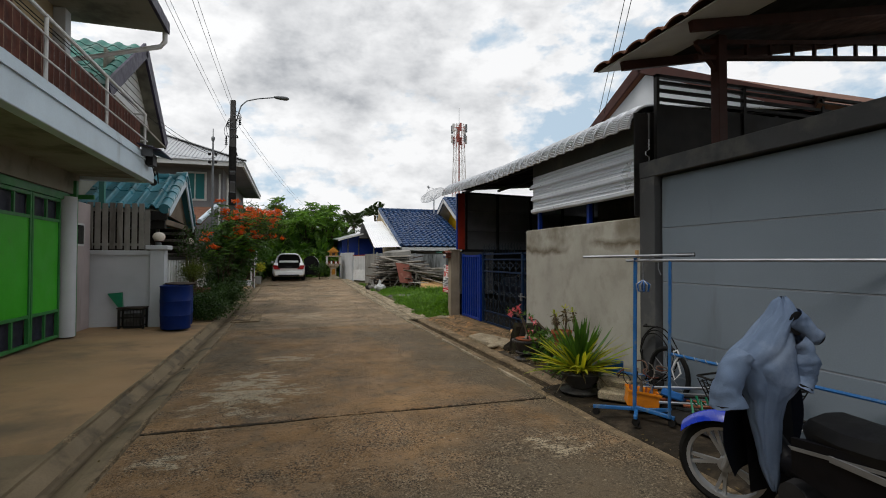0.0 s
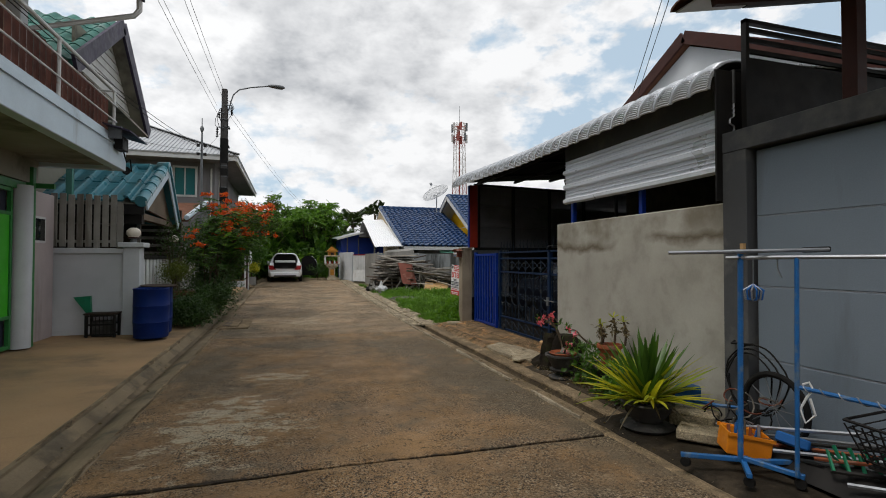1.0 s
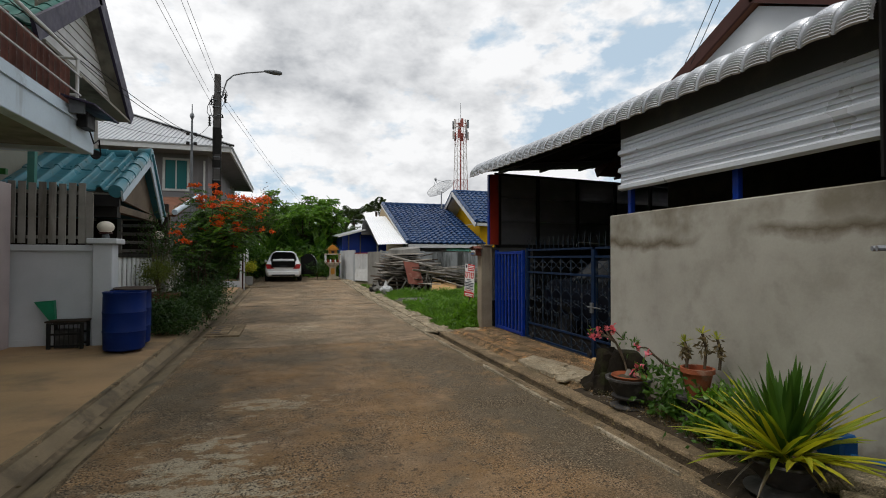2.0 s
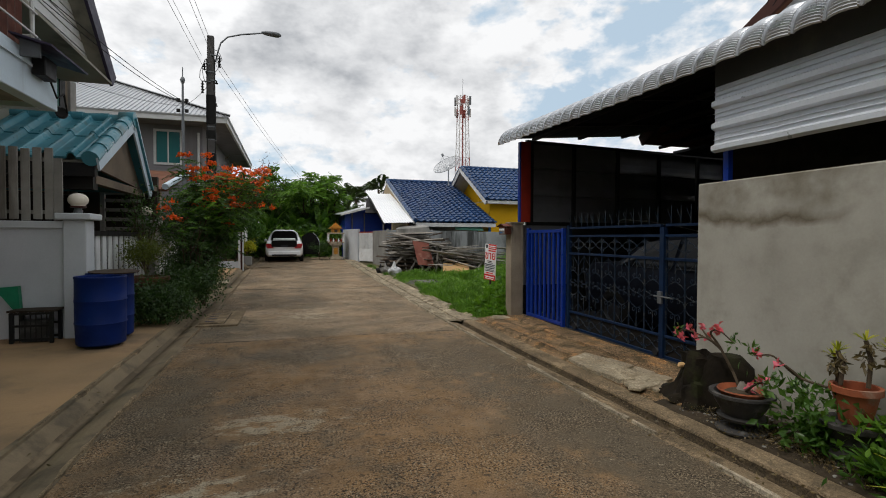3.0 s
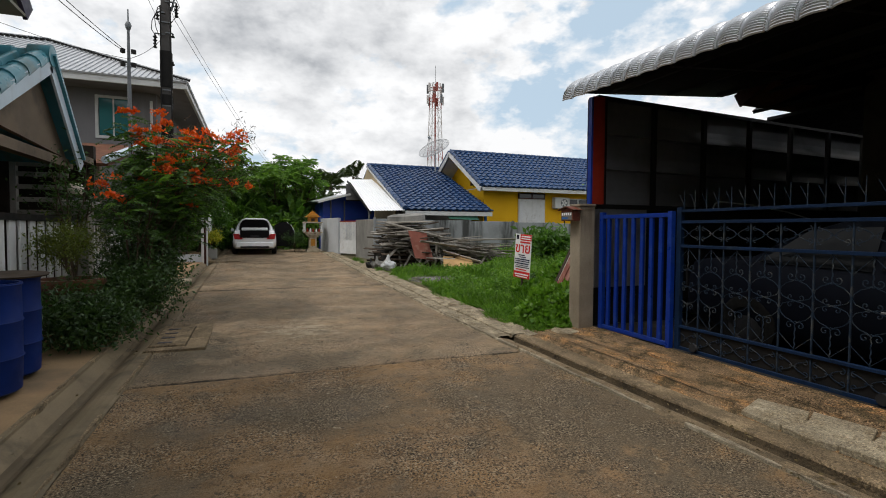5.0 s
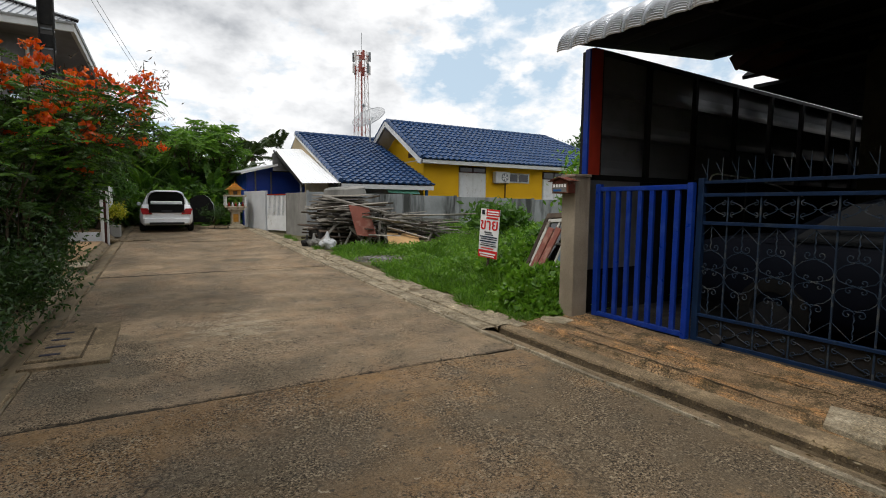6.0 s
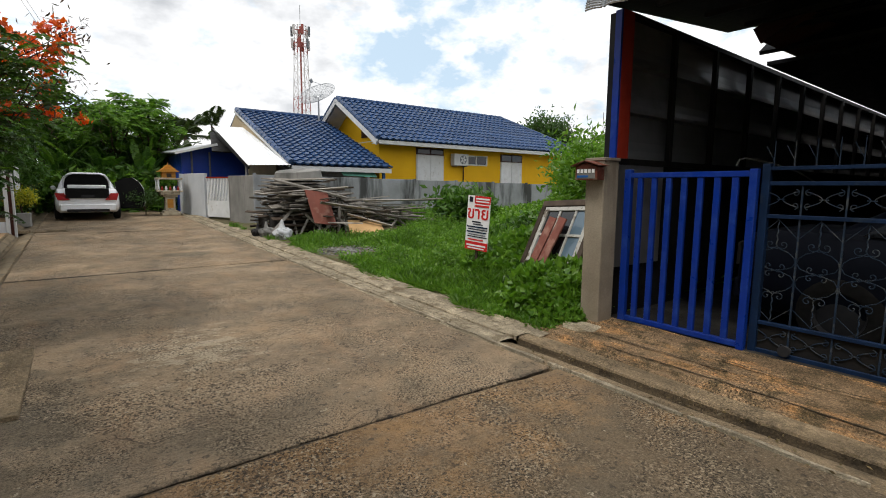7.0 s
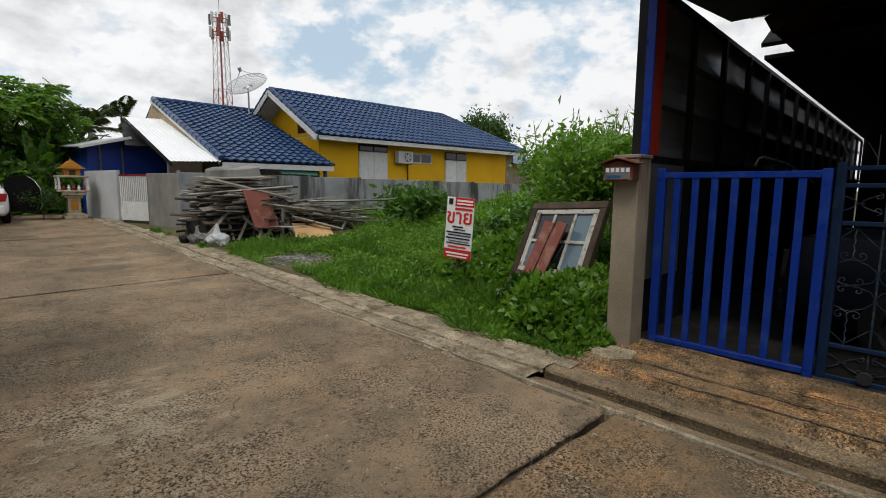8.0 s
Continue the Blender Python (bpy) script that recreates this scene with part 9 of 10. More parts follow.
for s in (-1, 1):
    bm = B()
    prism(bm, [(s * 0.13, -0.60, 0.48), (s * 0.13, -0.62, 0.66), (s * 0.12, -1.3, 0.74), (s * 0.10, -1.5, 0.76), (s * 0.12, -1.1, 0.55), (s * 0.13, -0.8, 0.44)][::s], (s * 0.02, 0, 0))
    cvr = part("side_cover", bm, BIKEK, mc, m=BK)
    bm = B()
    prism(bm, [(s * 0.152, -0.62, 0.60), (s * 0.152, -0.60, 0.615), (s * 0.14, -1.35, 0.715), (s * 0.14, -1.36, 0.70)][::s], (s * 0.003, 0, 0))
    part("trim_line", bm, CHROME, cvr, m=BK)
    part("badge_bar", boxes((s * 0.152 - 0.003, s * 0.152 + 0.003, -1.12, -0.82, 0.57, 0.60)), CHROME, cvr, m=BK @ pose(0, 0, 0.05))
    bm = B()
    tube(bm, [(s * 0.10, -0.62, 0.20), (s * 0.30, -0.62, 0.20)], 0.016, 8)
    part("footpeg", bm, RUBBER, mc, m=BK)
    bm = B()
    tube(bm, [(0.0, -0.22, 0.94), (s * 0.10, -0.24, 0.96), (s * 0.20, -0.30, 0.93)], 0.014, 8)
    hb_ = part("handlebar", bm, CHROME, mc, m=ST)
    bm = B()
    tube(bm, [(s * 0.13, -0.26, 0.955), (s * 0.21, -0.30, 0.93)], 0.019, 8)
    part("grip", bm, RUBBER, hb_, m=ST)
bm = B()
lathe(bm, [(0, -0.12), (0.12, -0.10), (0.15, 0.0), (0.10, 0.10), (0, 0.12)], 14)
part("headlamp_cowl", bm, BIKEB, mc, m=ST @ pose(0, -0.14, 0.93, 90, 0, 0) @ Matrix.Diagonal((1.1, 0.7, 0.8, 1)), smooth=True)
bm = B()
tube(bm, [(0.10, -0.5, 0.22), (0.13, -0.9, 0.22), (0.15, -1.45, 0.34)], 0.04, 10)
part("exhaust", bm, DARKRIM, mc, m=BK, smooth=True)
bm = B()
tube(bm, [(-0.08, -0.6, 0.24), (-0.2, -0.55, 0.02)], 0.012, 6)
part("side_stand", bm, BLACKM, mc, m=BK)
bm = B()
grid(bm, 12, 5, lambda u, v: ((v - 0.5) * 0.15, -1.2 + 0.33 * math.sin(radians(-130 + 130 * u)), 0.275 + 0.33 * math.cos(radians(-130 + 130 * u)) + 0.02))
part("rear_fender", bm, BIKEK, mc, m=BK, smooth=True)
part("tail_lamp", boxes((-0.06, 0.06, -1.54, -1.47, 0.66, 0.74)), LAMPR, mc, m=BK, bevel=0.015)
part("orange_tag", boxes((0.02, 0.10, -0.64, -0.54, 0.60, 0.66)), ORANGE, mc, m=BK, bevel=0.01)


def jacket():
    """A hooded jacket thrown over the bars: hood on top, shoulders, a long hanging tail, sleeves aside."""
    j = thing("jacket", (2.44, 2.08, 0.9), "grey-blue hooded jacket draped over the handlebars", "jacket")
    # levels: height, shift across, half width across, half depth
    lv = [(1.300, 0.066, 0.014, 0.02), (1.265, 0.064, 0.050, 0.05), (1.20, 0.063, 0.082, 0.085), (1.15, 0.030, 0.090, 0.09), (1.095, -0.004, 0.108, 0.10), (1.02, -0.033, 0.160, 0.115), (0.94, -0.060, 0.205, 0.12), (0.85, -0.012, 0.168, 0.115), (0.80, -0.022, 0.130, 0.10), (0.755, -0.030, 0.102, 0.085), (0.66, -0.035, 0.084, 0.065), (0.54, -0.020, 0.070, 0.05), (0.41, -0.010, 0.056, 0.035), (0.32, 0.004, 0.034, 0.02), (0.265, 0.012, 0.012, 0.008)]
    across, deep = Vector((0.955, -0.296, 0)), Vector((0.296, 0.955, 0))
    mid = Vector((2.47, 2.02, 0))

    def at(lat, z, d=-0.06):
        return mid + across * lat + deep * d + Vector((0, 0, z))

    def cloth(u, v):
        a = 2 * math.pi * u
        f = v * (len(lv) - 1)
        i = min(int(f), len(lv) - 2)
        z, sh, w, dp = (p + (q - p) * (f - i) for p, q in zip(lv[i], lv[i + 1]))
        run = a * 2 + 2.2 * noise.noise((math.cos(a), math.sin(a), v * 2.2)) + 2.0 * v
        crease = 1 - abs(math.sin(run))
        k = 1 - 0.15 * min(1, v * 2.5) * crease ** 3 + 0.08 * noise.noise((math.cos(a) * 2.2, math.sin(a) * 2.2, v * 7.0)) + 0.025 * noise.noise((math.cos(a) * 7, math.sin(a) * 7, v * 16))
        p = mid + across * (sh + w * k * math.cos(a)) + deep * (dp * k * math.sin(a))
        return (p.x, p.y, z + 0.025 * noise.noise((math.cos(a) * 3, math.sin(a) * 3, v * 6)))
    bm = B()
    grid(bm, 96, 90, cloth)
    bmesh.ops.remove_doubles(bm, verts=bm.verts, dist=1e-4)
    part("torso", bm, DENIM, j, smooth=True)
    for pts, r0, r1 in (([at(-0.17, 1.0), at(-0.225, 0.95), at(-0.265, 0.87), at(-0.275, 0.80), at(-0.27, 0.735)], 0.055, 0.084),
                        ([at(0.09, 1.08), at(0.135, 1.03), at(0.150, 0.95), at(0.140, 0.88), at(0.115, 0.83)], 0.05, 0.056),
                        ([at(0.07, 1.20), at(0.115, 1.16), at(0.165, 1.115), at(0.212, 1.085)], 0.055, 0.040)):
        bm = B()
        n = 24
        fine = []
        for k in range(n + 1):
            f = k / n * (len(pts) - 1)
            i = min(int(f), len(pts) - 2)
            fine.append(Vector(pts[i]).lerp(Vector(pts[i + 1]), f - i))
        tube(bm, fine, r0, 24, r1, caps=False)
        for q in bm.verts:
            q.co += Vector((noise.noise(q.co * 13), noise.noise(q.co * 13 + Vector((5, 0, 0))), noise.noise(q.co * 13 + Vector((0, 7, 0))))) * 0.016 + Vector((noise.noise(q.co * 34), noise.noise(q.co * 34 + Vector((2, 0, 0))), 0)) * 0.007
        sl = part("sleeve", bm, DENIM, j, smooth=True)
        bm = B()
        e, d = fine[-1], (fine[-1] - fine[-2]).normalized()
        tube(bm, [e - d * 0.015, e + d * 0.004], r1 * 0.97, 18, r1 * 0.9)
        part("cuff", bm, SEATM, sl, "dark open cuff")
    # dark disc in the mouth of the hood
    bm = B()
    lathe(bm, [(0, -0.02), (0.045, -0.015), (0.05, 0.0), (0, 0.01)], 16)
    part("hood_lining", bm, SEATM, j, "dark disc in the mouth of the hood", m=Matrix.Translation(at(0.085, 1.17, -0.085)) @ pose(0, 0, 0, 90, 0, -17) @ Matrix.Diagonal((0.9, 1.25, 0.5, 1)))
    for k in range(3):
        bm = B()
        lathe(bm, [(0, 0), (0.007, 0.001), (0.006, 0.004), (0, 0.004)], 8)
        part("stud", bm, CHROME, j, m=Matrix.Translation(at(-0.29 + 0.02 * k, 0.76 + 0.015 * k, -0.125)) @ pose(0, 0, 0, 90, 0, 0))


jacket()


# ---- pots at the foot of the raw wall ----
def pot(name, prof, x, y, z, material, label, cat="plant pot", group=""):
    bm = B()
    lathe(bm, prof, 26, (x, y, z))
    return tagged(part(name, bm, material, smooth=True), label, cat, group)


URN = [(0, 0), (0.17, 0), (0.18, 0.02), (0.10, 0.05), (0.08, 0.08), (0.16, 0.10), (0.17, 0.12), (0.13, 0.13), (0.18, 0.22), (0.20, 0.27), (0.225, 0.28), (0.225, 0.30), (0.19, 0.30), (0.17, 0.25), (0, 0.25)]
pot("urn_pot", URN, 3.40, 6.72, 0.0, POTD, "dark footed urn pot with pink desert rose")
pot("soil_dish", [(0, 0), (0.13, 0), (0.17, 0.06), (0.165, 0.07), (0.14, 0.03), (0, 0.03)], 3.40, 6.72, 0.255, TERRA, "terracotta dish set inside the urn")
pot("soil_heap", [(0.13, 0), (0.10, 0.02), (0.05, 0.035), (0, 0.04)], 3.40, 6.72, 0.285, DARKSOIL, "dark soil heaped in the urn", "soil")
pot("terracotta_pot", [(0, 0), (0.085, 0), (0.125, 0.19), (0.142, 0.195), (0.142, 0.235), (0.12, 0.235), (0.115, 0.18), (0, 0.18)], 3.60, 6.06, 0.285, TERRA, "terracotta pot with shrivelled cactus plants")
pot("pot_stand", [(0, 0), (0.16, 0), (0.13, 0.1), (0.15, 0.22), (0.19, 0.235), (0.19, 0.26), (0, 0.26)], 3.60, 6.06, 0.02, POTD, "squat cement stand under the terracotta pot", "pot stand")
pot("bowl_pot", [(0, 0), (0.21, 0), (0.23, 0.02), (0.15, 0.04), (0.12, 0.06), (0.19, 0.14), (0.21, 0.2), (0.23, 0.22), (0.21, 0.23), (0.18, 0.19), (0, 0.19)], 3.16, 4.92, 0.0, POTD, "wide dark bowl pot holding a spiky plant")

# stump
st = thing("tree_stump", (3.58, 7.35, 0.03), "dark rotting tree stump with bracket fungus", "stump")
bm = B()
lathe(bm, [(0.27, 0.0), (0.24, 0.04), (0.19, 0.09), (0.17, 0.15), (0.15, 0.22), (0.16, 0.28), (0.14, 0.34), (0.15, 0.40), (0.10, 0.42), (0.06, 0.36), (0, 0.32)], 48, (3.62, 7.36, 0.03))
for q in bm.verts:
    o = Vector((q.co.x - 3.60, q.co.y - 7.32, 0))
    q.co += o * (0.6 * noise.noise((q.co.x * 6, q.co.y * 6, q.co.z * 2)) + 0.35 * noise.noise((q.co.x * 17, q.co.y * 17, q.co.z * 4))) + Vector((0, 0, 0.09 * noise.noise(q.co * 9)))
part("wood", bm, STUMPM, st, smooth=True)
bm = B()
lathe(bm, [(0, 0.46), (0.12, 0.44), (0.20, 0.34), (0.22, 0.2), (0.2, 0.0)], 20, (3.68, 7.12, 0.03))
for q in bm.verts:
    q.co += Vector((noise.noise(q.co * 5), noise.noise(q.co * 5 + Vector((3, 0, 0))), 0)) * 0.05
part("root_mass", bm, STUMPM, st, "mossy root mass behind it", smooth=True)
for x, y, z in ((3.47, 7.40, 0.34), (3.50, 7.44, 0.31)):
    bm = B()
    lathe(bm, [(0, 0), (0.022, 0.0), (0.03, 0.005), (0.012, 0.014), (0, 0.016)], 12)
    part("fungus", bm, PLY, st, "orange-brown bracket fungus", m=pose(x, y, z, 10, -12, 0), smooth=True)


# ---- plants ----
def strap_leaves(name, rows, material, parent, label=""):
    """Long arching leaves: rows of base, heading, length, width, rise, droop."""
    bm = B()
    for base, a, ln, w, rise, droop in rows:
        d = Vector((math.cos(a), math.sin(a), 0))
        s = Vector((-d.y, d.x, 0))
        prev = None
        for k in range(6):
            f = k / 5
            r = ln * f
            p = Vector(base) + d * (r * math.cos(rise)) + Vector((0, 0, r * math.sin(rise) - droop * ln * f * f))
            ww = w * (0.55 + 1.1 * f) * (1 - f) ** 0.7 if f < 1 else 0.001
            ww = max(ww, 0.002)
            cur = (bm.verts.new(p - s * ww / 2 + Vector((0, 0, 0.15 * ww))), bm.verts.new(p - Vector((0, 0, 0.1 * ww))), bm.verts.new(p + s * ww / 2 + Vector((0, 0, 0.15 * ww))))
            if prev:
                bm.faces.new((prev[0], prev[1], cur[1], cur[0]))
                bm.faces.new((prev[1], prev[2], cur[2], cur[1]))
            prev = cur
    return part(name, bm, material, parent, label, smooth=True)


rv = random.Random(3)
ag = thing("spiky_plant", (3.14, 4.9, 0.25), "yellow-green variegated spiky rosette plant", "plant")
strap_leaves("inner_leaves", [((3.14 + rv.gauss(0, 0.02), 4.9 + rv.gauss(0, 0.02), 0.22), rv.uniform(0, 6.28), rv.uniform(0.48, 0.70), rv.uniform(0.055, 0.075), rv.uniform(0.85, 1.45), rv.uniform(0.0, 0.10)) for k in range(58)], L_MID, ag)
strap_leaves("outer_leaves", [((3.14 + rv.gauss(0, 0.03), 4.9 + rv.gauss(0, 0.03), 0.22), rv.uniform(0, 6.28), rv.uniform(0.50, 0.76), rv.uniform(0.05, 0.07), rv.uniform(0.25, 0.95), rv.uniform(0.05, 0.30)) for k in range(84)], L_YELLOW, ag, "yellowing outer leaves")
strap_leaves("dry_leaves", [((3.14, 4.9, 0.26), rv.uniform(0, 6.28), rv.uniform(0.3, 0.45), 0.035, rv.uniform(0.0, 0.3), rv.uniform(0.4, 0.8)) for k in range(12)], L_DRY, ag)
bp = thing("leafy_rosettes", (3.45, 5.6, 0.02), "low green bromeliad rosettes in the soil", "plant")
for cx, cy in ((3.42, 5.75), (3.62, 5.55), (3.38, 5.42), (3.65, 5.85), (3.5, 5.2), (3.70, 6.32), (3.52, 6.2)):
    strap_leaves("rosette", [((cx, cy, 0.05), rv.uniform(0, 6.28), rv.uniform(0.22, 0.40), 0.075, rv.uniform(0.4, 1.1), rv.uniform(0.1, 0.4)) for k in range(16)], L_MID if cx < 3.55 else L_BRIGHT, bp)["kind"] = "stuff"


def tuft(name, cx, cy, cz, rx, ry, h, n, size, material, label, cat, kind="", up=0.5, parent=None):
    P = np.stack([cx + rx * RNG.normal(size=n) * 0.5, cy + ry * RNG.normal(size=n) * 0.5, cz + h * RNG.random(n) ** 1.2], 1)
    me = leaf_mesh(name, P, rand_dirs(n, up), size * (0.6 + 0.8 * RNG.random(n)), size * 0.45 * (0.6 + 0.8 * RNG.random(n)), material)
    ob = part(name, me, material, parent)
    return tagged(ob, label, cat, "", kind) if parent is None else ob


tuft("ground_weeds", 3.42, 5.5, 0.03, 0.22, 0.45, 0.14, 600, 0.06, L_MID, "low green weeds in the soil strip", "weeds", "stuff")
tuft("leaf_litter", 3.5, 6.3, 0.03, 0.25, 0.9, 0.03, 2600, 0.022, L_DRY, "dry leaf litter and gravel on the soil", "leaf litter", "stuff", 0.1)
dr_ = thing("desert_rose", (3.40, 6.72, 0.28), "desert rose with thin branches and pink flowers", "plant")
stems = [[(3.40, 6.72, 0.27), (3.45, 6.85, 0.42), (3.5, 7.05, 0.58), (3.46, 7.3, 0.66), (3.44, 7.42, 0.63)], [(3.45, 6.85, 0.42), (3.42, 6.95, 0.60), (3.38, 7.0, 0.70), (3.36, 6.9, 0.74), (3.40, 6.8, 0.66)], [(3.40, 6.72, 0.27), (3.36, 6.6, 0.38), (3.34, 6.5, 0.44)], [(3.62, 6.1, 0.45), (3.5, 6.35, 0.50), (3.44, 6.5, 0.62), (3.42, 6.62, 0.60)]]


def smooth_path(pts, k=5):
    """A rounded run through the points."""
    p = [Vector(q) for q in pts]
    p = [p[0] * 2 - p[1]] + p + [p[-1] * 2 - p[-2]]
    out = []
    for a, b, c, d in zip(p, p[1:], p[2:], p[3:]):
        for i in range(k):
            t = i / k
            out.append(0.5 * (2 * b + (c - a) * t + (2 * a - 5 * b + 4 * c - d) * t * t + (3 * b - a - 3 * c + d) * t ** 3))
    return out + [p[-2]]


for s_ in stems + [[(3.5, 7.05, 0.58), (3.44, 7.1, 0.66), (3.47, 7.18, 0.70)], [(3.42, 6.95, 0.60), (3.35, 7.02, 0.66), (3.32, 7.1, 0.64)], [(3.5, 6.35, 0.50), (3.42, 6.4, 0.58), (3.38, 6.42, 0.57)]]:
    bm = B()
    tube(bm, smooth_path(s_), 0.012, 6, 0.005)
    part("branch", bm, BARK, dr_, smooth=True)
bm = B()
lathe(bm, [(0.045, 0), (0.05, 0.03), (0.03, 0.07), (0.014, 0.11)], 12, (3.40, 6.72, 0.27))
part("caudex", bm, WOODG, dr_, smooth=True)
for tip in ((3.44, 7.42, 0.64), (3.46, 7.3, 0.68), (3.43, 7.35, 0.60), (3.36, 6.9, 0.76), (3.40, 6.98, 0.72), (3.34, 6.5, 0.45), (3.40, 6.66, 0.36), (3.42, 6.62, 0.61), (3.47, 7.12, 0.64), (3.47, 7.18, 0.71), (3.32, 7.1, 0.65), (3.38, 6.42, 0.58)):
    P = np.tile(np.array(tip), (7, 1)) + RNG.normal(size=(7, 3)) * 0.008
    part("flower", leaf_mesh("flower", P, rand_dirs(7, 0.3), 0.055, 0.04, PETAL_P), PETAL_P, dr_, "pink five-petalled flower")
P = np.array([s_[-1] for s_ in stems] * 14) + RNG.normal(size=(56, 3)) * 0.03
part("leaves", leaf_mesh("leaves", P, rand_dirs(56, 0.4), 0.07, 0.025, L_MID), L_MID, dr_)
cpn = thing("cactus_plant", (3.6, 6.02, 0.55), "withered succulent stems with green tips", "plant")
for k, (dx, dy, h) in enumerate(((-0.08, 0.08, 0.22), (0.02, -0.02, 0.30), (0.1, -0.1, 0.26), (-0.02, 0.14, 0.16))):
    bm = B()
    x0, y0 = 3.60 + dx, 6.02 + dy
    tube(bm, [(x0, y0, 0.52), (x0 + 0.02, y0, 0.52 + h * 0.6), (x0, y0 + 0.02, 0.52 + h)], 0.014, 6)
    part("stem", bm, BARK, cpn)
    P = np.array([[x0, y0 + 0.01, 0.52 + h * f] for f in np.linspace(0.45, 0.95, 40)]) + RNG.normal(size=(40, 3)) * 0.018
    part("dry_leaves", leaf_mesh("dry_leaves", P, rand_dirs(40, -0.6), 0.06, 0.02, L_DRY), L_DRY, cpn)
    strap_leaves("green_tip", [((x0, y0 + 0.02, 0.52 + h), rv.uniform(0, 6.28), 0.085, 0.018, rv.uniform(0.3, 1.3), 0.1) for q in range(12)], L_YELLOW, cpn)
tuft("pot_creeper", 3.50, 6.28, 0.05, 0.20, 0.30, 0.42, 420, 0.075, L_MID, "green sprigs climbing round the pots", "weeds", "stuff", 0.4)
tuft("pot_creeper", 3.62, 5.80, 0.05, 0.24, 0.30, 0.34, 520, 0.085, L_BRIGHT, "green leaves crowding round the pot stand", "weeds", "stuff", 0.4)


# loose stones on the soil strip
rs = random.Random(17)
bm = B()
for k in range(420):
    x, y = 3.55 + rs.gauss(0, 0.13), rs.uniform(5.2, 7.3)
    q = rs.uniform(0.006, 0.02)
    if 3.29 < x < 3.85:
        bmesh.ops.create_icosphere(bm, subdivisions=1, radius=q, matrix=Matrix.Translation((x, y, gz(y) + 0.035 + 0.03 * (x - 3.3))) @ Matrix.Diagonal((1, rs.uniform(0.6, 1.2), 0.6, 1)))
settle("loose_stones", bm, OLDCON, "small loose stones over the dark soil strip", "gravel", kind="stuff")

# ---- shrubs and trees ----
def branching(root, base, height, spread, n, rng, r=0.05, mat_=BARK, level=2):
    """Trunk and limbs; gives back the tips."""
    tips = []
    bm = B()
    top = Vector(base) + Vector((rng.gauss(0, 0.05) * height, rng.gauss(0, 0.05) * height, height * 0.45))
    tube(bm, [base, Vector(base).lerp(top, 0.5) + Vector((0.03, 0.02, 0)), top], r, 8, r * 0.7)
    for k in range(n):
        a = 6.283 * k / n + rng.uniform(-0.4, 0.4)
        e = top + Vector((math.cos(a) * spread * rng.uniform(0.4, 1.0), math.sin(a) * spread * rng.uniform(0.4, 1.0), height * rng.uniform(0.2, 0.55)))
        mid = top.lerp(e, 0.5) + Vector((0, 0, 0.08 * height))
        st_ = Vector(base).lerp(top, rng.uniform(0.5, 1.0))
        tube(bm, [st_, mid, e], r * 0.5, 6, r * 0.2)
        tips.append((mid, e))
        for q in range(level):
            e2 = e + Vector((rng.gauss(0, 0.25) * spread, rng.gauss(0, 0.25) * spread, rng.uniform(0.0, 0.25) * height))
            tube(bm, [mid.lerp(e, 0.6), e2], r * 0.25, 5, r * 0.1)
            tips.append((mid.lerp(e, 0.6), e2))
    part("trunk", bm, mat_, root, smooth=True)
    return tips


def crown_points(tips, n, fuzz):
    T = np.array([[*a, *b] for a, b in tips])
    i = RNG.integers(0, len(T), n)
    f = RNG.random(n)[:, None] ** 0.5
    return T[i, :3] * (1 - f) + T[i, 3:] * f + RNG.normal(size=(n, 3)) * fuzz


def tree(name, base, height, spread, n, leaves, size, material, label, fuzz, seed, category="tree", r=0.08, droop=0.0, aspect=0.4, extra=None):
    rng_ = random.Random(seed)
    t = thing(name, base, label, category)
    tips = branching(t, base, height, spread, n, rng_, r)
    P = crown_points(tips, leaves, fuzz)
    P[:, 2] = np.maximum(P[:, 2], base[2] + 0.05)
    part("crown", leaf_mesh("crown", P, rand_dirs(leaves, -droop), size * (0.6 + 0.8 * RNG.random(leaves)), size * aspect * (0.6 + 0.8 * RNG.random(leaves)), material, droop=droop), material, t)
    return t, tips


# flowering peacock bush
def pinnate(axes, n, size, width):
    """Feather leaves: for each axis of base, heading, length and droop, n pairs of leaflets along it."""
    P, D, L = [], [], []
    for base, d, ln, droop in axes:
        d = Vector(d).normalized()
        side = d.cross(Vector((0, 0, 1)))
        side = (side if side.length > 1e-3 else Vector((1, 0, 0))).normalized()
        for k in range(n):
            f = 0.12 + 0.88 * k / n
            p = Vector(base) + d * (ln * f) - Vector((0, 0, droop * ln * f * f))
            for s in (-1, 1):
                P.append(p)
                D.append(d * 0.45 + side * s + Vector((0, 0, -0.25)))
                L.append(size * (0.55 + 0.6 * math.sin(math.pi * f)))
    return np.array(P), np.array(D), np.array(L), width


def feather_leaves(name, axes, n, size, width, material, parent):
    P, D, L, W = pinnate(axes, n, size, width)
    return part(name, leaf_mesh(name, P, D, L, W, material, droop=0.1), material, parent)


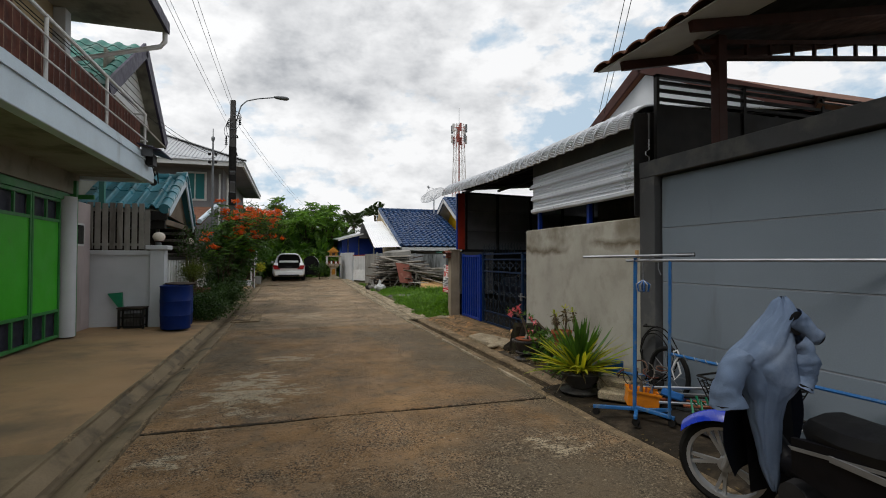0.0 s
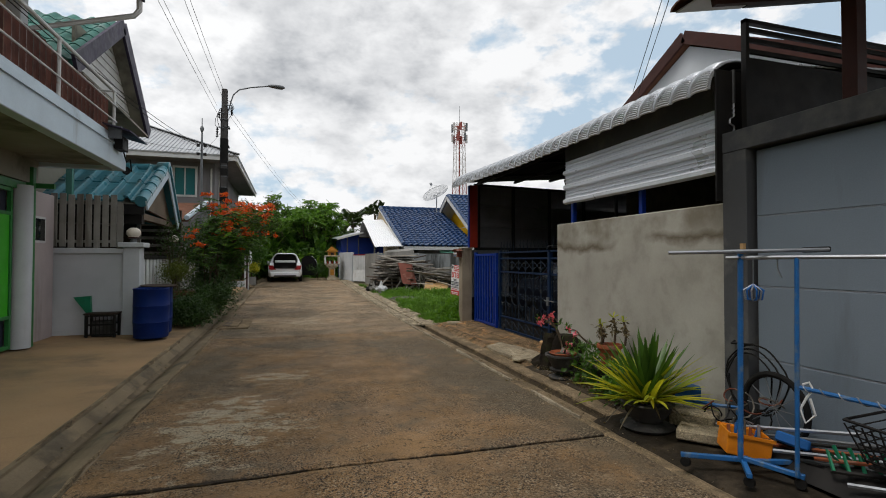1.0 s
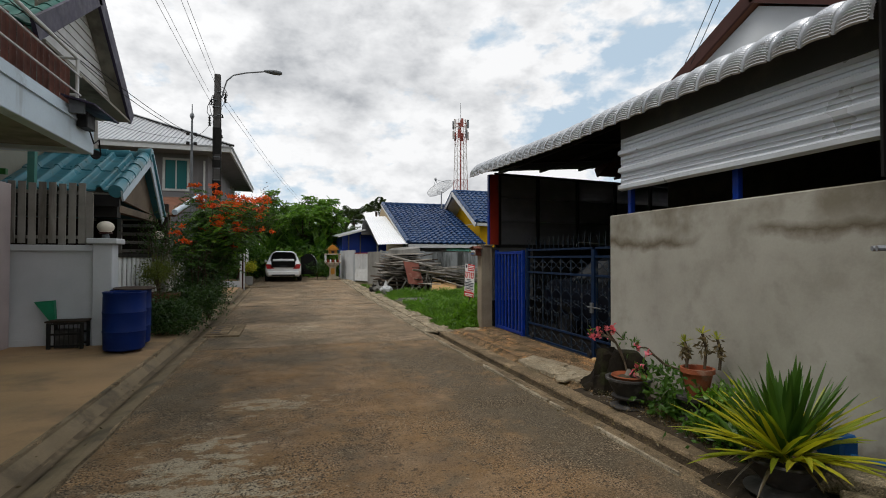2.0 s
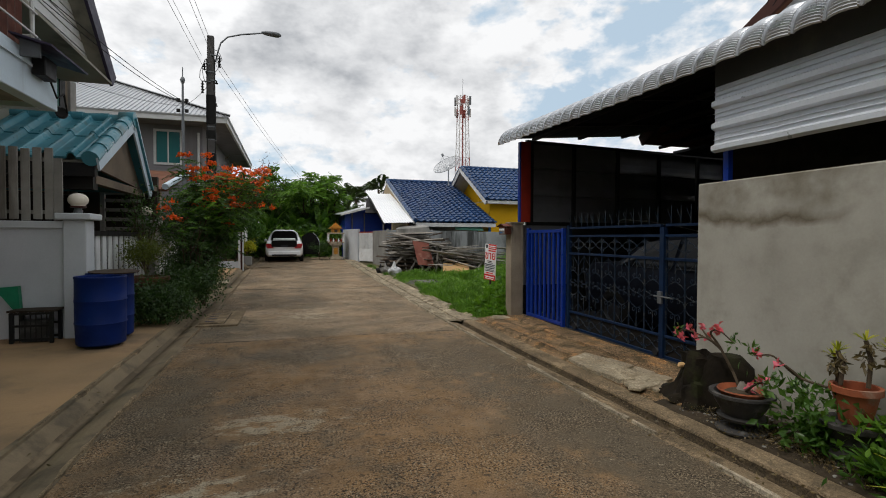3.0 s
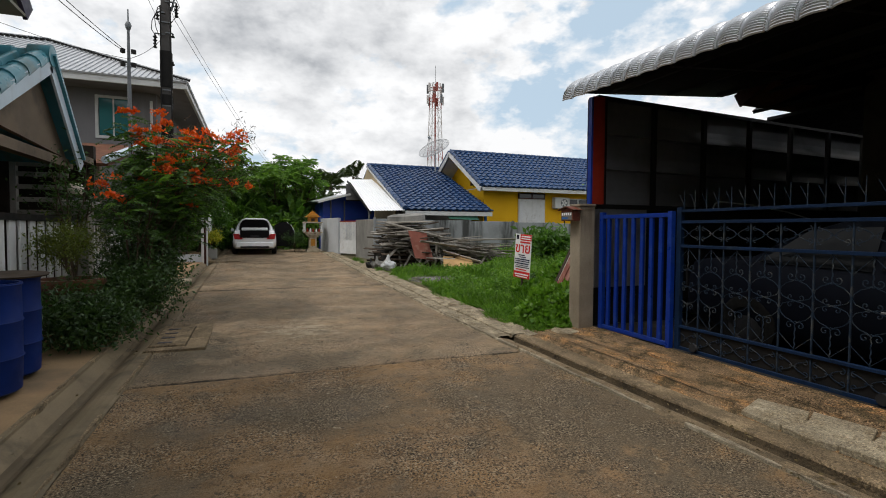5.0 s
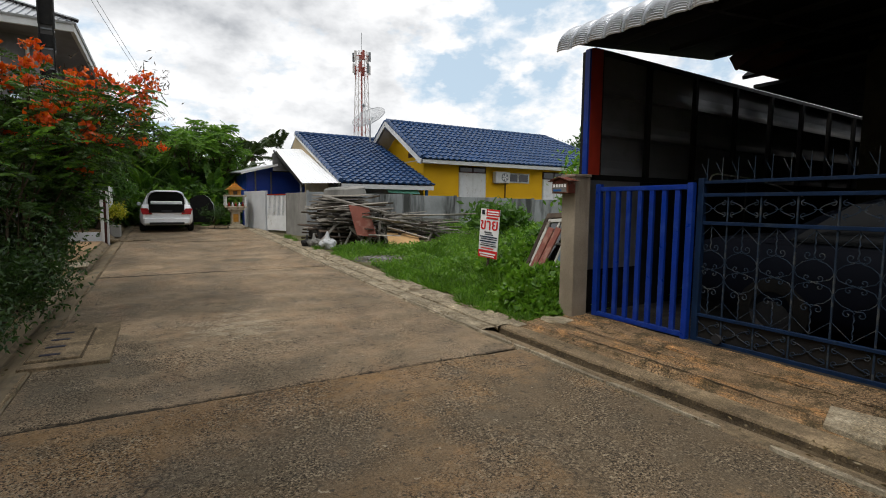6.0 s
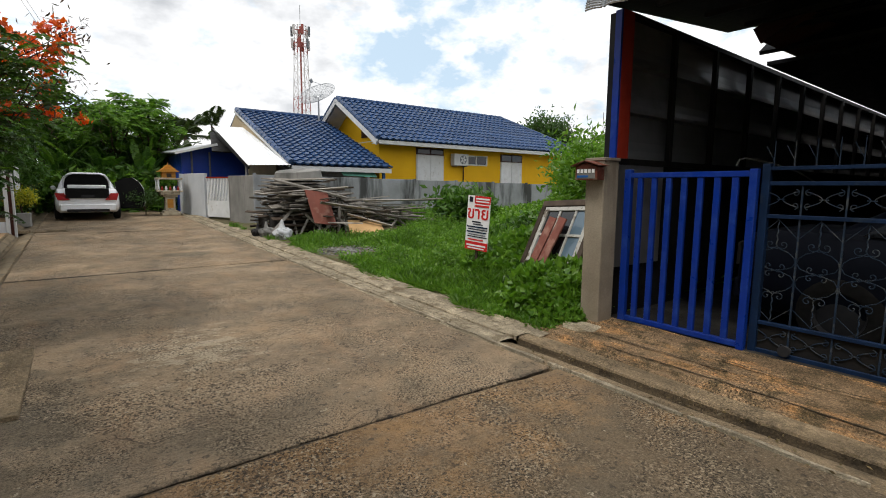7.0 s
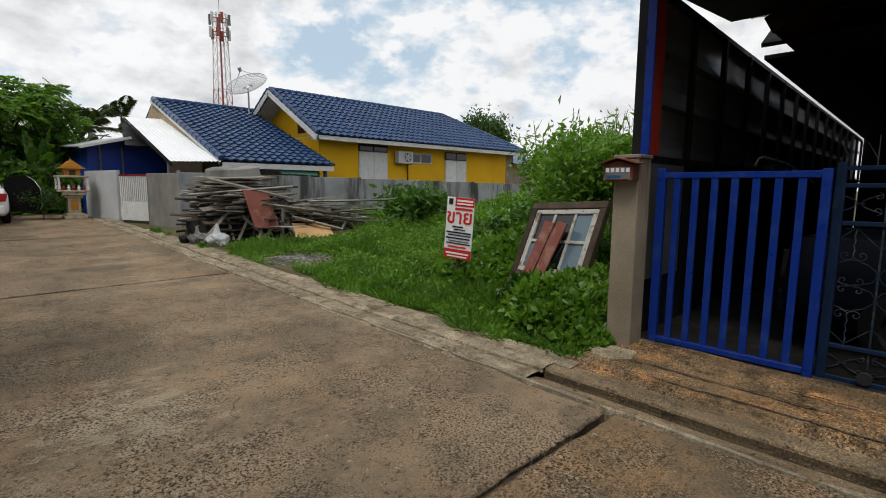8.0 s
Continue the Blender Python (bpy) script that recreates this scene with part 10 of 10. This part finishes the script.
pb = thing("peacock_bush", (-1.75, 15.0, 0.05), "tall feathery bush with orange-red flower clusters", "bush")
rngp = random.Random(21)
tips = []
for bx_, by_ in ((-1.80, 14.7), (-1.62, 15.2), (-1.85, 15.6), (-1.55, 15.0)):
    bm = B()
    for k in range(7):
        a = rngp.uniform(0, 6.28)
        rr = rngp.uniform(0.25, 1.0)
        e = Vector((bx_ + 0.36 + rr * 0.85 * math.cos(a), by_ + rr * math.sin(a) * 1.1, rngp.uniform(1.35, 2.75)))
        m_ = Vector((bx_ + 0.35 * rr * math.cos(a), by_ + 0.35 * rr * math.sin(a), e.z * 0.55))
        tube(bm, [(bx_, by_, 0.05), m_, e], 0.016, 6, 0.005)
        tips.append((m_, e))
        e2 = e + Vector((rngp.gauss(0, 0.3), rngp.gauss(0, 0.3), rngp.uniform(0.0, 0.35)))
        tube(bm, [m_.lerp(e, 0.6), e2], 0.008, 5, 0.003)
        tips.append((m_.lerp(e, 0.6), e2))
    part("stem", bm, BARK, pb)
# Foliage colours darken downward, painting the shade within the bush.
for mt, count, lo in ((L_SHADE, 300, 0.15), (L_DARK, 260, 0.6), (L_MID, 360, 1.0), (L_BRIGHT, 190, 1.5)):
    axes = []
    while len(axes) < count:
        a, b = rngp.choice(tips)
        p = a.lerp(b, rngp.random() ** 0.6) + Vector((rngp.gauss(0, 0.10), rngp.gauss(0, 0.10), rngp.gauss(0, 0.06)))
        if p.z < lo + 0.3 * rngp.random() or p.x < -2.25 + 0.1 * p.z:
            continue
        h_ = rngp.uniform(0, 6.28)
        axes.append((p, (math.cos(h_), math.sin(h_), rngp.uniform(-0.25, 0.6)), rngp.uniform(0.22, 0.42), rngp.uniform(0.1, 0.5)))
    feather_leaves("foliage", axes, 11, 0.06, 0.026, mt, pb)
def bloom(at, wide, n, name="bloom"):
    P = np.array(at) + RNG.normal(size=(n, 3)) * np.array([wide, wide, wide * 0.42])
    part(name, leaf_mesh(name, P, rand_dirs(n, 0.5), 0.056, 0.046, PETAL_O), PETAL_O, pb, "orange-red flowers")["kind"] = "stuff"


for k, (a, b) in enumerate(tips):
    if b.z > 1.6 and rngp.random() < 0.9:
        bloom(b + Vector((0, 0, 0.14)), rngp.uniform(0.040, 0.062), 42)
        if rngp.random() < 0.4:
            bloom(b + Vector((rngp.gauss(0, 0.28), rngp.gauss(0, 0.28), rngp.uniform(-0.1, 0.3))), 0.036, 26)
# open sprays of seed pods and petals over the lane
for k in range(40):
    bm = B()
    x, y = -0.95 + rngp.uniform(-0.7, 0.75), 15.2 + rngp.uniform(-0.7, 0.7)
    e = Vector((x, y, rngp.uniform(2.1, 3.05)))
    tube(bm, [(-1.4, 15.0, 1.7), Vector((-1.4, 15.0, 1.7)).lerp(e, 0.6) + Vector((0, 0, 0.15)), e], 0.007, 5, 0.003)
    part("spray", bm, BARK, pb)
    n = 16
    P = np.array(e) + RNG.normal(size=(n, 3)) * np.array([0.10, 0.10, 0.09])
    part("pod_spray", leaf_mesh("pod_spray", P, rand_dirs(n, -0.2), 0.075, 0.016, BARK), BARK, pb)["kind"] = "stuff"
    if k % 2:
        bloom(e, 0.045, 22, "spray_bloom")

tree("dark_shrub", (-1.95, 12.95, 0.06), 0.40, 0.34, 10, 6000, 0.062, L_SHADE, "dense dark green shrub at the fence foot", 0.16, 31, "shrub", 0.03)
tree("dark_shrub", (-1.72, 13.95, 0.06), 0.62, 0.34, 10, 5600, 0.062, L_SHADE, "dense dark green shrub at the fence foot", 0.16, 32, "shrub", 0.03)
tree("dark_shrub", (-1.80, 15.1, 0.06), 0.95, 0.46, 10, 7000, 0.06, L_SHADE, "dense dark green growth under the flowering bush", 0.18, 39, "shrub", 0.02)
tree("yellow_shrub", (-2.27, 13.6, 0.70), 0.62, 0.26, 8, 2600, 0.045, L_OLIVE, "yellow-green shrub growing in a terracotta tub", 0.10, 33, "shrub", 0.02)
pot("terracotta_tub", [(0, 0), (0.24, 0), (0.26, 0.45), (0.34, 0.62), (0.37, 0.66), (0.37, 0.72), (0.31, 0.72), (0.3, 0.64), (0, 0.64)], -2.27, 13.6, 0.06, GLAZE, "broad brown glazed tub on the path")
tree("climber", (-2.5, 14.9, 0.06), 2.1, 0.35, 8, 800, 0.07, L_DARK, "dark climbing shrub at the porch corner", 0.16, 34, "shrub", 0.03)
tree("dark_shrub", (-2.1, 17.2, 0.1), 1.9, 0.6, 10, 5200, 0.07, L_SHADE, "dense dark green shrub along the path", 0.22, 35, "shrub", 0.04)
tree("dark_shrub", (-2.2, 19.3, 0.15), 2.2, 0.6, 10, 4200, 0.10, L_MID, "green shrub along the path", 0.25, 36, "shrub", 0.04)
tree("potted_shrub", (-1.64, 27.1, 0.45), 0.7, 0.3, 8, 1300, 0.085, L_YELLOW, "yellow-leaved shrub in a square grey pot", 0.09, 37, "shrub", 0.02)
tagged(part("square_pot", boxes((-1.84, -1.44, 26.9, 27.3, 0.22, 0.62)), OLDCON, bevel=0.02), "square grey cement plant pot beside the gutter", "plant pot")
tree("green_shrub", (-2.25, 25.0, 0.3), 1.15, 0.35, 8, 2600, 0.10, L_DARK, "dark shrub behind white fence panels", 0.16, 38, "shrub", 0.03)
flag("cement_patch", [(-1.85, 18.6), (-1.5, 18.9), (-1.55, 19.6), (-1.9, 19.8), (-2.2, 19.2)], gz(19) + 0.07, 0.02, PALE, "pale loose cement slab on the path", "paving slab")

# woods at the end of the lane
FT = [((-2.7, 31.0), 3.6, 1.3, L_MID, 0.16), ((-4.4, 36.0), 4.6, 2.0, L_DARK, 0.18), ((-1.7, 35.5), 3.9, 1.6, L_MID, 0.17), ((2.6, 38.5), 3.6, 1.4, L_MID, 0.17), ((-0.3, 42.0), 4.6, 2.4, L_DARK, 0.20), ((-2.3, 29.4), 1.9, 0.7, L_MID, 0.13), ((-6.0, 44.0), 5.0, 3.0, L_MID, 0.22), ((0.6, 35.0), 2.5, 1.5, L_DARK, 0.17)]
for k, ((x, y), h, s_, mt, sz) in enumerate(FT):
    tree("roadside_tree", (x, y, gz(y)), h * 0.84, s_, 18, 6500, sz * 1.7, mt, "leafy dark green tree at the end of the lane", 0.24 * s_ ** 0.5, 50 + k, "tree", 0.10, 0.25, 0.22)


def feathery_tree(base, height, spread, sprays, seed, material, label):
    """A light acacia-like tree: thin limbs ending in drooping pads of feather leaves, with sky between them."""
    rg = random.Random(seed)
    t = thing("feathery_tree", base, label, "tree")
    bm = B()
    ends = []
    crown = Vector(base) + Vector((0, 0, height * 0.42))
    tube(bm, [base, Vector(base).lerp(crown, 0.5) + Vector((0.08, 0.05, 0)), crown], 0.10, 8, 0.07)
    for k in range(11):
        a = 6.283 * k / 11 + rg.uniform(-0.3, 0.3)
        out = spread * rg.uniform(0.35, 1.0)
        e = crown + Vector((math.cos(a) * out, math.sin(a) * out, height * rg.uniform(0.08, 0.5)))
        m_ = crown.lerp(e, 0.5) + Vector((0, 0, 0.10 * height))
        tube(bm, [crown - Vector((0, 0, 0.1 * height * rg.random())), m_, e], 0.045, 6, 0.012)
        ends += [(m_, e)]
        for q in range(3):
            e2 = e + Vector((rg.gauss(0, 0.28) * spread, rg.gauss(0, 0.28) * spread, rg.uniform(-0.05, 0.14) * height))
            tube(bm, [m_.lerp(e, 0.65), e2], 0.015, 5, 0.005)
            ends.append((m_.lerp(e, 0.65), e2))
    part("trunk", bm, BARK, t, smooth=True)
    for mt, share in ((material, 0.85), (L_MID, 0.15)):
        axes = []
        for k in range(int(sprays * share)):
            a, b = rg.choice(ends)
            p = a.lerp(b, rg.random() ** 0.45) + Vector((rg.gauss(0, 0.10), rg.gauss(0, 0.10), rg.gauss(0, 0.05)))
            d = (b - a).normalized() * 0.7 + Vector((rg.gauss(0, 0.7), rg.gauss(0, 0.7), rg.uniform(-0.3, 0.2)))
            axes.append((p, d, rg.uniform(0.4, 0.75), rg.uniform(0.2, 0.7)))
        feather_leaves("crown", axes, 12, 0.16, 0.055, mt, t)


feathery_tree((1.0, 34.2, gz(34)), 5.3, 1.85, 1150, 5, L_BRIGHT, "light feathery tree leaning over the lane's end")
feathery_tree((-0.5, 36.8, gz(36)), 4.7, 1.6, 700, 6, L_BRIGHT, "light feathery tree among the dark undergrowth")
feathery_tree((2.5, 34.4, gz(34)), 4.3, 1.1, 380, 7, L_BRIGHT, "slender feathery tree beside the banana clump")
tuft("undergrowth", 0.2, 33.4, gz(33), 4.6, 1.4, 1.7, 4200, 0.34, L_MID, "dense dark undergrowth closing the lane", "undergrowth", "stuff", 0.3)
tuft("undergrowth", 0.4, 33.0, gz(33), 4.2, 1.2, 1.5, 2600, 0.42, L_BRIGHT, "broad-leaved undergrowth closing the lane", "undergrowth", "stuff", 0.5)
tuft("undergrowth", -3.2, 31.6, gz(31), 1.2, 2.2, 1.8, 4000, 0.2, L_MID, "dense undergrowth beside the fence", "undergrowth", "stuff", 0.3)
tree("round_shrub", (1.62, 29.7, gz(29.7)), 0.75, 0.32, 9, 2600, 0.08, L_DARK, "clipped dark shrub beside the shrine", 0.12, 71, "shrub", 0.02)


def palm(name, base, height, fronds, length, material, label, leaf=0.5, lw=0.05, seed=1, droop=0.38):
    rg = random.Random(seed)
    t = thing(name, base, label, "palm")
    top = Vector(base) + Vector((rg.gauss(0, 0.2), rg.gauss(0, 0.2), height))
    bm = B()
    tube(bm, [base, Vector(base).lerp(top, 0.5) + Vector((0.1, 0, 0)), top], 0.16, 8, 0.10)
    part("trunk", bm, BARK, t)
    for k in range(fronds):
        a = 6.283 * k / fronds + rg.uniform(-0.25, 0.25)
        rise = rg.uniform(0.2, 1.25)
        ln = length * rg.uniform(0.75, 1.1)
        pts = [top + Vector((math.cos(a) * ln * f * math.cos(rise), math.sin(a) * ln * f * math.cos(rise), ln * f * math.sin(rise) - droop * ln * f * f)) for f in [q / 9 for q in range(10)]]
        bm = B()
        tube(bm, pts, 0.022, 4, 0.006)
        fr = part("frond", bm, material, t)
        Pp, Dd, Ll = [], [], []
        side = Vector((-math.sin(a), math.cos(a), 0))
        for q in range(24):
            f = 0.12 + 0.86 * q / 24
            i = min(8, int(f * 9))
            p = pts[i].lerp(pts[i + 1], f * 9 - i)
            d = (pts[i + 1] - pts[i]).normalized()
            for s in (-1, 1):
                Pp.append(p)
                Dd.append(d * 0.6 + side * s + Vector((0, 0, -0.35)))
                Ll.append(leaf * (0.35 + 1.0 * math.sin(math.pi * (0.15 + 0.8 * f))))
        part("frond_blade", leaf_mesh("frond_blade", np.array(Pp), np.array(Dd), np.array(Ll), lw, material, droop=0.2), material, fr)


palm("palm_tree", (5.2, 43.0, 0.5), 3.9, 11, 2.6, L_PALM, "dark palm behind the shed", 0.5, 0.04, 4)
palm("palm_tree", (8.4, 50.0, 0.5), 5.4, 11, 2.4, L_PALM, "dark palm behind the blue roof", 0.5, 0.04, 5)
palm("palm_tree", (6.6, 40.0, 0.5), 3.2, 10, 1.8, L_PALM, "dark palm behind the shed", 0.4, 0.035, 6)


def banana(base, n, h, seed, label, leaf=None, steep=0.6):
    """A banana plant: sheathed stem and long torn blades, the young ones upright, the old ones arching over."""
    rg = random.Random(seed)
    t = thing("banana_plant", base, label, "banana plant")
    bm = B()
    tube(bm, [base, Vector(base) + Vector((0, 0, h))], 0.12, 8, 0.08)
    part("stem", bm, L_MID, t)
    top = Vector(base) + Vector((0, 0, h * 0.92))
    for k in range(n):
        a = 6.283 * k / n + rg.uniform(-0.3, 0.3)
        ln, rise, droop = rg.uniform(1.5, 2.3), rg.uniform(steep, 1.45), rg.uniform(0.12, 0.55)
        d, s = Vector((math.cos(a), math.sin(a), 0)), Vector((-math.sin(a), math.cos(a), 0))
        at_ = [top + d * (ln * f * math.cos(rise)) + Vector((0, 0, ln * f * math.sin(rise) - droop * ln * f * f)) for f in [q / 14 for q in range(15)]]
        bm = B()
        tube(bm, at_, 0.022, 4, 0.005)
        w = rg.uniform(0.17, 0.25)
        for q in range(2, 14):
            f = q / 14
            wide = w * math.sin(math.pi * min(1.0, (f - 0.08) * 1.05)) ** 0.6
            for sd in (-1, 1):
                e0, e1 = rg.uniform(0.8, 1.05), rg.uniform(0.8, 1.05)
                hang = Vector((0, 0, -0.35 * wide))
                torn = 0.86 if rg.random() < 0.5 else 1.0
                b0, b1 = at_[q], at_[q].lerp(at_[q + 1], torn)
                bm.faces.new([bm.verts.new(p) for p in (b0, b1, b1 + s * sd * wide * e1 + hang, b0 + s * sd * wide * e0 + hang)])
        part("leaf", bm, leaf or (L_MID if k % 3 else L_BRIGHT), t)


banana((2.95, 37.5, 0.5), 6, 3.2, 8, "banana plant with broad dark leaves", L_PALM, 0.8)
banana((3.75, 37.0, 0.5), 6, 2.9, 9, "banana plant with broad dark leaves", L_PALM, 0.7)
banana((4.5, 38.6, 0.5), 6, 2.6, 13, "banana plant with broad dark leaves", L_PALM, 0.7)
banana((2.9, 34.0, 0.4), 8, 1.2, 10, "young banana plant with broad bright leaves", L_BRIGHT, 0.8)
banana((-0.9, 33.2, 0.4), 9, 1.5, 21, "banana plant with broad bright leaves")
banana((0.6, 33.0, 0.4), 9, 1.6, 22, "banana plant with broad bright leaves", L_MID)
banana((1.9, 33.0, 0.4), 9, 1.3, 23, "banana plant with broad bright leaves")
banana((-2.9, 29.9, 0.3), 8, 1.0, 12, "banana plant with broad leaves by the fence")
tree("round_tree", (35.0, 42.0, 0.3), 6.2, 3.2, 26, 20000, 0.38, L_DARK, "dark round-headed tree beyond the yellow house", 0.55, 90, "tree", 0.2)

# ---- empty lot: grass, creepers, weeds ----
def lot_height(x, y):
    return gz(y) + 0.02 + 0.10 * wob(x, y, 0.5) + 0.03 * min(6.0, x - 3.3)


def lot_points(n, x0=3.32, x1=17.0, y0=12.05, y1=24.8, near=1.6):
    x = x0 + (x1 - x0) * RNG.random(n) ** near
    y = y0 + (y1 - y0) * RNG.random(n) ** 1.25
    keep = ~((x > 3.4) & (x < 7.2) & (y > 20.2)) & ~((np.hypot((x - 4.0) / 1.15, (y - 17.9) / 1.35) < 0.45 + 0.6 * RNG.random(len(x)))) & (x > 3.40 + 0.12 * np.sin(y * 2.3) + 0.08 * np.sin(y * 5.1))
    x, y = x[keep], y[keep]
    z = np.array([lot_height(a, b) for a, b in zip(x, y)])
    return np.stack([x, y, z], 1)


P = lot_points(70000)
hgt = np.array([0.09 + 0.24 * max(0.0, 0.5 + wob(a * 0.9, b * 0.9)) * min(1.0, 0.25 + (a - 3.3) * 0.6) for a, b, c in P])
D = rand_dirs(len(P), 0.9)
gl_ = leaf_mesh("grass", P, D, hgt * (0.7 + 0.9 * RNG.random(len(P))), 0.012 + 0.01 * RNG.random(len(P)), L_GRASS, droop=0.15)
tagged(part("grass", gl_, L_GRASS), "rough green grass over the empty lot", "grass", "", "stuff")
P = lot_points(90000, x0=3.42)
P[:, 2] += 0.03 + np.array([0.34 * max(0.0, 0.45 + wob(a * 1.3 + 5, b * 1.3)) * min(1.0, (a - 3.35) * 0.7) for a, b, c in P]) * (0.3 + 0.8 * RNG.random(len(P)))
wl = leaf_mesh("creeping_weeds", P, rand_dirs(len(P), 0.55), 0.052 * (0.5 + 1.0 * RNG.random(len(P))), 0.036 * (0.6 + 0.8 * RNG.random(len(P))), L_BRIGHT)
tagged(part("creeping_weeds", wl, L_BRIGHT), "bright green creeping weeds over the lot", "weeds", "", "stuff")


def weed_clump(cx, cy, r, h, n, size, material, label, name="weed_clump"):
    a = RNG.random(n) * 6.283
    q = RNG.random(n) ** 0.5
    P = np.stack([cx + r * q * np.cos(a), cy + r * q * np.sin(a), np.zeros(n)], 1)
    top = h * (1 - 0.7 * q ** 2) * (0.75 + 0.35 * np.array([wob(x_ * 2.5, y_ * 2.5) for x_, y_, z_ in P]))
    P[:, 2] = gz(cy) + 0.04 + np.maximum(0.03, top) * RNG.random(n) ** 0.45
    ob = part(name, leaf_mesh(name, P, rand_dirs(n, 0.25), size * (0.6 + 0.8 * RNG.random(n)), size * 0.72 * (0.6 + 0.8 * RNG.random(n)), material), material)
    return tagged(ob, label, "weeds", "", "stuff")


weed_clump(4.22, 12.66, 0.66, 0.66, 3600, 0.10, L_BRIGHT, "broad-leaved creeper heaped at the gate pillar")
weed_clump(4.72, 13.2, 0.60, 0.66, 3000, 0.095, L_MID, "broad-leaved creeper heaped round the old window")
weed_clump(3.92, 12.36, 0.42, 0.35, 1300, 0.09, L_BRIGHT, "broad-leaved creeper spilling to the gutter")
weed_clump(5.9, 14.6, 1.3, 0.9, 5200, 0.11, L_BRIGHT, "high tangle of bright weeds")
weed_clump(7.6, 15.5, 1.8, 1.1, 7000, 0.12, L_MID, "high tangle of green weeds")
rw = random.Random(44)
for k in range(26):
    cx, cy = 4.0 + 6.5 * rw.random() ** 1.2, 12.9 + 8.5 * rw.random()
    if (3.4 < cx < 7.2 and cy > 19.8) or math.hypot(cx - 4.1, cy - 18.2) < 1.4 or (abs(cx - 4.6) < 0.35 and cy < 14.9):
        continue
    weed_clump(cx, cy, rw.uniform(0.35, 0.9), rw.uniform(0.15, 0.42) * min(1.3, 0.5 + (cx - 3.4) * 0.3), int(rw.uniform(500, 1100)), rw.uniform(0.06, 0.11), rw.choice((L_MID, L_BRIGHT, L_GRASS, L_DARK)), rw.choice(("low mound of mixed green weeds", "patch of creeping weeds in the grass")))
weed_clump(10.5, 19.5, 2.2, 0.9, 6000, 0.13, L_BRIGHT, "high tangle of bright weeds")
weed_clump(13.5, 18.5, 2.6, 1.2, 6000, 0.15, L_MID, "high tangle of green weeds")
weed_clump(16.5, 22.0, 2.6, 1.3, 5000, 0.16, L_BRIGHT, "high tangle of bright weeds")
tree("tall_shrub", (8.5, 15.2, 0.05), 2.0, 0.8, 14, 7600, 0.125, L_BRIGHT, "tall bright climbing shrub with bare twigs", 0.20, 81, "shrub", 0.04)
tree("tall_shrub", (10.4, 15.9, 0.05), 2.1, 0.8, 14, 7600, 0.13, L_MID, "tall green climbing shrub with bare twigs", 0.22, 82, "shrub", 0.04)
tree("tall_shrub", (7.0, 13.9, 0.05), 1.9, 0.7, 13, 5600, 0.12, L_BRIGHT, "tall green climbing shrub with bare twigs", 0.20, 83, "shrub", 0.04)
for k in range(15):
    bm = B()
    x, y = 7.2 + rv.uniform(0, 3.4), 14.0 + rv.uniform(0, 1.8)
    z = 1.6 + rv.uniform(0, 0.5)
    top = Vector((x + rv.gauss(0, 0.22), y + 0.05, z + rv.uniform(0.8, 1.3)))
    mid = Vector((x + rv.gauss(0, 0.08), y, z + 0.5))
    tube(bm, [(x, y, 0.1), (x, y, z), mid, top], 0.014, 5, 0.005)
    for q in range(rv.randint(1, 3)):
        a = mid.lerp(top, rv.uniform(0.0, 0.7))
        tube(bm, [a, a + Vector((rv.gauss(0, 0.16), rv.gauss(0, 0.1), rv.uniform(0.18, 0.4)))], 0.007, 4, 0.003)
    tagged(part("bare_twig", bm, BARK), "bare forked twig rising from the climbing shrub", "twig", "bare twigs")
tree("lot_bush", (9.3, 21.0, 0.2), 0.85, 0.85, 9, 2000, 0.26, L_MID, "broad-leaved bush in the middle of the lot", 0.2, 84, "bush", 0.03)
weed_clump(9.3, 21.0, 1.0, 0.7, 1800, 0.14, L_MID, "weeds round the bush")
bm = B()
for k in range(260):
    a, q = rv.uniform(0, 6.28), rv.random() ** 0.8
    c = Vector((4.1 + 0.75 * q * math.cos(a), 18.2 + 0.85 * q * math.sin(a), lot_height(4.1, 18.2) + 0.015))
    s = rv.uniform(0.012, 0.035)
    box(bm, c.x - s, c.x + s, c.y - s * rv.uniform(0.6, 1.2), c.y + s, c.z - s, c.z + s * 0.6)
settle("gravel", bm, OLDCON, "loose grey stones on the bare patch", "gravel", kind="stuff")

# grit and dry leaves along the gutters
n = 1500
yy = 1.0 + 22 * RNG.random(n)
xx = np.where(RNG.random(n) < 0.88, 3.0 + 0.16 * RNG.normal(size=n), -1.55 + 0.12 * RNG.normal(size=n))
P = np.stack([xx, yy, np.array([gz(v) for v in yy]) + 0.012], 1)
dl = leaf_mesh("fallen_leaves", P, rand_dirs(n, 0.05) * np.array([1, 1, 0.2]), 0.03 * (0.5 + RNG.random(n)), 0.016, L_DRY)
tagged(part("fallen_leaves", dl, L_DRY), "dry fallen leaves and grit in the gutters", "leaf litter", "", "stuff")
